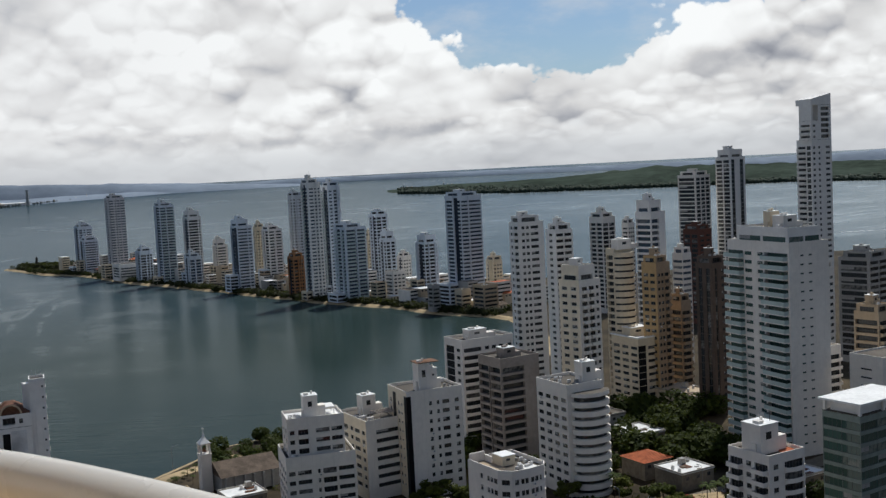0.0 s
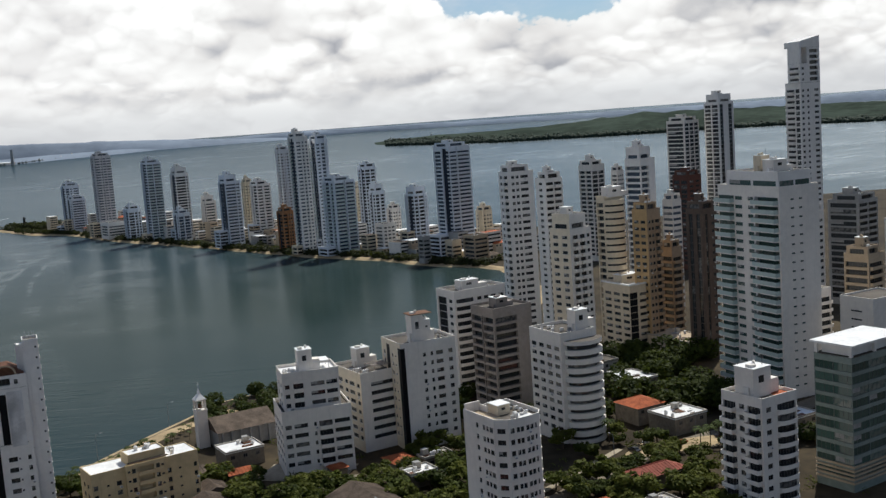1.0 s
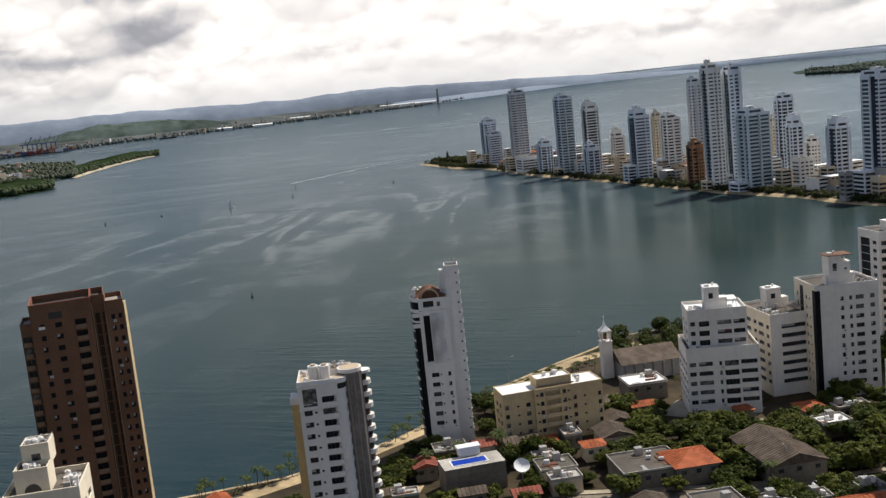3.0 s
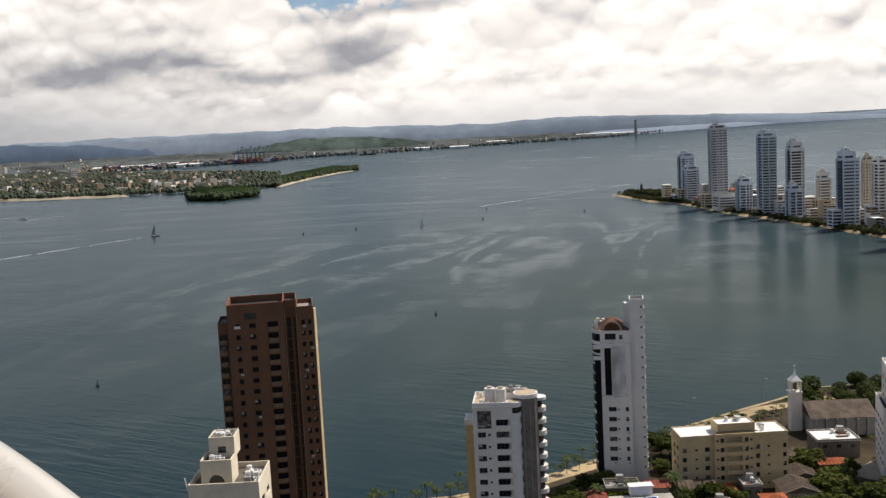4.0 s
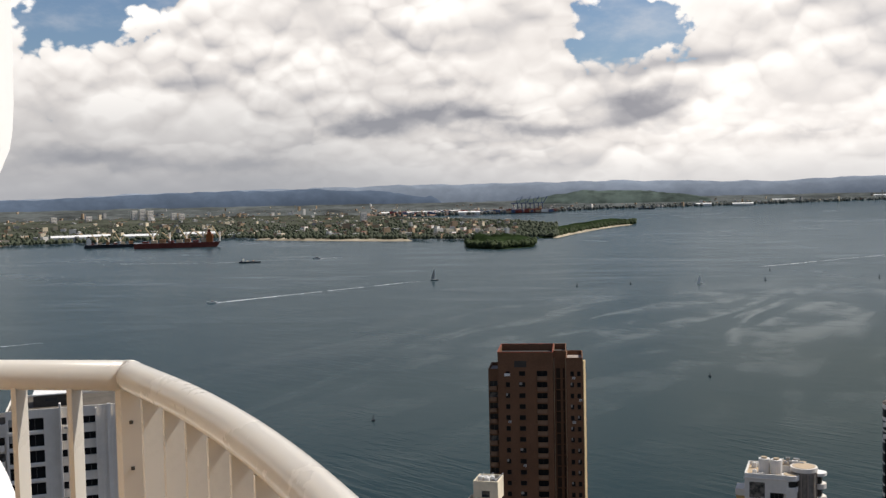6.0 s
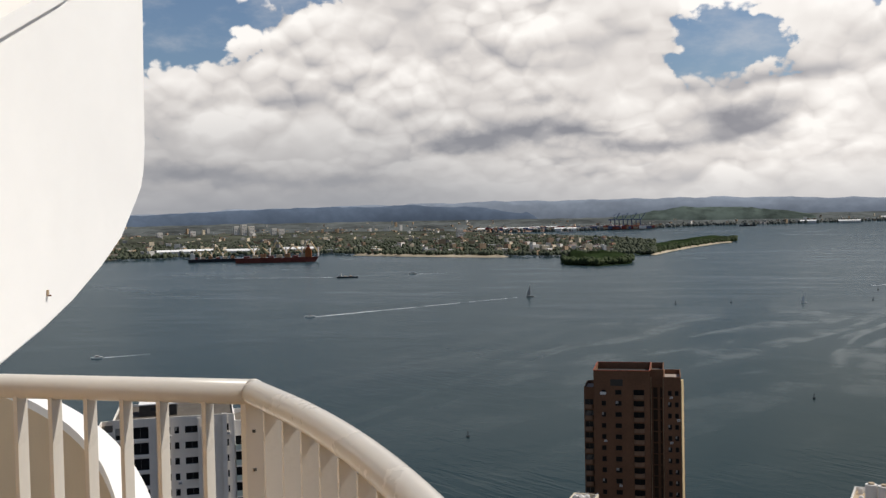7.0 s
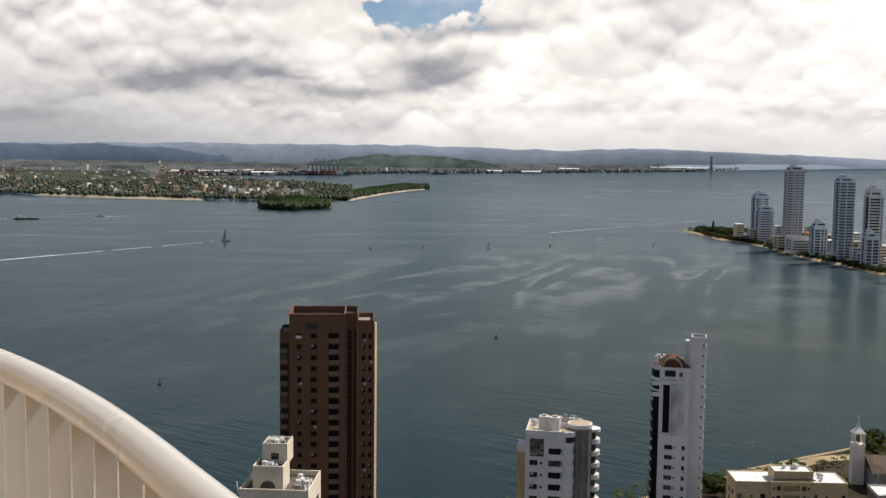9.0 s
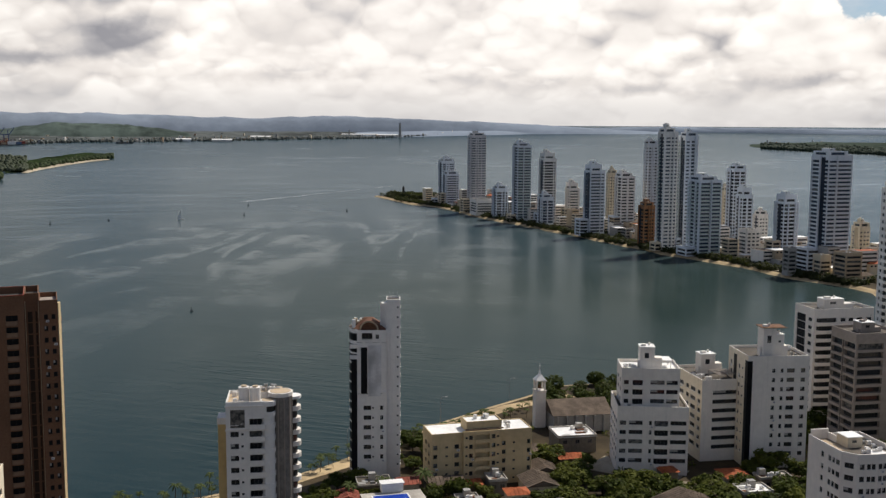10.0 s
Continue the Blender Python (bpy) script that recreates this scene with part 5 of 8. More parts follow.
def big_tower():
    """The near tower with stacked glass balconies."""
    h = 76.0
    x, y, w, d = plot(-15.35, -20.4, 400, 22, 0.52)
    t = tower(x, y, 22, "white tower with stacked glass balconies and a plain side wall")
    block(t, 0, 0, w, d, 0, h, WHITE, {"F": "p1.6 t0.5 p0.7 t0.5 p2.4", "L": "g3.6 p0.2 B1.6 p1.2 B1.2 p0.3 G4.8 p0.3"}, glass=GREENGLASS, fh=3.2, out=2.0, rail=1.45)
    block(t, 1.0, 1.5, w - 3, d - 6, h, 5.5, COOLWHITE, {"F": "p0.3 W3 p0.3 W3 p0.3", "L": "p0.3 W3 p0.3 W3 p0.3"}, glass=GREENGLASS, ground=0, parapet=0.5)
    core(t, w * 0.3, d * 0.25, 6, 6, h + 5.5, 4.2, WHITE)
    core(t, w * 0.35, d * 0.25 + 8, 4, 4, h + 5.5, 5.6, CREAM, name="water_tank")
    clutter(t, 2.0, w - 5, 3, d - 9, h + 5.55, 8, 5)
    clutter(t, 1.0, w - 2, d - 4.2, d - 1.5, h + 0.05, 4, 6)


big_tower()

NEAR = "apartment blocks of the near quarter"


def block_w1():
    t = tower(-51, 320, 16, "white stepped apartment block with dark band windows and roof terraces", NEAR)
    block(t, -1.5, -3.5, 22, 19, 0, 21, WHITE, {"F": "p0.5 w1.2 p0.5 B2.6 p1.2 w0.5 p0.5 b2.6 p0.4 B3 p0.4", "L": "p0.4 w1.6 p0.6 w1.6 p0.6 w1.6 p0.6 w1.6 p0.4"}, parapet=0.9)
    block(t, 0, 0, 18, 13, 21, 11.2, WHITE, {"F": "p0.5 w1 p0.8 b2.2 p1.6 B3 p0.4 B2.4 p0.4", "L": "p1 w1 p1 w1 p1"}, ground=0, parapet=1.0, roof=ROOFWHITE)
    core(t, 6, 3.5, 4.5, 5, 32.2, 6.8, WHITE)
    g = Geo()
    g.box(10.8, 16, 4, 10, 34.6, 34.9, 0)
    for px in (11, 15.6):
        for py in (4.2, 9.6):
            g.box(px, px + 0.25, py, py + 0.25, 32.2, 34.6, 0)
    part("roof_canopy", g, [ROOFWHITE], t)
    clutter(t, 1, 5, 1, 10, 32.25, 6, 11)
    clutter(t, 0, 3, -3, -1, 21.05, 3, 12)


def block_w2():
    t = tower(-28, 338, 30, "cream-sided apartment block with long dark ribbon windows", NEAR)
    block(t, 0, 0, 13.5, 22, 0, 26, WHITE, {"F": "p2.2 B5.4 p0.3", "L": "p0.6 w1 p0.5 w1.6 p0.9 w1 p0.6 w1.8 p0.8 w1 p0.5"}, parapet=1.0, side=WARMWHITE)
    core(t, 5, 12, 5, 4.5, 26, 6.6, WHITE)
    g = Geo()
    for k in range(9):
        s = Geo()
        s.box(6 + k * 0.75, 6.2 + k * 0.75, 1, 8.5, 28.2, 28.4, 0)
        part("slat", s, [GREYBROWN], t)
    for px in (6, 12.1):
        for py in (1, 8.2):
            g.box(px, px + 0.2, py, py + 0.2, 26, 28.2, 0)
    part("pergola_posts", g, [GREYBROWN], t)
    clutter(t, 1, 5, 1, 11, 26.05, 7, 21)


def block_w3():
    t = tower(-14, 336, 24, "tall white apartment block with full-height dark glass strips", NEAR)
    block(t, 0, 0, 20, 17, 0, 35.4, WHITE, {"F": "p5.9 w0.8 p1.3 w0.7 p0.8 w1.9 p1.5 w1.1 p0.9", "L": "p1.2 w0.8 p0.8 p1.5 p1.2 w0.7 p1.0 t0.6 p2.5"}, parapet=1.0, side=WARMWHITE, strip=DARKGLASS, sash=DARKCLAD)
    for q in ((-0.12, -0.004, -0.12, 2.1), (-0.003, 1.5, -0.12, -0.004), (-0.12, -0.004, 9.6, 12.0)):
        g = Geo()
        g.box(*q, 0.5, 34.8, 0)
        part("glazed_strip", g, [DARKGLASS], t, "full-height dark glazed strip")
    core(t, 5.5, 2.0, 4.2, 5, 35.4, 9.5, WHITE)
    core(t, 9.9, 2.6, 2.6, 4, 35.4, 7.2, WHITE)
    g = Geo()
    g.box(4.9, 12.8, 1.5, 7.4, 44.95, 45.2, 0)
    part("core_roof", g, [BROWN], t)
    clutter(t, 12.5, 18.5, 2, 14, 35.45, 9, 31)


def block_a1():
    t = tower(12.8, 256, 31, "white apartment block with chamfered corners and square windows", NEAR)
    h = 30.5
    ring = [(2.4, -0.2), (7.2, -0.9), (12.2, -0.3), (14.2, 2.2), (14.2, 17), (0, 17), (0, 2.8)]
    shell(t, ring, 0, h, WHITE, ["p0.5 w1.0 p0.5 w0.8 p0.15 w0.8 p0.3", "p0.3 w0.9 p0.15 w0.9 p0.4 w0.5 p0.7", "p0.7 w1.4 p0.5", "p1 w1 p1.4 w1 p1", "p1", "p4.6 w0.9 p1.6 w0.9 p0.3 w0.9 p0.3 w1.3 p0.4", "p0.7 w1.8 p0.7"], parapet=1.2, mull=0.9)
    g = Geo()
    g.box(8.0, 12.4, 2.0, 6.0, h + 0.03, h + 0.09, 0)
    part("roof_patch", g, [ROOFWHITE], t, "white painted roof patch")
    g = Geo()
    g.box(0.4, 5.0, 6.5, 16.5, h + 0.03, h + 0.09, 0)
    part("roof_terrace", g, [TAN], t, "tan tiled roof terrace")
    core(t, 5, 8, 4, 4.5, h, 2.6, CREAM)
    g = Geo()
    g.box(0.3, 5.0, 16.3, 16.7, h + 0.05, h + 2.6, 0)
    g.box(4.7, 5.0, 12.6, 16.29, h + 0.05, h + 1.8, 0)
    part("terrace_wall", g, [WHITE], t)
    clutter(t, 5.5, 12, 1.5, 15, h + 0.05, 12, 41)


def block_a2():
    t = tower(40, 328, 28, "white apartment tower with a rounded stack of balconies", NEAR)
    h = 36.0
    block(t, 0, 4, 14, 18, 0, h, WHITE, {"F": "p1 w1 p1", "L": "p0.5 w1.4 p0.8 w1.4 p0.8 w1.4 p0.8 w1.4 p0.5"}, parapet=1.0)
    g = Geo()
    n, cx, cy, r = 24, 8.6, 4.2, 7.2
    arc = [(cx - r * math.cos(math.pi * k / n), cy - 5.6 * math.sin(math.pi * k / n)) for k in range(n + 1)]
    ins = [(cx + (a - cx) * 0.84, cy + (b - cy) * 0.80) for a, b in arc]
    for k in range(0, 11):
        part_geo = Geo()
        part_geo.prism(arc, k * 3 - 0.45 if k else 0, k * 3 + 1.25, 0)
        part("curved_balcony", part_geo, [WHITE], t)
        core_geo = Geo()
        core_geo.prism(ins, k * 3 + 1.26, k * 3 + 2.54, 0)
        part("window_band", core_geo, [GLASS], t)
    top = Geo()
    top.prism(arc, 32.9, 34.2, 0, 1)
    part("curved_roof", top, [WHITE, ROOFGREY], t)
    core(t, 8.5, 7, 5.2, 4.5, h, 6.8, WHITE)
    clutter(t, 1, 8, 6, 18, h + 0.05, 7, 51)


def block_a3():
    t = tower(84, 452, 28, "beige apartment block with a dark vertical recess and white roof rim", NEAR)
    block(t, 0, 0, 16, 19, 0, 29.5, CREAM, {"F": "s2.4 p0.6 B2.2 p0.8 B2.2 p0.6", "L": "p0.6 B2 p0.8 B2 p0.8 B2 p0.4"}, parapet=0.6, strip=DARKGLASS, sash=DARKCLAD, roof=ROOFWHITE)
    g = Geo()
    g.box(-0.5, 16.5, -0.5, 0.6, 30.1, 30.7, 0)
    g.box(-0.5, 0.6, 0.6, 19.5, 30.1, 30.7, 0)
    g.box(15.4, 16.5, 0.6, 19.5, 30.1, 30.7, 0)
    part("roof_rim", g, [ROOFWHITE], t)
    core(t, 3, 9, 10, 6, 29.5, 4.0, CREAM)


def block_a5():
    t = tower(80, 258, 30, "white apartment block with dark balcony bands and a red-tiled terrace", NEAR)
    h = 31.0
    block(t, 0, 0, 13, 14, 0, h, WHITE, {"F": "p1.0 w1.2 p1.4 r4.5 p0.3", "L": "p0.4 b3 p0.8 w1.2 p0.8 b3 p0.4"}, parapet=1.0, out=1.6)
    core(t, 1.5, 4, 6.5, 6.5, h, 7.6, WHITE)
    g = Geo()
    g.box(7.5, 12.6, 0.4, 5.5, h + 0.03, h + 0.10, 0)
    part("terrace_tiles", g, [TILE], t)
    g = Geo()
    g.tube([(4.5, 7, h + 7.8), (4.5, 7, h + 10.2)], 0.05, 6)
    g.tube([(3.4, 7, h + 9.6), (5.6, 7, h + 9.6)], 0.03, 6)
    part("antenna", g, [STEEL], t)
    clutter(t, 8, 12, 7, 12, h + 0.05, 5, 61)


def block_a6():
    t = tower(108.5, 271, 32, "green glass office block with a bright white roof slab", NEAR)
    h = 41.0
    block(t, 0, 0, 22, 12, 0, h - 3.5, GREENCLAD, {"F": "p0.1 W5 p0.05 W5 p0.05 W5 p0.1", "L": "p0.1 W5 p0.05 W5 p0.1"}, fh=3.3, glass=GREENGLASS, parapet=0, mull=1.6)
    for k in range(5):
        g = Geo()
        g.box(-0.5, 22.5, -0.5, -0.01, 2.4 + k * 1.15, 2.9 + k * 1.15, 0)
        g.box(-0.5, -0.01, -0.01, 12, 2.4 + k * 1.15, 2.9 + k * 1.15, 0)
        part("louvre", g, [TAN], t)
    g = Geo()
    g.box(1.5, 20.5, 1.5, 10.5, h - 3.5, h - 0.6, 0)
    part("roof_storey", g, [COOLWHITE], t)
    g = Geo()
    g.box(-0.8, 22.8, -0.8, 12.8, h - 0.6, h, 0)
    part("roof_slab", g, [ROOFWHITE], t)
    for k, (px, py) in enumerate(((0, 0), (10, 0), (21, 0), (0, 11))):
        g = Geo()
        g.box(px, px + 0.8, py, py + 0.8, h - 3.5, h - 0.6, 0)
        part("column", g, [COOLWHITE], t)


def block_a7():
    t = tower(134, 378, 28, "white apartment block ringed by dark balconies", NEAR)
    block(t, 0, 0, 15, 14, 0, 35, WHITE, {"F": "p0.3 b4 p0.4 b4 p0.3", "L": "p0.4 b3 p0.4 b3 p0.4"}, parapet=0.9)
    core(t, 1, 5, 6, 5, 35, 3, WHITE)
    t = tower(149, 352, 28, "plain white rooftop block with a flat roof", NEAR)
    block(t, 0, 0, 20, 14, 0, 36, WHITE, {"F": "p4 t1 p4", "L": "p1 t1 p1"}, parapet=0.6)


def block_s1():
    t = tower(6, 401, 30, "white apartment block with curved balconies and a dark glass strip", NEAR)
    block(t, 0, 0, 24, 14, 0, 41, WHITE, {"F": "p0.4 r4 p0.8 w1 p0.6 w1 p0.6 w1.2 p0.6 w1.2 p0.5", "L": "p0.5 s2 p0.6 w0.8 p0.6"}, parapet=0.9, strip=DARKGLASS)
    core(t, 6, 4, 8, 5, 41, 3.6, WHITE)
    clutter(t, 15, 22, 2, 12, 41.05, 6, 71)


def block_s2():
    t = tower(19, 371, 30, "grey-brown apartment block with deep dark balcony bands", NEAR)
    block(t, 0, 0, 17, 15, 0, 38.5, GREYBROWN, {"F": "p0.3 D5 p3.4", "L": "p0.2 D3 p0.15 s0.4 p0.15 D3 p0.2"}, parapet=0.9, rail=1.0, strip=DARKPANEL, sash=DARKCLAD)
    core(t, 5, 5, 5, 5, 38.5, 3.4, GREYBROWN)
    g = Geo()
    g.box(16.98, 17.3, 2, 13, 0, 38, 0)
    part("side_panel", g, [DARKCLAD], t)


def block_y1():
    t = tower(-101, 283.5, 34, "long pale ochre apartment block with a pale flat roof", NEAR)
    block(t, 0, 0, 31.5, 10.5, 0, 16.6, OCHREPALE, {"F": "p0.5 w1.1 p2.2 t0.7 p1.8 w1.3 p0.3 p11.4 p0.3 w1.0 p2.0 t0.7 p3.4 w0.9 p0.4", "L": "p1.4 w1 p1 w1 p1.4", "R": "p1 w1.8 p1.4 w1.8 p1"}, fh=2.75, roof=ROOFWHITE, parapet=0.25, ground=0)
    block(t, 9.6, -1.3, 11.6, 1.29, 0, 16.8, OCHREPALE, {"F": "p0.4 t0.6 p0.3 w0.9 p0.5 O3.6 p0.5 w0.9 p0.3 t0.6 p0.4"}, fh=2.75, roof=ROOFPALE, parapet=0.5, ground=0)
    block(t, 11, 0.6, 11, 6.5, 16.6, 2.8, OCHREPALE, {"F": "p1"}, fh=3, parapet=0.4, roof=ROOFWHITE)
    g = Geo()
    g.box(10.6, 22.4, -0.5, 0.5, 17.35, 17.6, 0)
    part("eaves_tiles", g, [BROWNTILE], t)
    clutter(t, 12, 21, 1.5, 6, 19.45, 5, 81)
    clutter(t, 24, 30, 2, 8, 16.65, 3, 82)


def block_dome():
    t = tower(-127, 281.6, 22, "slender white tower with a rusty barrel roof and a tall shaft", NEAR)
    h, fh, n = 46.6, 3.05, 18
    w, d = 11.4, 11.0
    block(t, 2.6, 0, w - 2.6, d, 0, 27.4, COOLWHITE, {"F": "p1.9 w2.3 p0.3 t0.5 p1.9 w0.9 p1.0", "R": "p0.6 w0.8 p1 w0.8 p0.6"}, fh=fh, parapet=0.0, ground=2, mull=1.1)
    block(t, 2.6, 0, w - 2.6, d, 27.41, h - 27.4 - 3.4, COOLWHITE, {"F": "p1", "R": "p0.6 w0.8 p1 w0.8 p0.6"}, fh=fh, parapet=0.0, strip=GLASS, ground=0, sash=DARKCLAD)
    block(t, 2.6, 0, w - 2.6, d, h - 3.38, 3.3, COOLWHITE, {"F": "p1.4 D3.2 p1.0 w1.0 p2.2"}, fh=3.2, parapet=0.3, ground=0)
    g = Geo()
    g.box(5.9, w - 1.5, -0.14, -0.004, 26.6, h - 4.4, 0)
    part("blank_panel", g, [STAINWHITE], t, "blank pale stained panel over the upper storeys")
    g = Geo()
    g.box(w - 1.2, w, -0.5, -0.004, 27.2, 28.1, 0)
    part("ledge", g, [COOLWHITE], t)
    g = Geo()
    g.box(0.9, 2.59, -0.10, 0.3, 2.0, h - 8.6, 0)
    g.box(3.75, 5.65, -0.10, -0.004, 27.4, h - 5.0, 0)
    part("glazed_strip", g, [DARKGLASS], t, "full-height dark glazed strip")
    for z in (h - 8.5, h - 5.2):
        g = Geo()
        g.box(0.4, 3.6, -0.5, 0.4, z, z + 1.1, 0)
        part("terrace_parapet", g, [COOLWHITE], t)
    arc = [(2.7 - 2.7 * math.sin(math.pi * k / n), d / 2 - d / 2 * math.cos(math.pi * k / n)) for k in range(n + 1)]
    ins = [(2.7 + (a - 2.7) * 0.98, d / 2 + (b - d / 2) * 0.985) for a, b in arc]
    for k in range(15):
        s = Geo()
        s.prism(arc[::-1], k * fh - (0.12 if k else 0), k * fh + (0.40 if k % 7 else 0.9), 0)
        part("curved_slab", s, [COOLWHITE], t)
        s = Geo()
        s.prism(ins[::-1], k * fh + 0.38, k * fh + 2.92, 0)
        part("curved_glazing", s, [DARKGLASS], t)
    g = Geo()
    g.prism(arc[::-1], h - 0.7, h + 0.5, 0, 1)
    part("curved_parapet", g, [COOLWHITE, ROOFGREY], t)
    # arched dormer before a hipped rusty roof
    g = Geo()
    g.prism([(1.2, 0.6), (w - 0.2, 0.6), (w - 0.2, 9.5), (1.2, 9.5)], h + 0.1, h + 3.1, 0, None, [(4.6, 4.6), (7.2, 4.6), (7.2, 6.6), (4.6, 6.6)])
    part("hipped_roof", g, [RUST], t)
    m = 14
    g, a = Geo(), Geo()
    for k in range(m):
        a0, a1 = math.pi * k / m, math.pi * (k + 1) / m
        p, q = [(6.2 - 2.9 * math.cos(v), h + 0.2 + 2.9 * math.sin(v)) for v in (a0, a1)]
        pi, qi = [(6.2 - 2.45 * math.cos(v), h + 0.2 + 2.45 * math.sin(v)) for v in (a0, a1)]
        g.face([(p[0], 0.1, p[1]), (q[0], 0.1, q[1]), (q[0], 4.8, q[1]), (p[0], 4.8, p[1])], 0)
        a.face([(p[0], 0.1, p[1]), (pi[0], 0.1, pi[1]), (qi[0], 0.1, qi[1]), (q[0], 0.1, q[1])], 0)
        a.face([(pi[0], 0.1, pi[1]), (pi[0], 0.9, pi[1]), (qi[0], 0.9, qi[1]), (qi[0], 0.1, qi[1])], 0)
        a.face([(pi[0], 0.9, pi[1]), (6.2, 0.9, h + 0.2), (qi[0], 0.9, qi[1])], 1)
    part("barrel_roof", g, [RUST], t)
    part("arch_front", a, [TAN, RUST], t, "tan arched front of the barrel roof")
    rnd = random.Random(91)
    for k in range(9):
        x, y = rnd.uniform(0.8, 4.2), rnd.uniform(0.8, 8)
        g = Geo()
        g.box(x, x + rnd.uniform(0.5, 1.3), y, y + rnd.uniform(0.5, 1.2), h + 0.4, h + rnd.uniform(1.2, 3.2), 0)
        part("roof_unit", g, [rnd.choice([BROWNTILE, RUST, TAN, ROOFWHITE])], t)
    block(t, w + 0.01, 2, 4.2, 6.5, 0, 55.2, COOLWHITE, {"F": "p3.0 t0.5 p0.5", "R": "p0.4 t0.7 p0.8 t0.7 p0.4"}, fh=fh, parapet=0.6, name="shaft_wall")
    g = Geo()
    g.box(w - 1.6, w + 0.005, 3.5, 6.5, h, 54.4, 0)
    g.box(w - 1.9, w - 1.5, 3.2, 3.6, h, 54.9, 0)
    part("duct_wall", g, [COOLWHITE], t)
    for k, (ax, ay) in enumerate(((w + 0.5, 2.5), (w + 2, 4), (w + 3.4, 3), (w + 3, 7), (w + 1, 6))):
        g = Geo()
        g.tube([(ax, ay, 55.2), (ax, ay, 57.2 + 0.4 * (k % 3))], 0.05, 6)
        part("antenna", g, [STEEL], t)
    deck = thing("pool_deck", "raised white pool deck with a blue swimming pool", "pool", pose(-106, 246, LAND, 0, 0, 34))
    g = Geo()
    g.box(0, 17, 0, 9, 0, 7.6, 0, 1)
    part("deck", g, [DINGY, ROOFPALE], deck)
    g = Geo()
    g.box(3, 12.5, 2.2, 6.2, 7.61, 7.66, 0)
    part("pool", g, [POOL], deck)
    for q in ((2.6, 12.9, 1.9, 2.2), (2.6, 12.9, 6.2, 6.5), (2.6, 3.0, 2.2, 6.2), (12.5, 12.9, 2.2, 6.2)):
        g = Geo()
        g.box(*q, 7.61, 7.75, 0)
        part("pool_rim", g, [ROOFWHITE], deck)
    g = Geo()
    g.box(6, 12, 8.2, 11, 7.6, 10.0, 0)
    g.box(5.7, 12.3, 7.9, 11.3, 10.0, 10.25, 0)
    part("pool_house", g, [ROOFWHITE], deck)


def block_ring():
    t = tower(-131.5, 218.5, 26, "white tower with rounded balconies and a stained grey side", NEAR)
    h, fh = 39.4, 3.05
    block(t, 0, 0, 10.2, 12, 0, h, COOLWHITE, {"F": "p0.9 w1.7 p0.5 t0.5 p1.2 O3.2 p0.6", "L": "p1 w1 p1"}, fh=fh, out=0.9, parapet=0.9, roof=TAN, mull=0.9)
    g = Geo()
    g.box(1.1, 4.6, -0.06, -0.004, h - 5.6, h - 1.1, 0)
    part("tall_window", g, [GLASS], t, "double-height dark window under the roof")
    for z in (h - 6.4, h - 0.4):
        g = Geo()
        g.box(-0.2, 10.2, -0.35, -0.005, z, z + 0.35, 0)
        part("cornice", g, [WHITE], t)
    # rounded corner bay of the front
    for k in range(1, 13):
        s = Geo()
        s.cyl(10.3, 1.5, 1.75, k * fh - 0.25, k * fh + 0.95, 16, 0)
        part("curved_balcony", s, [COOLWHITE], t)
        s = Geo()
        s.cyl(10.3, 1.5, 1.55, k * fh + 0.951, k * fh + 2.79, 14, 0)
        part("window_band", s, [COOLWHITE if k < 12 else GLASS], t)
    s = Geo()
    s.cyl(10.3, 1.5, 2.0, h - 0.3, h + 0.9, 20, 0)
    s.cyl(10.3, 1.5, 1.6, h + 0.901, h + 1.0, 20, 1)
    part("corner_roof", s, [COOLWHITE, TAN], t)
    n = 16
    g = Geo()
    ring = [(13.2 + 2.9 * math.cos(2 * math.pi * k / n), 4.2 + 2.9 * math.sin(2 * math.pi * k / n)) for k in range(n)]
    g.prism(ring, 0, h + 1.4, 0)
    part("stair_drum", g, [STAINED], t, "stained grey rounded stair drum", smooth=False)
    for k in range(5):
        a = radians(-100 + 30 * k)
        x, y = 13.2 + 2.9 * math.cos(a), 4.2 + 2.9 * math.sin(a)
        g = Geo()
        g.box(x - 0.14, x + 0.14, y - 0.22, y + 0.1, 0, h + 1.2, 0)
        part("drum_fin", g, [GREYBROWN], t)
    g = Geo()
    g.cyl(13.2, 4.2, 3.1, h + 1.4, h + 2.4, 22, 0)
    g.cyl(13.2, 4.2, 2.6, h + 2.401, h + 2.5, 22, 1)
    part("drum_rim", g, [WHITE, TAN], t)
    for k in range(1, 13):
        s = Geo()
        s.cyl(16.2, 6.4, 2.0, k * fh - 0.2, k * fh + 0.95, 16, 0)
        part("curved_balcony", s, [WHITE], t)
        s = Geo()
        s.cyl(15.6, 6.4, 1.7, k * fh + 0.951, k * fh + 2.84, 12, 0)
        part("window_band", s, [GLASS], t)
    s = Geo()
    s.cyl(16.2, 6.4, 2.1, 13 * fh - 0.2, 13 * fh + 0.5, 16, 0)
    part("balcony_roof", s, [ROOFWHITE], t)
    g = Geo()
    g.box(-2.4, -0.01, 5, 10, 0, h - 6, 0)
    part("side_wing", g, [YELLOW], t, "ochre side wing")
    g = Geo()
    g.box(-2.6, 0.1, 4.8, 10.2, h - 6, h - 4.4, 0)
    part("wing_parapet", g, [WHITE], t)
    for q in ((4.2, 4.6), (7.0, 4.0)):
        g = Geo()
        g.cyl(q[0], q[1], 1.35, h + 0.02, h + 3.6, 16, 0)
        g.cyl(q[0], q[1], 0.7, h + 3.601, h + 4.0, 12, 1)
        part("water_tank", g, [COOLWHITE, TAN], t)
    g = Geo()
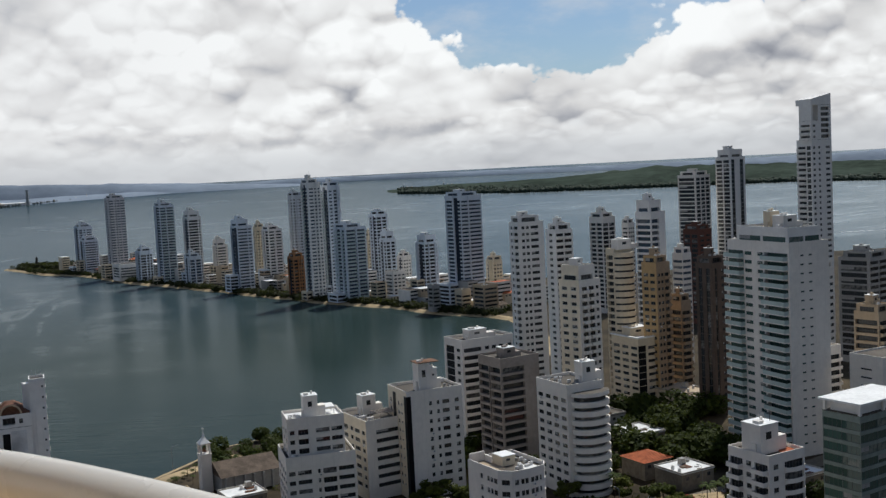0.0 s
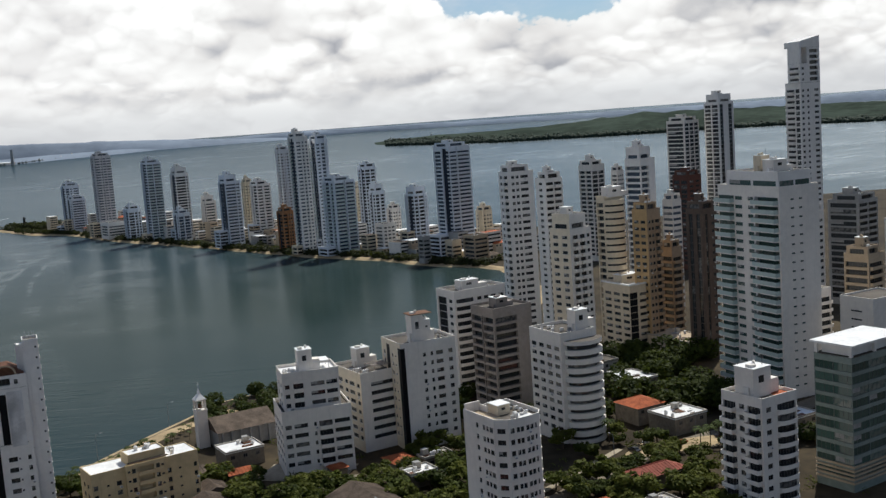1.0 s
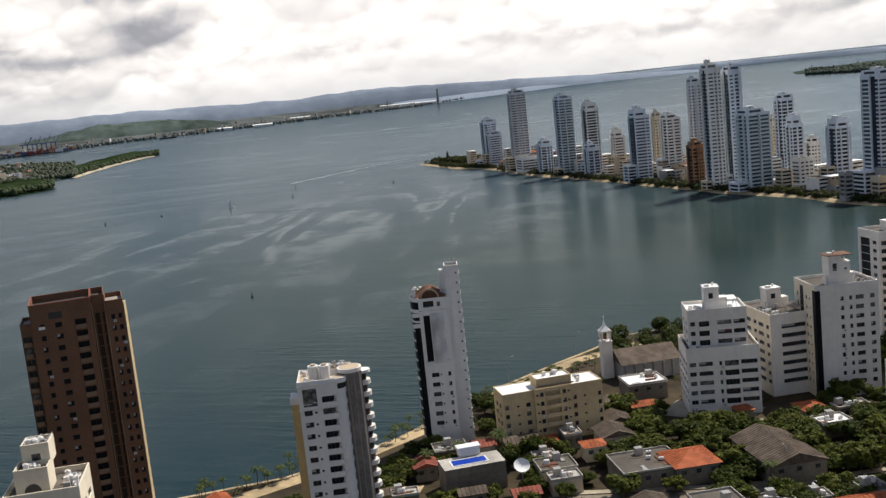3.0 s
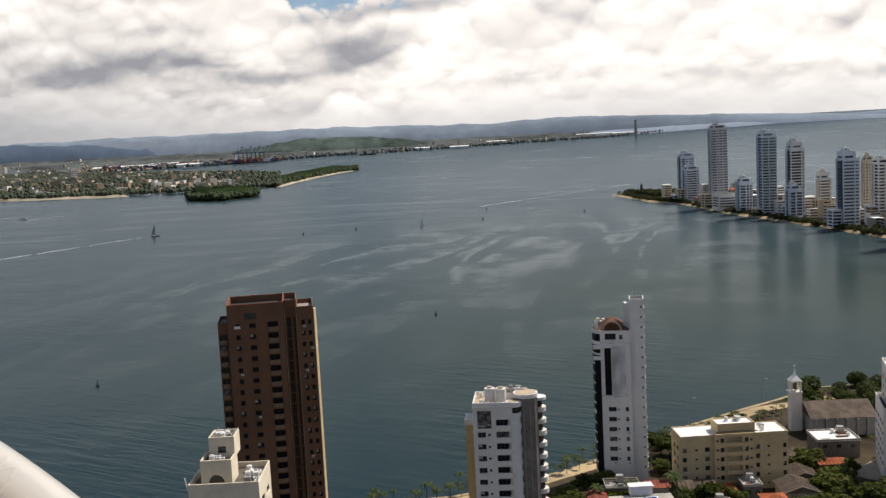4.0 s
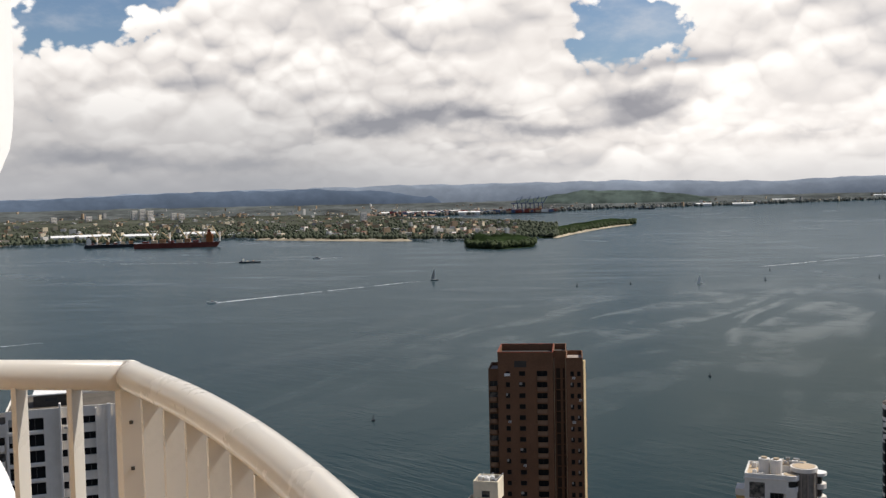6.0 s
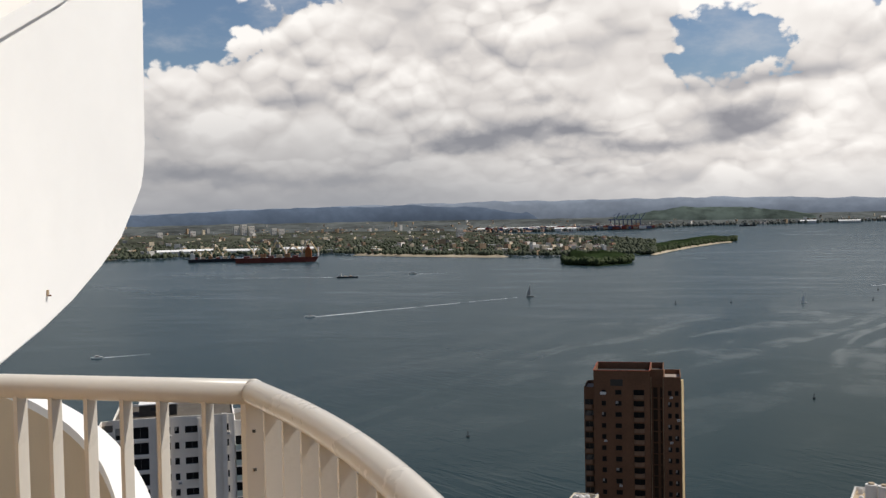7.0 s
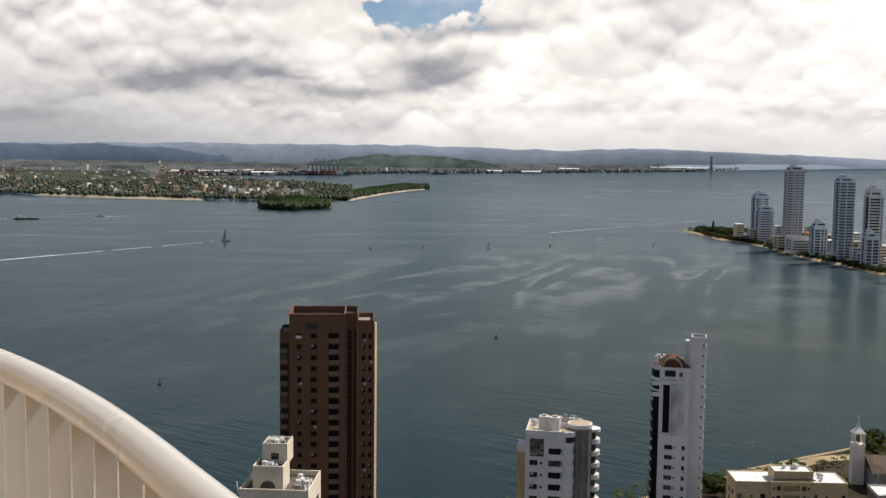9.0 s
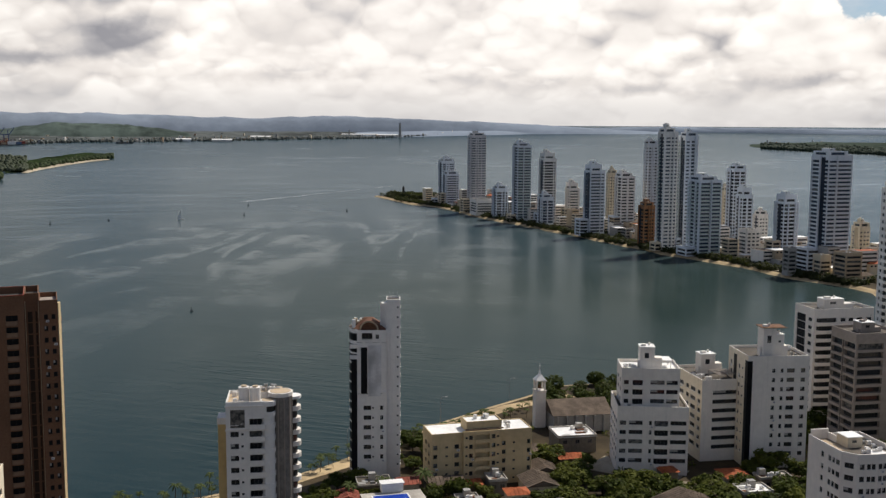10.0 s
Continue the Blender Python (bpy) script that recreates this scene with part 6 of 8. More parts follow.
    g.box(7.2, 13.5, 5.2, 10.5, h + 0.03, h + 2.0, 0, 1)
    part("roof_storey", g, [COOLWHITE, TAN], t)
    clutter(t, 7.6, 12.5, 5.6, 9.6, h + 2.01, 9, 101)
    clutter(t, 0.8, 6, 6, 10.8, h + 0.05, 6, 102)
    clutter(t, 0.6, 3, 0.8, 3.4, h + 0.05, 2, 103)


def block_brown():
    # tall brown tower by the water
    t = tower(-202.5, 208.5, 40, "tall reddish-brown tower with stacked small balconies", NEAR)
    h, fh = 61.6, 3.1
    block(t, -0.2, 0, 15.4, 16, 0, h, BROWN, {"F": "p1.6 w0.9 p1.9 w1.3 p2.4 r2.2 p1.2", "L": "p1"}, fh=fh, out=0.9, parapet=1.7, roof=DARKCLAD, guard=BROWNPALE, glass=DARKGLASS, sash=DARKCLAD)
    block(t, 15.21, 1.6, 3.6, 14, 0, h + 0.4, BROWN, {"F": "p0.7 s1.3 p0.6 s0.6 p0.4"}, fh=fh, parapet=1.6, roof=DARKCLAD, strip=DARKPANEL, sash=BROWN)
    block(t, -3.0, 1.5, 2.79, 12, 0, h - 4, BROWN, {"F": "p0.2 r2.0 p0.2"}, fh=fh, out=0.7, parapet=0.9, roof=GREYBROWN, guard=BROWNPALE)
    block(t, 18.82, -0.4, 4.6, 14, 0, h - 1.0, BROWN, {"F": "p0.9 w0.8 p0.7 w0.8 p0.5", "R": "p0.5 r1.8 p0.5 r1.8 p0.5"}, fh=fh, out=0.9, parapet=1.3, roof=GREYBROWN, guard=BROWNPALE, glass=DARKGLASS, sash=DARKCLAD)
    for q in ((-0.3, 15.3, -0.12, 0.12), (-0.3, -0.05, 0.12, 15.87), (15.0, 15.3, 0.12, 15.87), (-0.3, 15.3, 15.88, 16.12)):
        g = Geo()
        g.box(*q, h + 1.7, h + 1.95, 0)
        part("roof_rim", g, [REDTILE], t)
    g = Geo()
    g.box(4.4, 7.8, -0.05, -0.004, h - 2.4, h - 0.6, 0)
    part("roof_opening", g, [DARKCLAD], t)
    g = Geo()
    g.box(1.6, 3.2, -0.05, -0.004, h - 4.9, h - 4.1, 0)
    part("lit_window", g, [ROOFWHITE], t)
    for x in (15.35, 18.6):
        g = Geo()
        g.box(x, x + 0.16, 1.2, 1.599, 0, h, 0)
        part("pilaster", g, [TAN], t)
    # added pale ochre strip, coloured to stand for the sunlit side face
    g = Geo()
    g.prism([(23.43, -0.5), (23.62, -0.5), (24.15, 1.2), (24.15, 1.8), (23.43, 1.8)], 0, h - 0.6, 0)
    part("corner_pilaster", g, [OCHREPALE], t)


def block_c1():
    t = tower(-146.3, 136.6, 32, "cream tower with a stepped roof terrace and an arched opening", NEAR)
    t.location.z -= 1.6
    block(t, 0, 0, 13.5, 13, 0, 44, WARMWHITE, {"F": "p1 w1.5 p1 w1.5 p1", "R": "p1 w1.4 p1 w1.4 p1"}, parapet=1.2)
    block(t, 2, 2.5, 6, 6, 44, 4.2, WARMWHITE, {"F": "p1"}, parapet=0.8, ground=0)
    block(t, 3, 6.5, 5, 5.5, 48.2, 3.4, WARMWHITE, {"F": "p1 w1 p1"}, parapet=0.8, ground=0)
    g = Geo()
    n = 12
    g.prism([(0, 0)] * 0 + [(5 - 1.5 * math.cos(math.pi * k / n), 1.5 * math.sin(math.pi * k / n)) for k in range(n + 1)], 0, 0.06, 0)
    part("arched_opening", g, [GLASS], t, m=Matrix.Translation((0, 2.49, 44.6)) @ Matrix.Rotation(radians(90), 4, "X"))
    g = Geo()
    g.tube([(-0.2, 0.2, 44), (-0.5, 0.0, 46.6)], 0.12, 6)
    g.tube([(13.2, 0.2, 44), (13.5, 0.0, 47.2)], 0.12, 6)
    part("roof_fins", g, [WHITE], t)
    clutter(t, 8.6, 12.5, 1.5, 11, 44.05, 14, 111)
    clutter(t, 2.5, 6.5, 2.9, 5.6, 48.25, 5, 112)
    clutter(t, 3.5, 6.8, 7, 10.8, 51.65, 6, 113)
    g = Geo()
    for x in (3.3, 5.2, 7.2):
        g.tube([(x, 6.9, 52.3), (x + 0.8, 11.6, 52.8)], 0.06, 5)
    part("roof_frame", g, [STEEL], t)


def block_w9():
    t = tower(-194.0, 66.4, 65, "white tower with a dark glazed strip and green glass balconies", NEAR)
    h = 69.8
    block(t, 3.4, 0, 22.4, 16, 0, h, WHITE, {"F": "p0.4 W5.6 p2.6 w1.1 p0.7 w0.8 p1.0 w2.4 p4.2 w1.0 p1.0"}, glass=DARKGLASS, parapet=0.4, mull=1.4, ground=9)
    block(t, 25.81, 1.6, 4.4, 13, 0, h - 2.2, COOLWHITE, {"F": "p0.2 g3.8 p0.4"}, glass=DARKGLASS, parapet=0.9, ground=9)
    block(t, 0, 1.0, 3.39, 12, 0, h - 3, WHITE, {"F": "p0.3 b2.6 p0.3"}, parapet=0.9, ground=9, out=0.8)
    core(t, 8, 4, 7, 6, h, 2.2, DARKCLAD)
    for x, w, deep, top in ((12.6, 0.35, 1.3, 1.4), (18.9, 0.3, 0.6, 0.0), (21.0, 3.4, 0.5, 0.6)):
        g = Geo()
        if w > 1:
            g.box(x, x + 0.7, -deep, -0.004, 0, h + top, 0)
            g.box(x + 2.5, x + w, -deep, -0.004, 0, h + top, 0)
        else:
            g.box(x, x + w, -deep, -0.004, 0, h + top, 0)
        part("pier", g, [WHITE], t)
    for k in range(9, 23):
        g = Geo()
        g.box(3.7, 9.6, -0.16, -0.004, k * 3.0 - 0.06, k * 3.0 + 0.28, 0)
        part("floor_band", g, [COOLWHITE], t)


for build in (block_w1, block_w2, block_w3, block_a1, block_a2, block_a3, block_a5, block_a6, block_a7, block_s1, block_s2, block_y1, block_dome, block_ring, block_brown, block_c1, block_w9):
    build()


# planting
def leaf_cluster(g, rnd, c, rx, rz, n, size, mat=0):
    for _ in range(n):
        d = Vector((rnd.gauss(0, 1), rnd.gauss(0, 1), rnd.gauss(0, 1)))
        d.normalize()
        d *= rnd.uniform(0.72, 1.05)
        p = Vector((c[0] + d.x * rx, c[1] + d.y * rx, c[2] + d.z * rz))
        a = Vector((rnd.uniform(-1, 1), rnd.uniform(-1, 1), rnd.uniform(-0.6, 0.6))).normalized()
        b = a.cross(d + Vector((0, 0, 0.6))).normalized()
        s = size * rnd.uniform(0.6, 1.3)
        g.face([p - a * s, p - b * s * 0.6 + d * s * 0.2, p + a * s, p + b * s * 0.6 - d * s * 0.1], mat)


def crown_mesh(seed, lobes, per, size, mat):
    rnd = random.Random(seed)
    g = Geo()
    leaf_cluster(g, rnd, (0, 0, 0.1), 0.62, 0.42, per, size, 0)
    for _ in range(lobes):
        a, r = rnd.uniform(0, 6.28), rnd.uniform(0.35, 0.85)
        leaf_cluster(g, rnd, (r * math.cos(a), r * math.sin(a), rnd.uniform(-0.25, 0.45)), rnd.uniform(0.25, 0.46), rnd.uniform(0.18, 0.32), per, size, 0)
    return g.mesh("crown", [mat])


def trunk_mesh(seed):
    rnd = random.Random(seed)
    g = Geo()
    g.tube([(0, 0, 0), (0.03, 0.02, 0.5), (0.0, 0.05, 1.0)], 0.07, 7, 0, 0.045)
    for _ in range(4):
        a = rnd.uniform(0, 6.28)
        g.tube([(0, 0.05, 0.8), (0.25 * math.cos(a), 0.25 * math.sin(a), 1.15), (0.55 * math.cos(a), 0.55 * math.sin(a), 1.4)], 0.035, 5, 0, 0.015)
    return g.mesh("trunk", [BARK])


CROWNS = [crown_mesh(k, 9 + k % 3, 85, 0.15, (LEAF, LEAF2, LEAF2, LEAF)[k % 4]) for k in range(6)]
TRUNKS = [trunk_mesh(k) for k in range(3)]


def palm_mesh():
    g = Geo()
    rnd = random.Random(8)
    for k in range(15):
        a = 2 * math.pi * k / 15 + rnd.uniform(-0.15, 0.15)
        lift = rnd.uniform(0.1, 0.9)
        pts = [Vector((math.cos(a) * r, math.sin(a) * r, lift * r - 0.30 * r * r)) for r in (0.0, 0.7, 1.4, 2.1, 2.7)]
        side = Vector((-math.sin(a), math.cos(a), 0))
        for p, q, w0, w1 in zip(pts, pts[1:], (0.08, 0.34, 0.40, 0.30), (0.34, 0.40, 0.30, 0.04)):
            g.face([p, q, q + side * w1 - Vector((0, 0, 0.15)), p + side * w0 - Vector((0, 0, 0.15))], 0)
            g.face([q, p, p - side * w0 - Vector((0, 0, 0.15)), q - side * w1 - Vector((0, 0, 0.15))], 0)
    return g.mesh("crown", [PALM])


PALM_CROWN = palm_mesh()
ptr = Geo()
ptr.tube([(0, 0, 0), (0.12, 0.02, 2.5), (0.2, 0.05, 5.0), (0.15, 0.05, 7.0)], 0.19, 7, 0, 0.11)
PALM_TRUNK = ptr.mesh("trunk", [BARK])

TAKEN = []


def tree(x, y, r, rnd, z=LAND):
    """A broad-leaved tree: trunk with limbs, and a crown of leaf clumps r wide."""
    t = thing("tree", "broad-leaved shade tree with a dense dark green crown", "tree", pose(x, y, z, 0, 0, rnd.uniform(0, 360)), "garden trees")
    h = r * rnd.uniform(0.75, 1.05)
    part("trunk", TRUNKS[rnd.randrange(3)], None, t, m=Matrix.Diagonal((r, r, h, 1)))
    part("crown", CROWNS[rnd.randrange(6)], None, t, m=Matrix.Translation((0, 0, h * 0.92)) @ Matrix.Diagonal((r, r, r * rnd.uniform(0.75, 1.0), 1)))


def palm(x, y, rnd, k=1.0):
    t = thing("palm_tree", "slim palm with drooping fronds by the shore", "tree", pose(x, y, LAND, 0, 0, rnd.uniform(0, 360)), "palms")
    s = k * rnd.uniform(0.8, 1.15)
    part("trunk", PALM_TRUNK, None, t, m=Matrix.Scale(s, 4))
    part("crown", PALM_CROWN, None, t, m=Matrix.Translation((0.15 * s, 0.05 * s, 7.0 * s)) @ Matrix.Scale(s, 4))


def free(x, y, r):
    return all(abs((x - cx) * c + (y - cy) * s) > hw + r or abs(-(x - cx) * s + (y - cy) * c) > hd + r for cx, cy, c, s, hw, hd in TAKEN)


def take(x, y, rot, w, d):
    """Marks a footprint whose near corner is x, y."""
    c, s = math.cos(radians(rot)), math.sin(radians(rot))
    TAKEN.append((x + (w * c - d * s) / 2, y + (w * s + d * c) / 2, c, s, w / 2, d / 2))


for q in ((-53, 316, 16, 23, 20), (-28, 338, 30, 14, 22), (-14, 336, 24, 20, 17), (12.8, 256, 31, 14, 17), (40, 324, 28, 17, 24), (84, 452, 28, 16, 19), (80, 258, 30, 13, 14), (108, 271, 32, 22, 12), (134, 378, 28, 15, 14),
          (6, 401, 30, 24, 14), (19, 371, 30, 17, 15), (-103, 282, 34, 31, 11), (-126, 282, 22, 17, 12), (-132, 218, 26, 19, 13), (-106, 246, 34, 17, 12), (104, 366, 22, 32, 32), (149, 352, 28, 20, 14)):
    take(*q)


# houses and small buildings
def house(x, y, rot, w, d, h, roof, shape, label, wall=DINGY, eave=0.6, pitch=0.35):
    """A low house centred at x, y: walls with windows and a hipped, gabled or flat roof."""
    t = thing("house", label, "house", pose(x, y, LAND, 0, 0, rot), "houses of the quarter")
    c, s = math.cos(radians(rot)), math.sin(radians(rot))
    TAKEN.append((x, y, c, s, w / 2, d / 2))
    g = Geo()
    g.box(-w / 2, w / 2, -d / 2, d / 2, 0, h, 0)
    part("wall", g, [wall], t)
    for side in (-1,):
        n = max(2, int(w / 4))
        for k in range(n):
            xx = -w / 2 + w * (k + 0.5) / n - 0.7
            m = pose(xx, -d / 2 - 0.03, h - 2.1) if side < 0 else pose(-xx, d / 2 + 0.03, h - 2.1, 0, 0, 180)
            part("window", pane_mesh(1.4, 1.2, GLASS, FRAME, 0.7), None, t, m=m)
    W, D = w / 2 + eave, d / 2 + eave
    g = Geo()
    if shape == "flat":
        g.box(-W + 0.4, W - 0.4, -D + 0.4, D - 0.4, h, h + 0.25, 0)
        # parapet rim, patched sheets and a water-stained stair hut
        rnd = random.Random(int(x * 3 + y * 5))
        e0, e1 = W - 0.4, D - 0.4
        for q in ((-e0, e0, -e1, -e1 + 0.2), (-e0, e0, e1 - 0.2, e1), (-e0, -e0 + 0.2, -e1 + 0.2, e1 - 0.2), (e0 - 0.2, e0, -e1 + 0.2, e1 - 0.2)):
            g.box(*q, h + 0.25, h + 0.75, 1)
        for _ in range(5):
            px, py = rnd.uniform(-e0 + 0.4, e0 * 0.4), rnd.uniform(-e1 + 0.4, e1 * 0.4)
            g.box(px, px + rnd.uniform(1.0, e0 * 0.55), py, py + rnd.uniform(0.8, e1 * 0.55), h + 0.2, h + rnd.uniform(0.3, 0.62), rnd.choice((2, 3, 4)))
        px, py = rnd.uniform(-e0 + 0.5, e0 - 2.8), rnd.uniform(0, e1 - 2.4)
        g.box(px, px + 2.0, py, py + 1.9, h + 0.2, h + 2.3, 1, 3)
        part("roof", g, [roof, ROOFPALE, RUST, GREY, BROWNTILE], t)
        clutter(t, -w / 2 + 1, w / 2 - 2, -d / 2 + 1, d / 2 - 2, h + 0.36, 3, int(x * 7 + y))
    else:
        z1 = h + pitch * min(W, D)
        long_x = W >= D
        ins = min(W, D) if shape == "hip" else 0.0
        a, b = ((-W + ins, 0), (W - ins, 0)) if long_x else ((0, -D + ins), (0, D - ins))
        A, B = (*a, z1), (*b, z1)
        p = [(-W, -D, h), (W, -D, h), (W, D, h), (-W, D, h)]
        if long_x:
            g.face([p[0], p[1], B, A], 0), g.face([p[2], p[3], A, B], 0), g.face([p[1], p[2], B], 0), g.face([p[3], p[0], A], 0)
        else:
            g.face([p[1], p[2], B, A], 0), g.face([p[3], p[0], A, B], 0), g.face([p[0], p[1], A], 0), g.face([p[2], p[3], B], 0)
        g.face([p[3], p[2], p[1], p[0]], 0)
        part("roof", g, [roof], t)
        # tile courses as low ribs down the slopes
        rib = Geo()
        if long_x:
            n = int(2 * W / 1.1)
            for k in range(1, n):
                xx = -W + 2 * W * k / n
                f = 1.0 if ins == 0 else min(1.0, (W - abs(xx)) / ins)
                for sg in (-1, 1):
                    rib.tube([(xx, sg * D, h + 0.04), (xx, sg * D * (1 - f), h + (z1 - h) * f + 0.04)], 0.09, 4)
        else:
            n = int(2 * D / 1.1)
            for k in range(1, n):
                yy = -D + 2 * D * k / n
                f = 1.0 if ins == 0 else min(1.0, (D - abs(yy)) / ins)
                for sg in (-1, 1):
                    rib.tube([(sg * W, yy, h + 0.04), (sg * W * (1 - f), yy, h + (z1 - h) * f + 0.04)], 0.09, 4)
        tagged(part("tile_ribs", rib, [roof], t), kind="stuff")
    return t


house(-45, 269, 30, 12, 13, 5.2, TILE, "hip", "house with a weathered orange tiled hip roof")
house(-23, 277, 30, 15, 24, 5.5, BROWNTILE, "gable", "long white house with a brown gabled roof")
house(-3, 244, 30, 15, 10, 4.6, TILE, "gable", "house with a bright orange tiled roof")
house(-56, 266, 30, 17, 15, 4.6, ROOFGREY, "flat", "low house with a cluttered grey flat roof", DINGY)
house(-33, 238, 30, 11, 15, 5.6, ROOFGREY, "flat", "two-storey white house with a grey flat roof")
house(-18, 237, 30, 11, 10, 4.6, BROWNTILE, "hip", "house with a brown tiled hip roof", DINGY)
house(21, 236, 30, 18, 9, 5.0, BROWNTILE, "gable", "long house with a brown tiled roof", CREAM)
house(-67, 318, 30, 7, 5, 3.6, TILE, "gable", "small white house with an orange roof")
house(-70, 338, 30, 13, 11, 5.4, ROOFWHITE, "flat", "white flat-roofed building beside the church")
house(-163, 226, -40, 15, 5, 3.8, TILE, "gable", "long red-roofed shore pavilion")
house(-150, 214, -40, 8, 6, 4.0, ROOFWHITE, "flat", "small white shore building")
house(67, 353, 30, 12, 12, 6.2, TILE, "hip", "villa with an orange tiled hip roof")
house(77, 340, 30, 14, 13, 5.6, ROOFWHITE, "flat", "villa with a bright white flat roof")
house(58, 289, 30, 17, 8, 4.4, REDTILE, "hip", "house with a dark red hip roof")
house(71, 392, 30, 15, 15, 5.2, ROOFWHITE, "flat", "low white villa with a flat roof")
house(104, 448, 28, 14, 26, 7.0, TAN, "flat", "low yellowish building behind the trees", CREAM)
house(56, 240, 30, 17, 8, 4.6, ROOFPALE, "flat", "low house with a white sheet roof")
house(36, 250, 30, 9, 9, 4.2, REDTILE, "hip", "small house with a red hip roof")
house(-10, 305, 30, 9, 7, 4.0, ROOFWHITE, "flat", "small white outbuilding among trees")
house(-80, 262, 30, 10, 9, 4.4, ROOFGREY, "flat", "low grey-roofed building beside a dish", CREAM)
house(-70, 290, 30, 9, 10, 4.4, BROWNTILE, "gable", "small house with a brown gabled roof", CREAM)
house(-84, 318, 30, 12, 7, 4.2, BROWNTILE, "gable", "low house with a brown roof near the shore", CREAM)
house(112, 330, 30, 14, 10, 5.0, ROOFWHITE, "flat", "pale low annexe between the towers")
house(128, 318, 30, 12, 12, 8.0, CREAM, "flat", "cream three-storey annexe between towers", CREAM)
house(62, 418, 30, 16, 10, 6.0, ROOFGREY, "flat", "long low parking roof between blocks", GREY)


def fill_houses(zone, n, seed):
    """Further low houses of the quarter in the gaps between the larger ones."""
    rnd = random.Random(seed)
    x0, x1, y0, y1 = zone
    for _ in range(n):
        for _try in range(30):
            x, y = rnd.uniform(x0, x1), rnd.uniform(y0, y1)
            w, d = rnd.uniform(5, 10), rnd.uniform(4.5, 8.5)
            road = abs(y - (257 + (x + 33) * 0.40)) if -80 < x < 30 else 99
            if free(x, y, max(w, d) * 0.5) and road > 6 + d / 2:
                roof, shape, label = rnd.choice([(TILE, "hip", "low house with an orange tiled hip roof"), (BROWNTILE, "gable", "low house with a worn brown gabled roof"), (ROOFGREY, "flat", "low house with a stained grey flat roof"), (ROOFPALE, "flat", "low house with a pale flat roof"), (REDTILE, "gable", "low house with a red gabled roof")])
                house(x, y, rnd.choice([30, 30, 120]), w, d, rnd.uniform(2.8, 4.6), roof, shape, label, rnd.choice([DINGY, CREAM, STAINED, TAN, DINGY]))
                break


fill_houses((-122, -64, 232, 330), 20, 61)
fill_houses((-62, 8, 222, 262), 13, 62)
fill_houses((28, 76, 228, 270), 5, 63)
fill_houses((-40, 10, 292, 330), 3, 64)


def church():
    t = thing("church", "church with a tan tiled nave and a white bell tower", "church", pose(-76, 364, LAND, 0, 0, 30))
    take(-95, 350, 30, 34, 24)
    g = Geo()
    g.box(-9, 12, -8, 8, 0, 6.5, 0)
    part("wall", g, [GREY], t)
    for k in range(6):
        g = Geo()
        g.box(-8 + k * 3.4, -7.4 + k * 3.4, -9.4, -8.001, 0, 6.0, 0)
        part("buttress", g, [GREY], t)
    g = Geo()
    g.face([(-9.6, -9, 6.3), (12.6, -9, 6.3), (12.6, 0, 10.2), (-9.6, 0, 10.2)], 0)
    g.face([(12.6, 9, 6.3), (-9.6, 9, 6.3), (-9.6, 0, 10.2), (12.6, 0, 10.2)], 0)
    g.face([(-9.6, -9, 6.3), (-9.6, 0, 10.2), (-9.6, 9, 6.3)], 0)
    g.face([(12.6, 9, 6.3), (12.6, 0, 10.2), (12.6, -9, 6.3)], 0)
    part("roof", g, [BROWNTILE], t)
    x, y = -11.8, 1.0
    g = Geo()
    g.box(x - 1.9, x + 1.9, y - 1.9, y + 1.9, 0, 13.2, 0)
    g.box(x - 2.1, x + 2.1, y - 2.1, y + 2.1, 13.2, 13.6, 0)
    part("bell_tower", g, [WHITE], t)
    g = Geo()
    for sx in (-1, 1):
        for sy in (-1, 1):
            g.box(x + sx * 1.5 - 0.3, x + sx * 1.5 + 0.3, y + sy * 1.5 - 0.3, y + sy * 1.5 + 0.3, 13.6, 17.0, 0)
    g.box(x - 2.0, x + 2.0, y - 2.0, y + 2.0, 17.0, 17.4, 0)
    part("belfry", g, [WHITE], t)
    g = Geo()
    g.cyl(x, y, 0.8, 14.2, 15.6, 10, 0, 0.35)
    part("bell", g, [BROWN], t)
    g = Geo()
    g.prism([(x - 1.9, y - 1.9), (x + 1.9, y - 1.9), (x + 1.9, y + 1.9), (x - 1.9, y + 1.9)], 17.4, 19.2, 0, None, [(x - 0.5, y - 0.5), (x + 0.5, y - 0.5), (x + 0.5, y + 0.5), (x - 0.5, y + 0.5)])
    g.prism([(x - 0.5, y - 0.5), (x + 0.5, y - 0.5), (x + 0.5, y + 0.5), (x - 0.5, y + 0.5)], 19.2, 21.6, 0, None, [(x - 0.05, y - 0.05), (x + 0.05, y - 0.05), (x + 0.05, y + 0.05), (x - 0.05, y + 0.05)])
    part("spire", g, [ROOFWHITE], t)
    g = Geo()
    g.box(x - 0.06, x + 0.06, y - 0.06, y + 0.06, 21.6, 23.0, 0)
    g.box(x - 0.45, x + 0.45, y - 0.06, y + 0.06, 22.3, 22.45, 0)
    part("cross", g, [ROOFWHITE], t)


church()


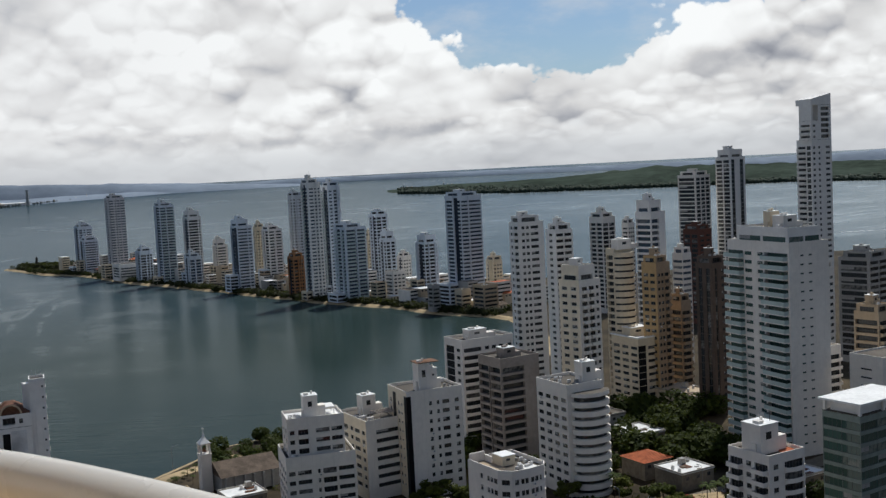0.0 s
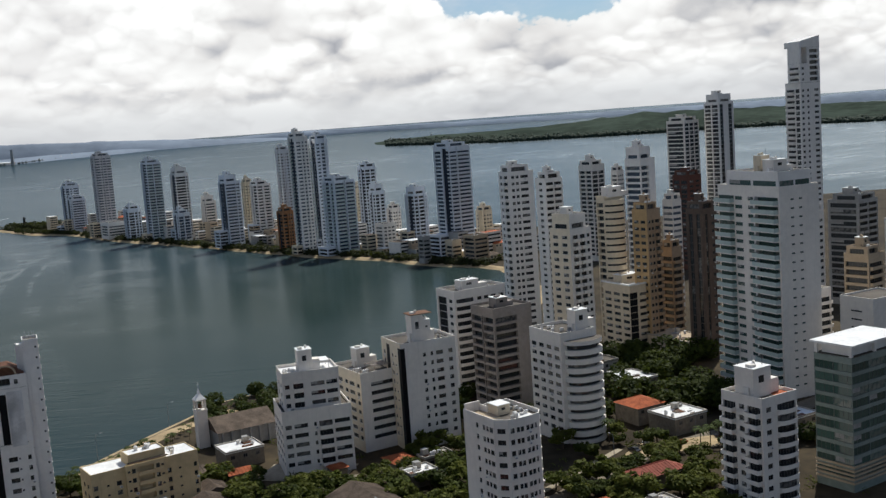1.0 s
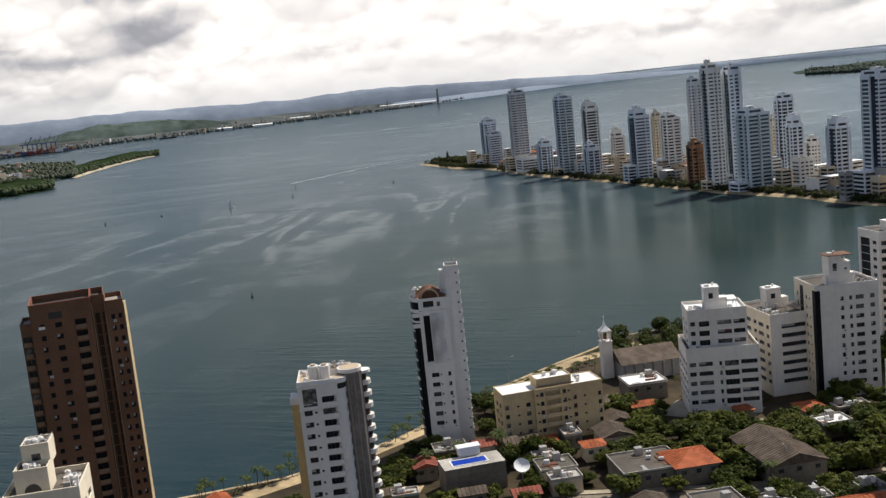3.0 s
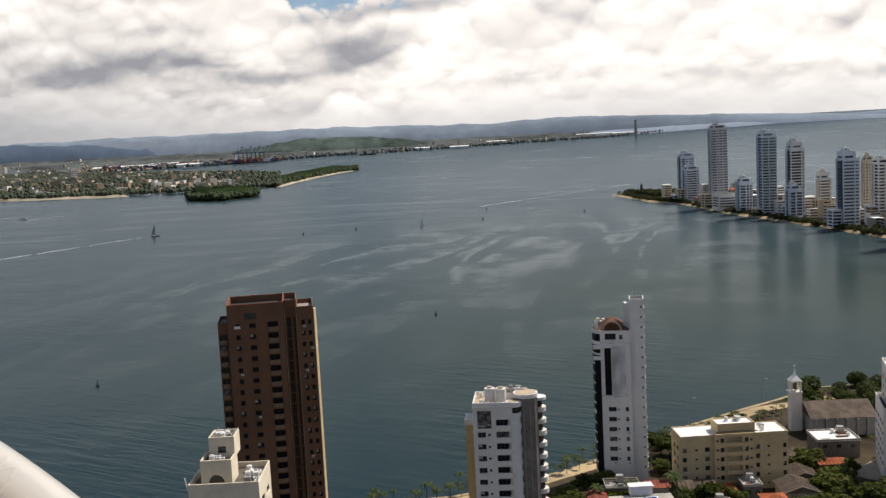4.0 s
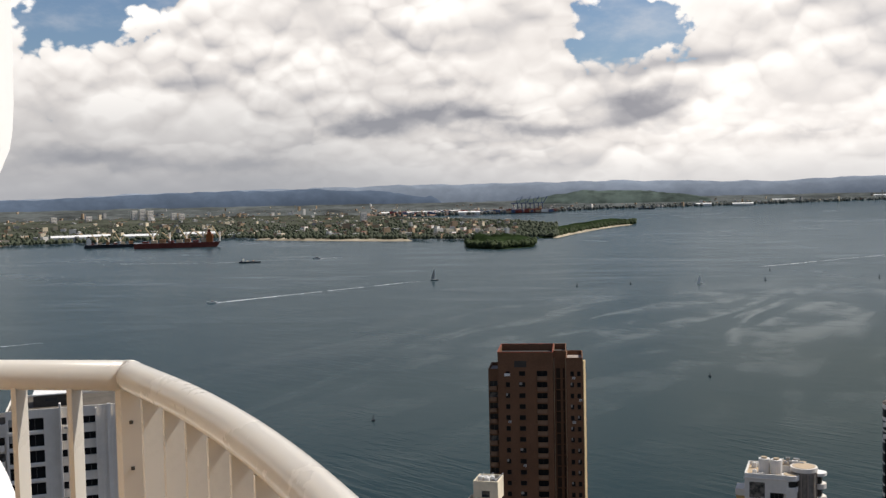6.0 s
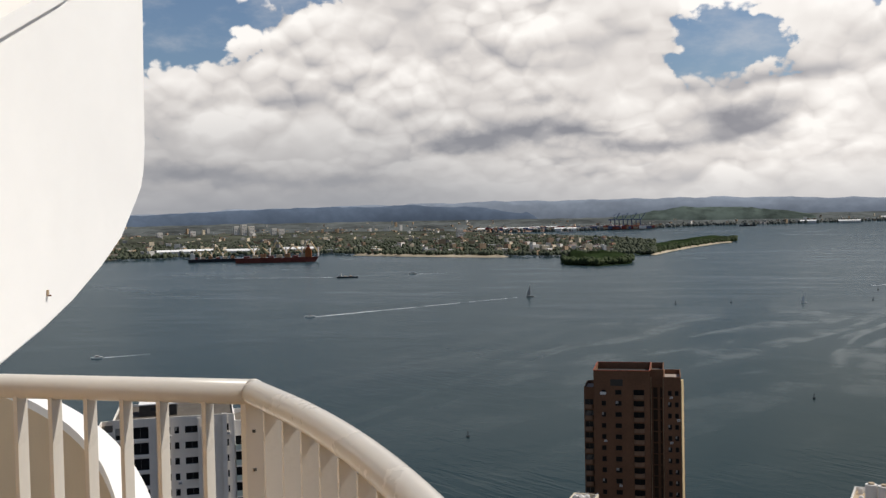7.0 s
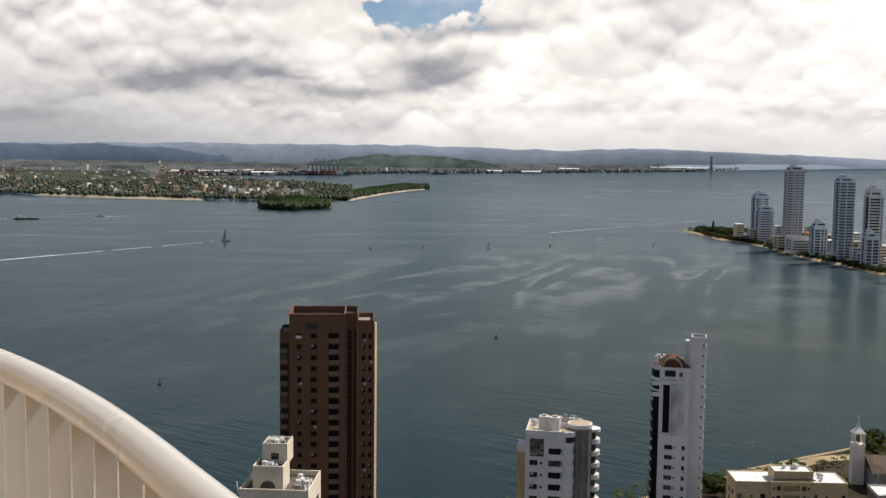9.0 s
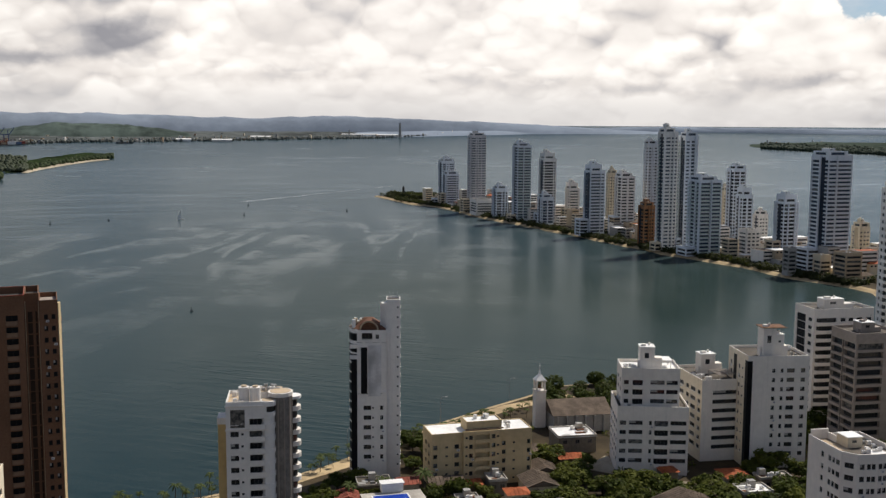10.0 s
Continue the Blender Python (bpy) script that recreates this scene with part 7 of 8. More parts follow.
def dish():
    t = thing("satellite_dish", "large white satellite dish on a low roof", "dish", pose(-87, 254, LAND, 0, 0, 30))
    g = Geo()
    n, rings = 20, 5
    for i in range(rings + 1):
        r = 2.2 * i / rings
        for k in range(n):
            a = 2 * math.pi * k / n
            g.v.append((r * math.cos(a), r * math.sin(a), 0.16 * r * r))
    for i in range(rings):
        for k in range(n):
            j = (k + 1) % n
            g.f.append((i * n + k, i * n + j, (i + 1) * n + j, (i + 1) * n + k))
            g.m.append(0)
    part("reflector", g, [ROOFWHITE], t, m=Matrix.Translation((0, 0, 6.6)) @ Matrix.Rotation(radians(38), 4, "X"))
    g = Geo()
    g.tube([(0, 0, 0), (0, 0, 6.5)], 0.15, 8)
    part("mast", g, [STEEL], t)
    g = Geo()
    g.tube([(0, 0, 6.6), (0, -1.1, 8.0)], 0.05, 6)
    part("feed_arm", g, [STEEL], t)


dish()


def car(x, y, rot, paint, label):
    t = thing("car", label, "car", pose(x, y, LAND + 0.12, 0, 0, rot), "parked cars")
    g = Geo()
    sect = [(-2.15, 0.35), (-2.2, 0.75), (-1.9, 0.95), (-1.2, 1.0), (1.0, 0.98), (1.95, 0.85), (2.2, 0.7), (2.2, 0.35)]
    g.f.append(tuple(range(8)))
    g.f.append(tuple(range(15, 7, -1)))
    g.v += [(a, -0.88, b) for a, b in sect] + [(a, 0.88, b) for a, b in sect]
    g.m += [0, 0]
    for k in range(8):
        j = (k + 1) % 8
        g.f.append((j, k, 8 + k, 8 + j))
        g.m.append(0)
    part("body", g, [paint], t)
    g = Geo()
    g.prism([(-1.6, -0.8), (1.1, -0.8), (1.1, 0.8), (-1.6, 0.8)], 0.97, 1.45, 0, 1, [(-1.2, -0.66), (0.5, -0.66), (0.5, 0.66), (-1.2, 0.66)])
    part("cabin", g, [GLASS, paint], t)
    for sx in (-1.35, 1.35):
        for sy in (-0.9, 0.72):
            g = Geo()
            g.cyl(0, 0, 0.33, 0, 0.18, 14, 0)
            part("wheel", g, [RUBBER], t, m=Matrix.Translation((sx, sy, 0.33)) @ Matrix.Rotation(radians(-90), 4, "X"))


for k, (x, y, r) in enumerate(((64, 326, 40), (67.5, 320, 35), (58, 319, 120), (74, 323, 30), (-12, 265, 25), (-2, 269, 25), (-36, 322, 30), (-50, 326, 110), (-34, 260, 20), (22, 280, 40), (88, 328, 35), (96, 338, 35), (-128, 296, 60), (-146, 270, 60), (40, 300, 45))):
    car(x, y, r, CARS[k % 4], ("white", "silver grey", "black", "dark red")[k % 4] + " car parked at the roadside")


def street_lamp(x, y, rot):
    t = thing("street_lamp", "slim grey steel street lamp with one arm", "street lamp", pose(x, y, LAND, 0, 0, rot), "street lamps")
    g = Geo()
    g.tube([(0, 0, 0), (0, 0, 8.5), (0.3, 0, 9.2), (1.8, 0, 9.4)], 0.09, 6, 0, 0.05)
    part("pole", g, [STEEL], t)
    g = Geo()
    g.box(1.6, 2.4, -0.15, 0.15, 9.3, 9.45, 0)
    part("lamp_head", g, [GREY], t)


for x, y, r in ((-122, 352, 30), (-106, 388, 30), (-138, 305, 30), (-155, 268, 30), (50, 309, 120), (-20, 268, 120), (80, 328, 120)):
    street_lamp(x, y, r)


GROVE = []


def wood(zone, n, rmin, rmax, seed, joined=False):
    rnd = random.Random(seed)
    x0, x1, y0, y1 = zone
    for _ in range(n):
        for _try in range(12):
            x, y = rnd.uniform(x0, x1), rnd.uniform(y0, y1)
            r = rnd.uniform(rmin, rmax)
            road = min(abs(y - (257 + (x + 33) * 0.40)), 99) if -80 < x < 30 else 99
            if free(x, y, r * 0.25) and road > 4 + r * 0.4:
                if joined:
                    GROVE.append((x, y, LAND + r * 0.35, r))
                else:
                    tree(x, y, r, rnd)
                break


wood((-64, -36, 284, 306), 16, 3.4, 5.2, 1)
wood((-36, 14, 284, 334), 42, 3.4, 5.6, 2)
wood((-62, 12, 222, 284), 74, 2.4, 4.8, 3)
wood((28, 75, 245, 300), 36, 3.2, 5.4, 4)
wood((30, 110, 300, 345), 16, 2.6, 4.4, 5)
wood((64, 112, 355, 440), 44, 4.0, 7.0, 6, True)
wood((24, 62, 345, 420), 14, 3.2, 5.2, 7, True)
wood((0, 40, 360, 402), 9, 3.4, 5.2, 8, True)
wood((-98, -60, 385, 430), 26, 2.8, 4.4, 9, True)
wood((-112, -88, 318, 372), 16, 2.2, 3.6, 10)
wood((-128, -62, 222, 330), 78, 2.4, 4.6, 11)
wood((-150, -116, 205, 262), 22, 2.2, 4.0, 13)
wood((88, 140, 290, 330), 14, 3.0, 4.6, 12, True)
rnd_p = random.Random(77)
for k in range(96):
    f = k / 96
    x = -186 + 96 * f + rnd_p.uniform(-2, 2)
    y = 240 + 172 * f ** 1.05 + rnd_p.uniform(-2, 2)
    palm(x + 10 + rnd_p.uniform(-4, 6), y - 6, rnd_p, rnd_p.uniform(0.42, 0.66))
for x, y in ((82, 318), (86, 322), (90, 324), (78, 314), (-118, 262), (-110, 268), (-100, 274), (-140, 250), (-128, 244), (52, 330), (-24, 262), (8, 274)):
    palm(x, y, rnd_p, 1.1)


SHORELEAF = leafage("shore_leaves", (0.018, 0.022, 0.009), (0.042, 0.044, 0.019))


def shrubs(name, label, spots, size, leaf, mat, seed, per=26):
    """Uncounted shrubs and far trees as one object."""
    rnd = random.Random(seed)
    g = Geo()
    for x, y, z, r in spots:
        leaf_cluster(g, rnd, (x, y, z + r * 0.45), r, r * 0.7, per, leaf * r, 0)
    return solid(name, g, [mat], label, "shrubs", kind="stuff")


def shore_spots(n, seed):
    rnd = random.Random(seed)
    line = [(-606, 1478), (-526, 1372), (-449, 1312), (-362, 1196), (-310, 1140), (-240, 1064), (-165, 974), (-99, 905), (-45, 858), (0, 800), (40, 765)]
    out = []
    for _ in range(n):
        k = rnd.randrange(len(line) - 1)
        f = rnd.random()
        (ax, ay), (bx, by) = line[k], line[k + 1]
        off = rnd.uniform(-5, 9) if rnd.random() < 0.6 else rnd.uniform(9, 120)
        out.append((ax + (bx - ax) * f + off * 0.72, ay + (by - ay) * f + off * 0.69, LAND - 0.5, rnd.uniform(1.8, 4.6)))
    return out


shrubs("shore_trees", "dark green trees and shrubs along the peninsula shore", shore_spots(900, 5), 1, 0.34, SHORELEAF, 6, per=60)
tip = [(-596 + random.Random(k).uniform(-10, 75), 1478 + random.Random(k + 500).uniform(-45, 10), LAND, random.Random(k + 900).uniform(3.5, 7.0)) for k in range(120)]
tip = [(x, y, z, r) for x, y, z, r in tip if y > 1478 - (x + 606) * 1.05 + 8]
shrubs("point_trees", "dark green trees on the sandy point", tip, 1, 0.34, SHORELEAF, 7, per=60)
shrubs("grove", "dense green trees between the farther blocks", GROVE, 1, 0.16, LEAF, 23, per=420)
near_spots = []
rs = random.Random(21)
for _ in range(420):
    x, y = rs.uniform(-70, 125), rs.uniform(228, 440)
    if free(x, y, 0.6) and not (y > 400 and x < 10):
        near_spots.append((x, y, LAND, rs.uniform(0.7, 1.7)))
for _ in range(90):
    f = rs.random()
    near_spots.append((-180 + 92 * f + rs.uniform(2, 9), 238 + 172 * f + rs.uniform(-8, 0), LAND, rs.uniform(0.5, 1.3)))
shrubs("garden_shrubs", "low green garden shrubs between the houses", near_spots, 1, 0.3, LEAF2, 22, per=18)


def small_house(x, y, rot, w, d, h, roof, wall, label):
    t = thing("house", label, "house", pose(x, y, LAND, 0, 0, rot), "low houses on the peninsula")
    g = Geo()
    g.box(0, w, 0, d, 0, h, 0)
    for k in range(max(1, int(w / 3.5))):
        g.box(1 + k * 3.4, 2.6 + k * 3.4, -0.05, 0.0, h - 2.2, h - 0.9, 1)
    part("wall", g, [wall, GLASS], t)
    g = Geo()
    W, D = w + 0.4, d + 0.4
    g.prism([(-0.4, -0.4), (W, -0.4), (W, D), (-0.4, D)], h, h + 0.3 if roof in (ROOFWHITE, ROOFGREY) else h + 2.2, 0, None, None if roof in (ROOFWHITE, ROOFGREY) else [(w * 0.3, d * 0.45), (w * 0.7, d * 0.45), (w * 0.7, d * 0.55), (w * 0.3, d * 0.55)])
    part("roof", g, [roof], t)


rh = random.Random(31)
for k in range(60):
    f = rh.random() ** 1.3
    off = rh.uniform(10, 90)
    x, y = 30 - 560 * f + off * 0.72, 775 + 610 * f + off * 0.69
    roof = rh.choice([ROOFWHITE, ROOFGREY, TILE, BROWNTILE, ROOFWHITE])
    small_house(x, y, 36, rh.uniform(9, 17), rh.uniform(8, 13), rh.choice([3.4, 6.5, 9.5, 12.5]), roof, rh.choice([WHITE, CREAM, TAN, WHITE]),
                {"white_roof_coating": "low house with a white flat roof", "roof_membrane": "low house with a grey flat roof", "orange_clay_tile": "low house with an orange tiled roof", "weathered_brown_tile": "low house with a brown tiled roof"}[roof.name])


def low_blocks(name, label, n, seed):
    """Uncounted low blocks packed between the peninsula towers."""
    rnd = random.Random(seed)
    g = Geo()
    for _ in range(n):
        f, off = rnd.random() ** 1.15, rnd.uniform(13, 95)
        x, y = 30 - 560 * f + off * 0.72, 775 + 610 * f + off * 0.69
        w, d, h = rnd.uniform(8, 20), rnd.uniform(7, 12), rnd.choice((4, 6, 7, 9, 12, 15, 19))
        a = radians(36 + rnd.choice((0, 0, 90)))
        c, sn = math.cos(a), math.sin(a)

        def corner(p, q):
            return (x + p * c - q * sn, y + p * sn + q * c)

        g.prism([corner(0, 0), corner(w, 0), corner(w, d), corner(0, d)], LAND - 0.5, LAND + h, rnd.choice((0, 0, 1, 2, 3)), rnd.choice((4, 4, 5, 6, 7)))
        for k in range(int(h / 3)):
            z = LAND + 3 * k + 1.0
            g.prism([corner(0.8, -0.06), corner(w - 0.8, -0.06), corner(w - 0.8, 0.1), corner(0.8, 0.1)], z, z + 1.3, 8)
            g.prism([corner(-0.06, 0.8), corner(0.1, 0.8), corner(0.1, d - 0.8), corner(-0.06, d - 0.8)], z, z + 1.3, 8)
    return solid(name, g, [WHITE, CREAM, TAN, GREY, ROOFWHITE, ROOFGREY, BROWNTILE, TILE, GLASS], label, "buildings", kind="stuff")


low_blocks("low_blocks", "packed low pale and tan blocks between the peninsula towers", 150, 37)


# the far city, port and boats
def far_city(name, label, az0, az1, near, depth, n, hmax, seed):
    rnd = random.Random(seed)
    g = Geo()
    for _ in range(n):
        az = rnd.uniform(az0, az1)
        d = near(az) + 60 + (depth(az) if callable(depth) else depth) * rnd.random() ** 1.3
        w, dd, h = rnd.uniform(7, 22), rnd.uniform(7, 15), rnd.choice([2, 3, 4, 6, 9, hmax * rnd.random()])
        o, s = far(az, d, 2.0), shrink(d)
        a = radians(az + rnd.choice([0, 30, 60]))
        c, sn = math.cos(a), math.sin(a)
        ring = [(o.x + s * (x * c - y * sn), o.y + s * (x * sn + y * c)) for x, y in ((0, 0), (w, 0), (w, dd), (0, dd))]
        g.prism(ring, o.z - 4, o.z + (h + 8) * s, rnd.choice([0, 1, 1, 2, 2, 6]), rnd.choice([3, 3, 4, 4, 5]))
    return solid(name, g, [WHITE, CREAM, TANBROWN, ROOFWHITE, REDTILE, ROOFGREY, GREY], label, "city", kind="stuff")


def far_wood(name, label, az0, az1, near, depth, n, size, mat, seed, h0=0.0):
    """Uncounted far trees: small ragged crowns of a few facets."""
    rnd = random.Random(seed)
    g = Geo()
    for _ in range(n):
        az = rnd.uniform(az0, az1)
        d = near(az) + (depth(az) if callable(depth) else depth) * rnd.random() ** 1.6
        o, s = far(az, d, h0 + 2), shrink(d)
        r = size * rnd.uniform(0.5, 1.3) * s
        top = rnd.uniform(0.8, 1.5)
        m, i = 6, len(g.v)
        for ring, (zz, rr) in enumerate(((-0.4, 0.8), (0.35, 1.0), (0.8, 0.6))):
            for k in range(m):
                a = 2 * math.pi * (k + 0.5 * ring) / m
                q = r * rr * rnd.uniform(0.75, 1.2)
                g.v.append((o.x + q * math.cos(a), o.y + q * math.sin(a), o.z + r * zz * top))
        g.v.append((o.x, o.y, o.z + r * 1.05 * top))
        for ring in range(2):
            for k in range(m):
                j = (k + 1) % m
                g.f.append((i + ring * m + k, i + ring * m + j, i + (ring + 1) * m + j, i + (ring + 1) * m + k))
                g.m.append(0)
        for k in range(m):
            g.f.append((i + 2 * m + k, i + 2 * m + (k + 1) % m, i + 3 * m))
            g.m.append(0)
    return solid(name, g, [mat], label, "trees", kind="stuff", smooth=True)


# hazy canopies: leaf colours lightened to stand for the air between
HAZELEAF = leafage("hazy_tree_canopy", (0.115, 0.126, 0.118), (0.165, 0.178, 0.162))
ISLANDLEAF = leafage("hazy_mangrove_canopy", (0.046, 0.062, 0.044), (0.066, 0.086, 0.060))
FARLEAF = leafage("far_tree_canopy", (0.034, 0.048, 0.022), (0.074, 0.094, 0.042))
ISLELEAF = leafage("hazy_island_tree_canopy", (0.062, 0.074, 0.050), (0.115, 0.128, 0.084))
far_wood("shore_woods", "dense green trees over the built-up island", 40.8, 76, MANGA, table((40.8, 850), (43, 1300), (46, 1650), (49.5, 2000), (53, 2600), (76, 2900)), 5200, 5.2, ISLELEAF, 41, 5)
far_wood("point_woods", "dark trees on the green point", 36.6, 41.5, table((36.4, 3360), (37.7, 3170), (40.8, 2500), (41.5, 2480)), 330, 520, 5.2, FARLEAF, 42, 3)
far_wood("islet_woods", "dark trees on the small islet", 42.0, 45.8, table((42, 2085), (44, 2012), (45.8, 2080)), 190, 420, 5.0, FARLEAF, 43, 5)
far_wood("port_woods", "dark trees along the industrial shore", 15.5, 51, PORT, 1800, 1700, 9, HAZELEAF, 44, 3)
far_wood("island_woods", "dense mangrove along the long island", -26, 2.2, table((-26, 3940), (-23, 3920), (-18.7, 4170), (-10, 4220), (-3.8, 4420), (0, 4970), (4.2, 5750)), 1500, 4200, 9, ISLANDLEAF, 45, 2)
far_city("island_city", "pale houses and blocks spread over the island", 43, 76, MANGA, table((43, 1200), (46, 1600), (49.5, 2000), (53, 2600), (76, 2900)), 460, 15, 51)
far_city("port_city", "pale sheds and houses along the far shore", 15.5, 51, PORT, 2600, 420, 26, 52)
far_city("mainland_city", "hazy pale buildings of the mainland city", 46, 80, table((45, 5950), (50, 5550), (56, 5050), (100, 4950)), 3800, 420, 34, 54)
far_city("far_town", "faint pale buildings on the far shore", 9.5, 22, table((9, 18300), (16, 12300), (23, 9100)), 1500, 90, 36, 53)


def containers(name, label, az0, az1, near, depth, n, seed):
    """Uncounted stacks of freight containers."""
    rnd = random.Random(seed)
    g = Geo()
    for _ in range(n):
        az = rnd.uniform(az0, az1)
        d = near + depth * rnd.random()
        o, k = far(az, d, 9.0), shrink(d)
        a = radians(az + 4)
        c, sn = math.cos(a), math.sin(a)
        w = rnd.choice([12, 24, 36])
        ring = [(o.x + k * (x * c - y * sn), o.y + k * (x * sn + y * c)) for x, y in ((0, 0), (w, 0), (w, 8), (0, 8))]
        g.prism(ring, o.z - 3, o.z + k * rnd.choice([5, 8, 11]), rnd.choice([0, 0, 0, 1, 2, 3]))
    return solid(name, g, [CONTAINERRED, TAN, COOLWHITE, CRANEBLUE], label, "containers", kind="stuff")


containers("container_stacks", "stacks of red and tan freight containers on the quay", 41.0, 50.0, 5330, 330, 230, 55)


def far_block(az, dist, w, d, h, wall, label):
    t = thing("far_building", label, "building", far_pose(az, dist, 20), "far high-rises")
    block(t, 0, 0, w, d, 0, h, wall, {"F": "p0.3 W3 p0.3 W3 p0.3", "L": "p0.3 W3 p0.3"}, fh=7.0, ground=0)


far_block(51.5, 3900, 22, 16, 48, WHITE, "lone white high-rise among island trees")
for k, (a, h) in enumerate(((63.6, 60), (63.2, 66), (62.8, 58), (61.6, 44), (61.2, 40), (65.9, 38), (67.6, 36))):
    far_block(a, 5200, 26, 20, h, WHITE, "distant white high-rise in the city")


def shed(az, dist, w, d, h, wall, label):
    t = thing("port_shed", label, "shed", far_pose(az, dist, 0), "port sheds")
    g = Geo()
    g.box(-w / 2, w / 2, 0, d, -4, h, 0)
    part("wall", g, [wall], t)
    g = Geo()
    g.prism([(-w / 2 - 1, -1), (w / 2 + 1, -1), (w / 2 + 1, d + 1), (-w / 2 - 1, d + 1)], h, h + 5, 0, None, [(-w / 2 - 1, d / 2 - 1), (w / 2 + 1, d / 2 - 1), (w / 2 + 1, d / 2 + 1), (-w / 2 - 1, d / 2 + 1)])
    part("roof", g, [ROOFWHITE], t)


for a, d, w, h, m in ((48.0, 5400, 190, 16, WHITE), (45.6, 5250, 110, 14, COOLWHITE), (49.8, 5600, 120, 12, TAN), (46.8, 5700, 150, 14, TAN), (23.6, 9200, 330, 22, WHITE), (22.2, 9100, 200, 20, WHITE), (31.0, 6500, 120, 12, WHITE), (33.0, 6500, 90, 14, COOLWHITE), (29.0, 8000, 160, 14, WHITE), (13.0, 15200, 260, 24, WHITE), (11.3, 17000, 300, 26, FARWHITE), (10.9, 17300, 260, 34, FARWHITE), (15.0, 13300, 200, 18, WHITE)):
    shed(a, d, w, 60, h, m, "large pale-roofed shed on the far port shore")


def chimney(az, dist, h, r):
    t = thing("chimney", "tall grey industrial chimney on the far shore", "chimney", far_pose(az, dist))
    g = Geo()
    g.cyl(0, 0, r, -4, h, 14, 0, r * 0.7)
    part("stack", g, [GREY], t)
    g = Geo()
    g.cyl(0, 0, r * 0.85, h, h + 3, 14, 0)
    part("rim", g, [STEEL], t)


chimney(21.45, 8900, 118, 13)
chimney(24.2, 9300, 60, 7)


def gantry(az, dist):
    t = thing("gantry_crane", "blue ship-to-shore gantry crane with a raised boom", "crane", far_pose(az, dist, 8), "port cranes")
    for x in (-11, 11):
        for y in (-9, 9):
            g = Geo()
            g.box(x - 1.2, x + 1.2, y - 1.2, y + 1.2, 0, 48, 0)
            part("leg", g, [CRANEBLUE], t)
    g = Geo()
    g.box(-24, 14, -6, 6, 46, 51, 0)
    part("girder", g, [CRANEBLUE], t)
    g = Geo()
    g.tube([(14, 0, 48), (38, 0, 84)], 2.0, 6)
    part("boom", g, [CRANEBLUE], t)
    g = Geo()
    g.tube([(8, 0, 50), (8, 0, 74)], 1.6, 6)
    part("mast", g, [CRANEBLUE], t)
    g = Geo()
    g.tube([(8, 0, 74), (36, 0, 82)], 0.7, 5)
    part("stay", g, [CRANEBLUE], t)


for a in (41.7, 42.15, 42.6, 43.05):
    gantry(a, 5650)


def ship(az, dist, turn, length, label, hull, cranes, house_at, deckload, deckhouse=None):
    t = thing("ship", label, "ship", far_pose(az, dist, turn), "ships")
    b, h = length * 0.07, length * 0.065
    g = Geo()
    low = [(-length / 2, -b * 0.8), (length * 0.36, -b * 0.8), (length * 0.48, 0), (length * 0.36, b * 0.8), (-length / 2, b * 0.8)]
    top = [(-length / 2, -b), (length * 0.40, -b), (length * 0.53, 0), (length * 0.40, b), (-length / 2, b)]
    g.prism(low, -2, h, 0, 1, top)
    part("hull", g, [hull, STEEL], t)
    g = Geo()
    x = house_at * length
    g.box(x, x + length * 0.08, -b * 0.9, b * 0.9, h, h + length * 0.09, 0)
    g.box(x + length * 0.01, x + length * 0.06, -b * 1.05, b * 1.05, h + length * 0.09, h + length * 0.115, 0)
    house_part = part("superstructure", g, [deckhouse or WHITE], t)
    g = Geo()
    g.box(x + length * 0.02, x + length * 0.05, -b * 0.3, b * 0.3, h + length * 0.115, h + length * 0.15, 0)
    part("funnel", g, [hull], house_part)
    for k in range(cranes):
        cx = -length * 0.28 + k * length * 0.2
        g = Geo()
        g.cyl(cx, 0, length * 0.012, h, h + length * 0.12, 8, 0)
        part("crane_post", g, [COOLWHITE], t)
        for way, up in ((1, 0.20 if k % 2 else 0.15), (-1, 0.13 if k % 2 else 0.19)):
            g = Geo()
            g.tube([(cx, way * b * 0.2, h + length * 0.05), (cx + length * 0.085 * way, way * b * 0.4, h + length * up)], length * 0.009, 6)
            part("crane_jib", g, [OCHREPALE], t)
    for k in range(deckload):
        g = Geo()
        cx = -length * 0.4 + k * length * 0.8 / max(1, deckload)
        g.box(cx, cx + length * 0.07, -b * 0.7, b * 0.7, h, h + length * (0.02 + 0.012 * (k % 3)), 0)
        part("hatch", g, [(HULLRED, TAN, REDBROWN)[k % 3]], t)
    return t


ship(61.4, 2450, -4, 185, "cargo ship with a dark red hull, derricks and an orange deckhouse", HULLRED, 5, 0.36, 8, CONTAINERORANGE)
ship(64.6, 2560, 2, 130, "smaller dark cargo ship at anchor", HULLDARK, 3, -0.46, 6)
ship(57.6, 1795, -5, 36, "small dark barge under way", HULLDARK, 0, -0.35, 3)
ship(42.4, 5480, -2, 190, "container ship moored under blue cranes", HULLRED, 0, -0.42, 9)
ship(45.5, 4900, -10, 80, "pale freighter near the port", COOLWHITE, 1, -0.4, 4)
ship(36.0, 5900, 0, 90, "low dark barge near the far shore", HULLDARK, 0, -0.4, 3)
ship(1.6, 7200, 5, 110, "faint freighter on the far water", HULLDARK, 0, -0.4, 3)
ship(-0.6, 7600, 5, 110, "faint freighter beyond the spit", HULLDARK, 0, -0.4, 3)
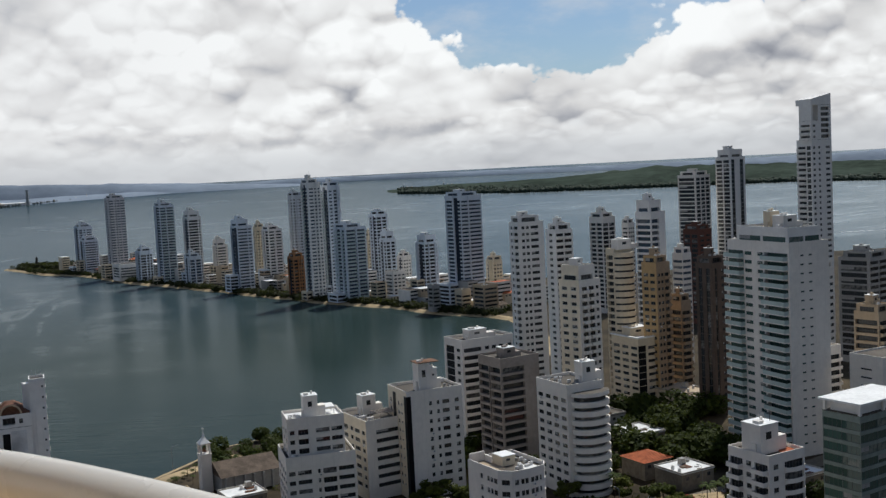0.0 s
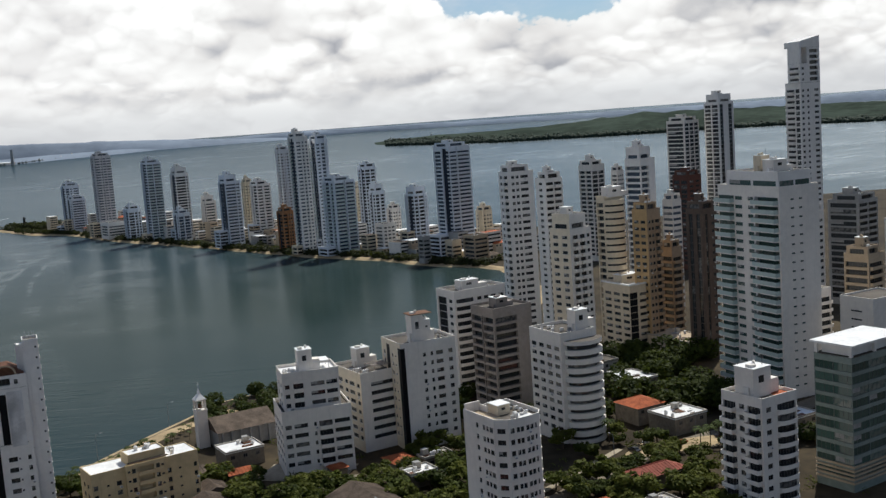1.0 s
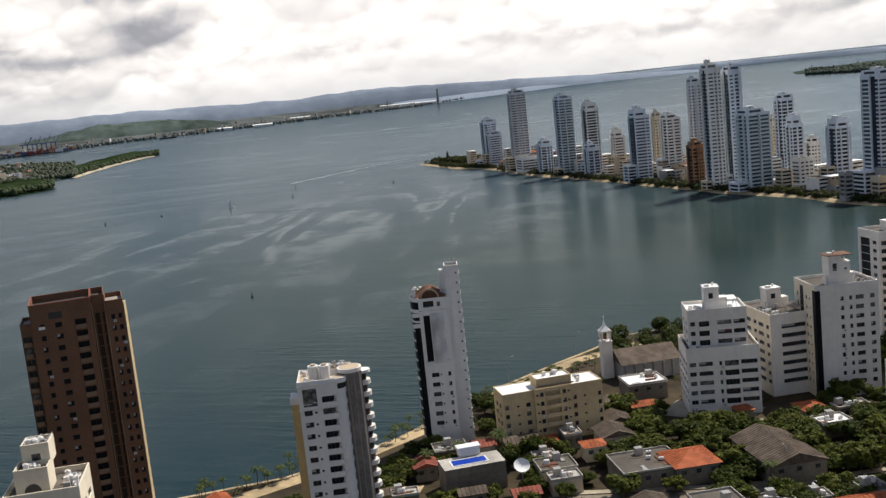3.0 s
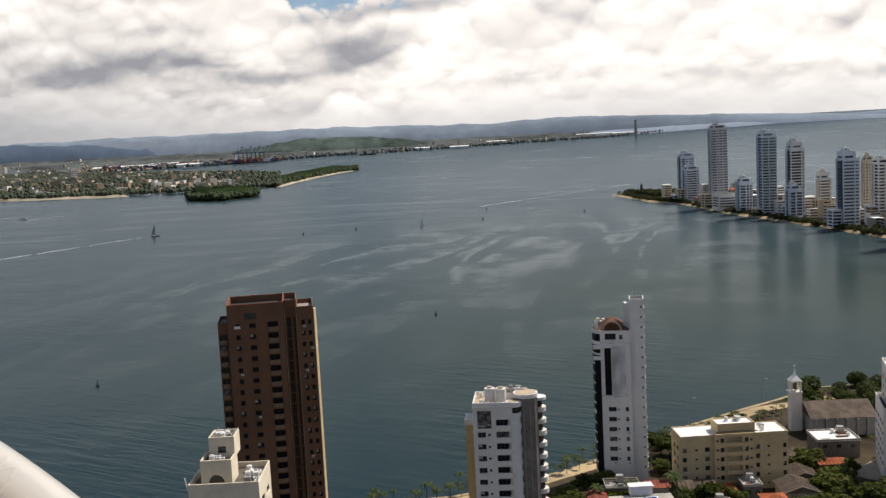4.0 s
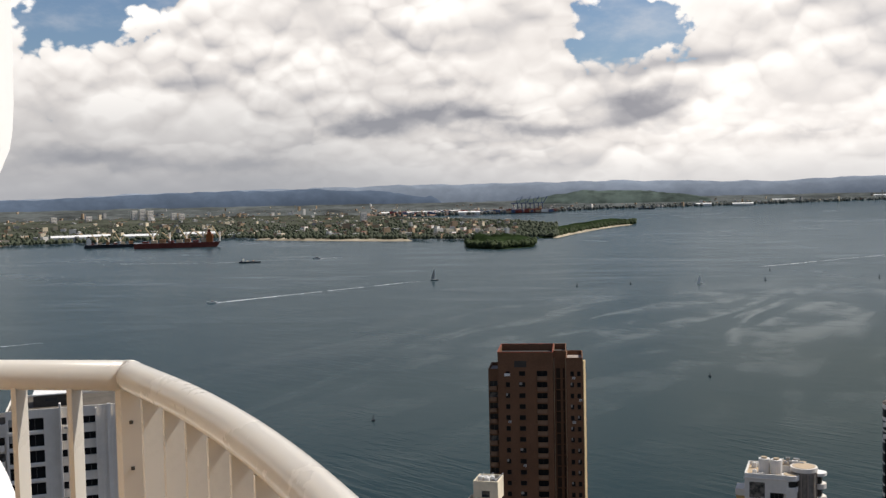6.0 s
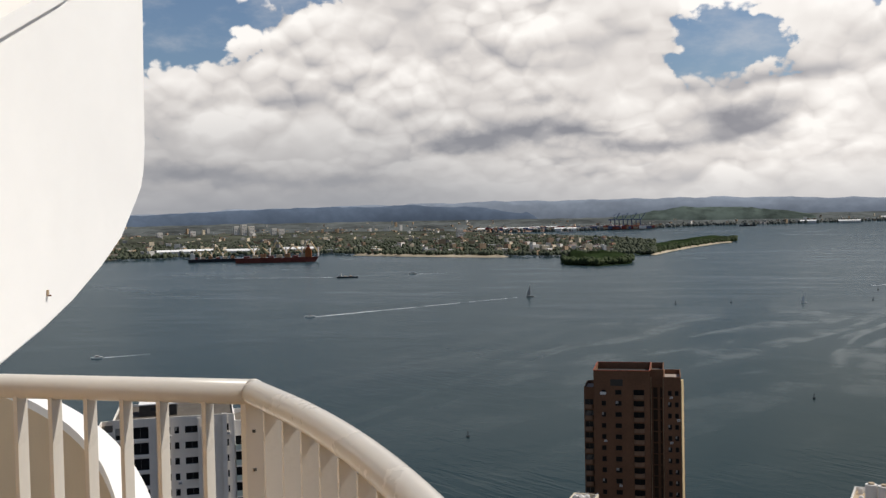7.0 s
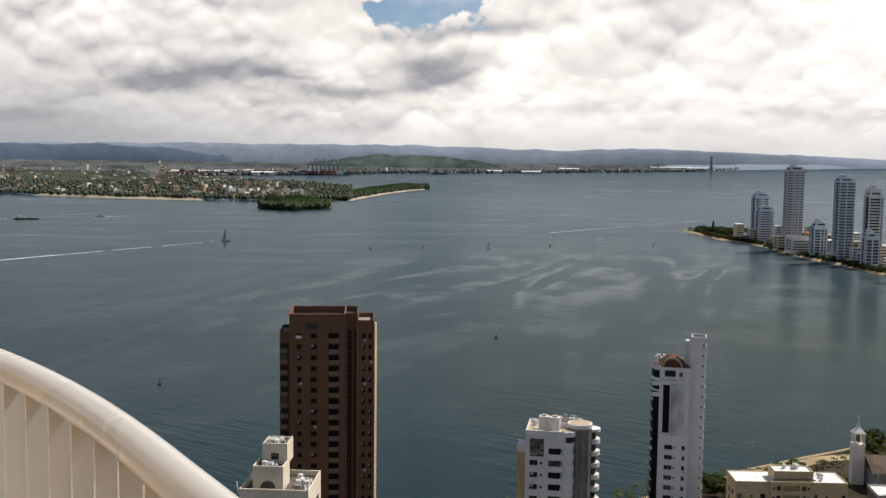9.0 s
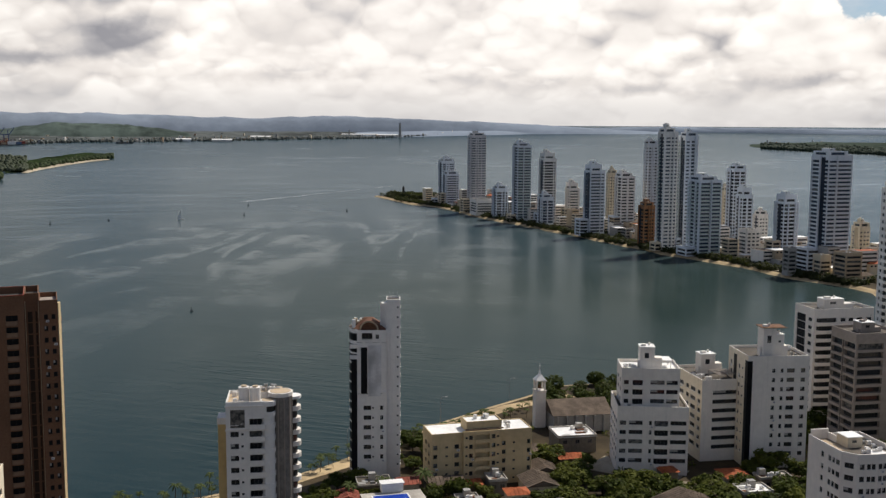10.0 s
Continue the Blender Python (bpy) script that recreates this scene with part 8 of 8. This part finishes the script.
for k, (a, d) in enumerate(((63.2, 2950), (66.8, 3000), (65.6, 3020), (60.2, 2990))):
    shed(a, d, 90, 40, 13, (WHITE, COOLWHITE, TAN, WHITE)[k], "large pale quay shed behind the ships")


def wake(az0, d0, az1, d1, w0, w1, label):
    """Foam trail lying on the water."""
    a, b = far(az0, d0), far(az1, d1)
    a, b = Vector((a.x, a.y)), Vector((b.x, b.y))
    side = Vector((-(b - a).normalized().y, (b - a).normalized().x))
    rnd = random.Random(int(az0 * 10))
    g = Geo()
    n = 40
    for k in range(n):
        f = k / n
        if rnd.random() < (f - 0.3) * 0.45:
            continue
        p, q = a + (b - a) * f, a + (b - a) * (f + 1.0 / n)
        w = (w0 + (w1 - w0) * f) * rnd.uniform(0.6, 1.0) * (1.0 if f < 0.25 else 0.6)
        o = side * rnd.uniform(-0.3, 0.3) * w
        g.face([(*(p + o - side * w), 0.06), (*(q + o - side * w * 0.8), 0.06), (*(q + o + side * w * 0.8), 0.06), (*(p + o + side * w), 0.06)], 0)
    solid("wake", g, [FOAM], label, "wake", kind="stuff")


def motorboat(az, dist, turn, k=1.0):
    t = thing("motorboat", "small white motorboat running over the bay", "boat", far_pose(az, dist, turn), "boats")
    g = Geo()
    low = [(-4 * k, -1.0 * k), (2.5 * k, -1.0 * k), (4 * k, 0), (2.5 * k, 1.0 * k), (-4 * k, 1.0 * k)]
    top = [(-4 * k, -1.4 * k), (3 * k, -1.3 * k), (5 * k, 0), (3 * k, 1.3 * k), (-4 * k, 1.4 * k)]
    g.prism(low, -0.3, 1.3 * k, 0, None, top)
    part("hull", g, [ROOFWHITE], t)
    g = Geo()
    g.prism([(-1.5 * k, -0.9 * k), (1.5 * k, -0.9 * k), (1.5 * k, 0.9 * k), (-1.5 * k, 0.9 * k)], 1.3 * k, 2.4 * k, 1, 0, [(-1.3 * k, -0.8 * k), (0.8 * k, -0.8 * k), (0.8 * k, 0.8 * k), (-1.3 * k, 0.8 * k)])
    part("cabin", g, [ROOFWHITE, GLASS], t)


motorboat(59.67, 1122, 190, 1.2)
wake(59.55, 1123, 47.8, 1330, 3.0, 1.2, "white foam trail behind a motorboat")
motorboat(70.85, 862, 190)
wake(70.6, 864, 68.2, 872, 1.4, 0.5, "white foam trail behind a small boat")
motorboat(54.0, 1850, 180, 1.6)
wake(53.8, 1852, 51.8, 1880, 2.0, 0.8, "faint foam trail of a distant boat")
wake(30.0, 1500, 21.5, 1900, 1.3, 0.7, "long faint foam trail across the bay")
wake(58.4, 1815, 65.5, 1900, 1.8, 0.8, "faint trail behind the barge")
wake(-21, 1500, -27, 1580, 3.0, 2.0, "white foam trail on the outer water")


def sailboat(az, dist, k, dark):
    t = thing("sailboat", "sailing boat with a " + ("dark" if dark else "white") + " sail on the bay", "boat", far_pose(az, dist, 15), "boats")
    g = Geo()
    g.prism([(-4 * k, -0.8 * k), (3 * k, -0.9 * k), (5 * k, 0), (3 * k, 0.9 * k), (-4 * k, 0.8 * k)], -0.3, 1.1 * k, 0, 1)
    part("hull", g, [HULLDARK if dark else ROOFWHITE, GREY], t)
    g = Geo()
    g.tube([(0.5 * k, 0, 1), (0.5 * k, 0, 14 * k)], 0.12 * k, 6)
    part("mast", g, [STEEL], t)
    g, n = Geo(), 6
    for j in range(n):
        z0, z1 = 2 * k + 11.5 * k * j / n, 2 * k + 11.5 * k * (j + 1) / n
        w0, w1 = 4 * k * (1 - j / n), 4 * k * (1 - (j + 1) / n)
        g.face([(0.4 * k, 0, z0), (0.4 * k - w0, 0.5 * k, z0), (0.4 * k - w1, 0.5 * k * (1 - j / n), z1), (0.4 * k, 0, z1)], 0)
    part("sail", g, [GREY if dark else SAIL], t)


sailboat(47.6, 1321, 1.15, True)
sailboat(33.25, 1229, 0.8, False)


def buoy(az, dist, k):
    t = thing("buoy", "dark channel buoy with a lantern cage", "buoy", far_pose(az, dist), "buoys")
    g = Geo()
    g.cyl(0, 0, 1.1 * k, -0.3, 0.9 * k, 12, 0)
    part("float", g, [HULLDARK], t)
    g = Geo()
    for a in range(4):
        c, s = math.cos(a * 1.571), math.sin(a * 1.571)
        g.tube([(0.8 * k * c, 0.8 * k * s, 0.9 * k), (0.2 * k * c, 0.2 * k * s, 3.2 * k)], 0.09 * k, 5)
    part("cage", g, [HULLDARK], t)
    g = Geo()
    g.cyl(0, 0, 0.35 * k, 3.2 * k, 3.9 * k, 8, 0)
    part("lantern", g, [HULLDARK], t)


for a, d in ((51.14, 505), (32.77, 623), (39.78, 1208), (29.67, 1433), (29.9, 1276), (24.35, 1322), (36.9, 1230)):
    buoy(a, d, 0.75 if d < 700 else 1.0)


def beacon():
    t = thing("beacon_tower", "dark slim beacon tower on the wooded point", "tower", pose(-560, 1440, LAND))
    g = Geo()
    g.cyl(0, 0, 2.2, 0, 15, 12, 0, 1.6)
    part("shaft", g, [DARKCLAD], t)
    g = Geo()
    g.cyl(0, 0, 2.4, 15, 15.6, 12, 0)
    g.cyl(0, 0, 1.2, 15.6, 18, 10, 0, 0.6)
    part("lantern_room", g, [DARKCLAD], t)


beacon()
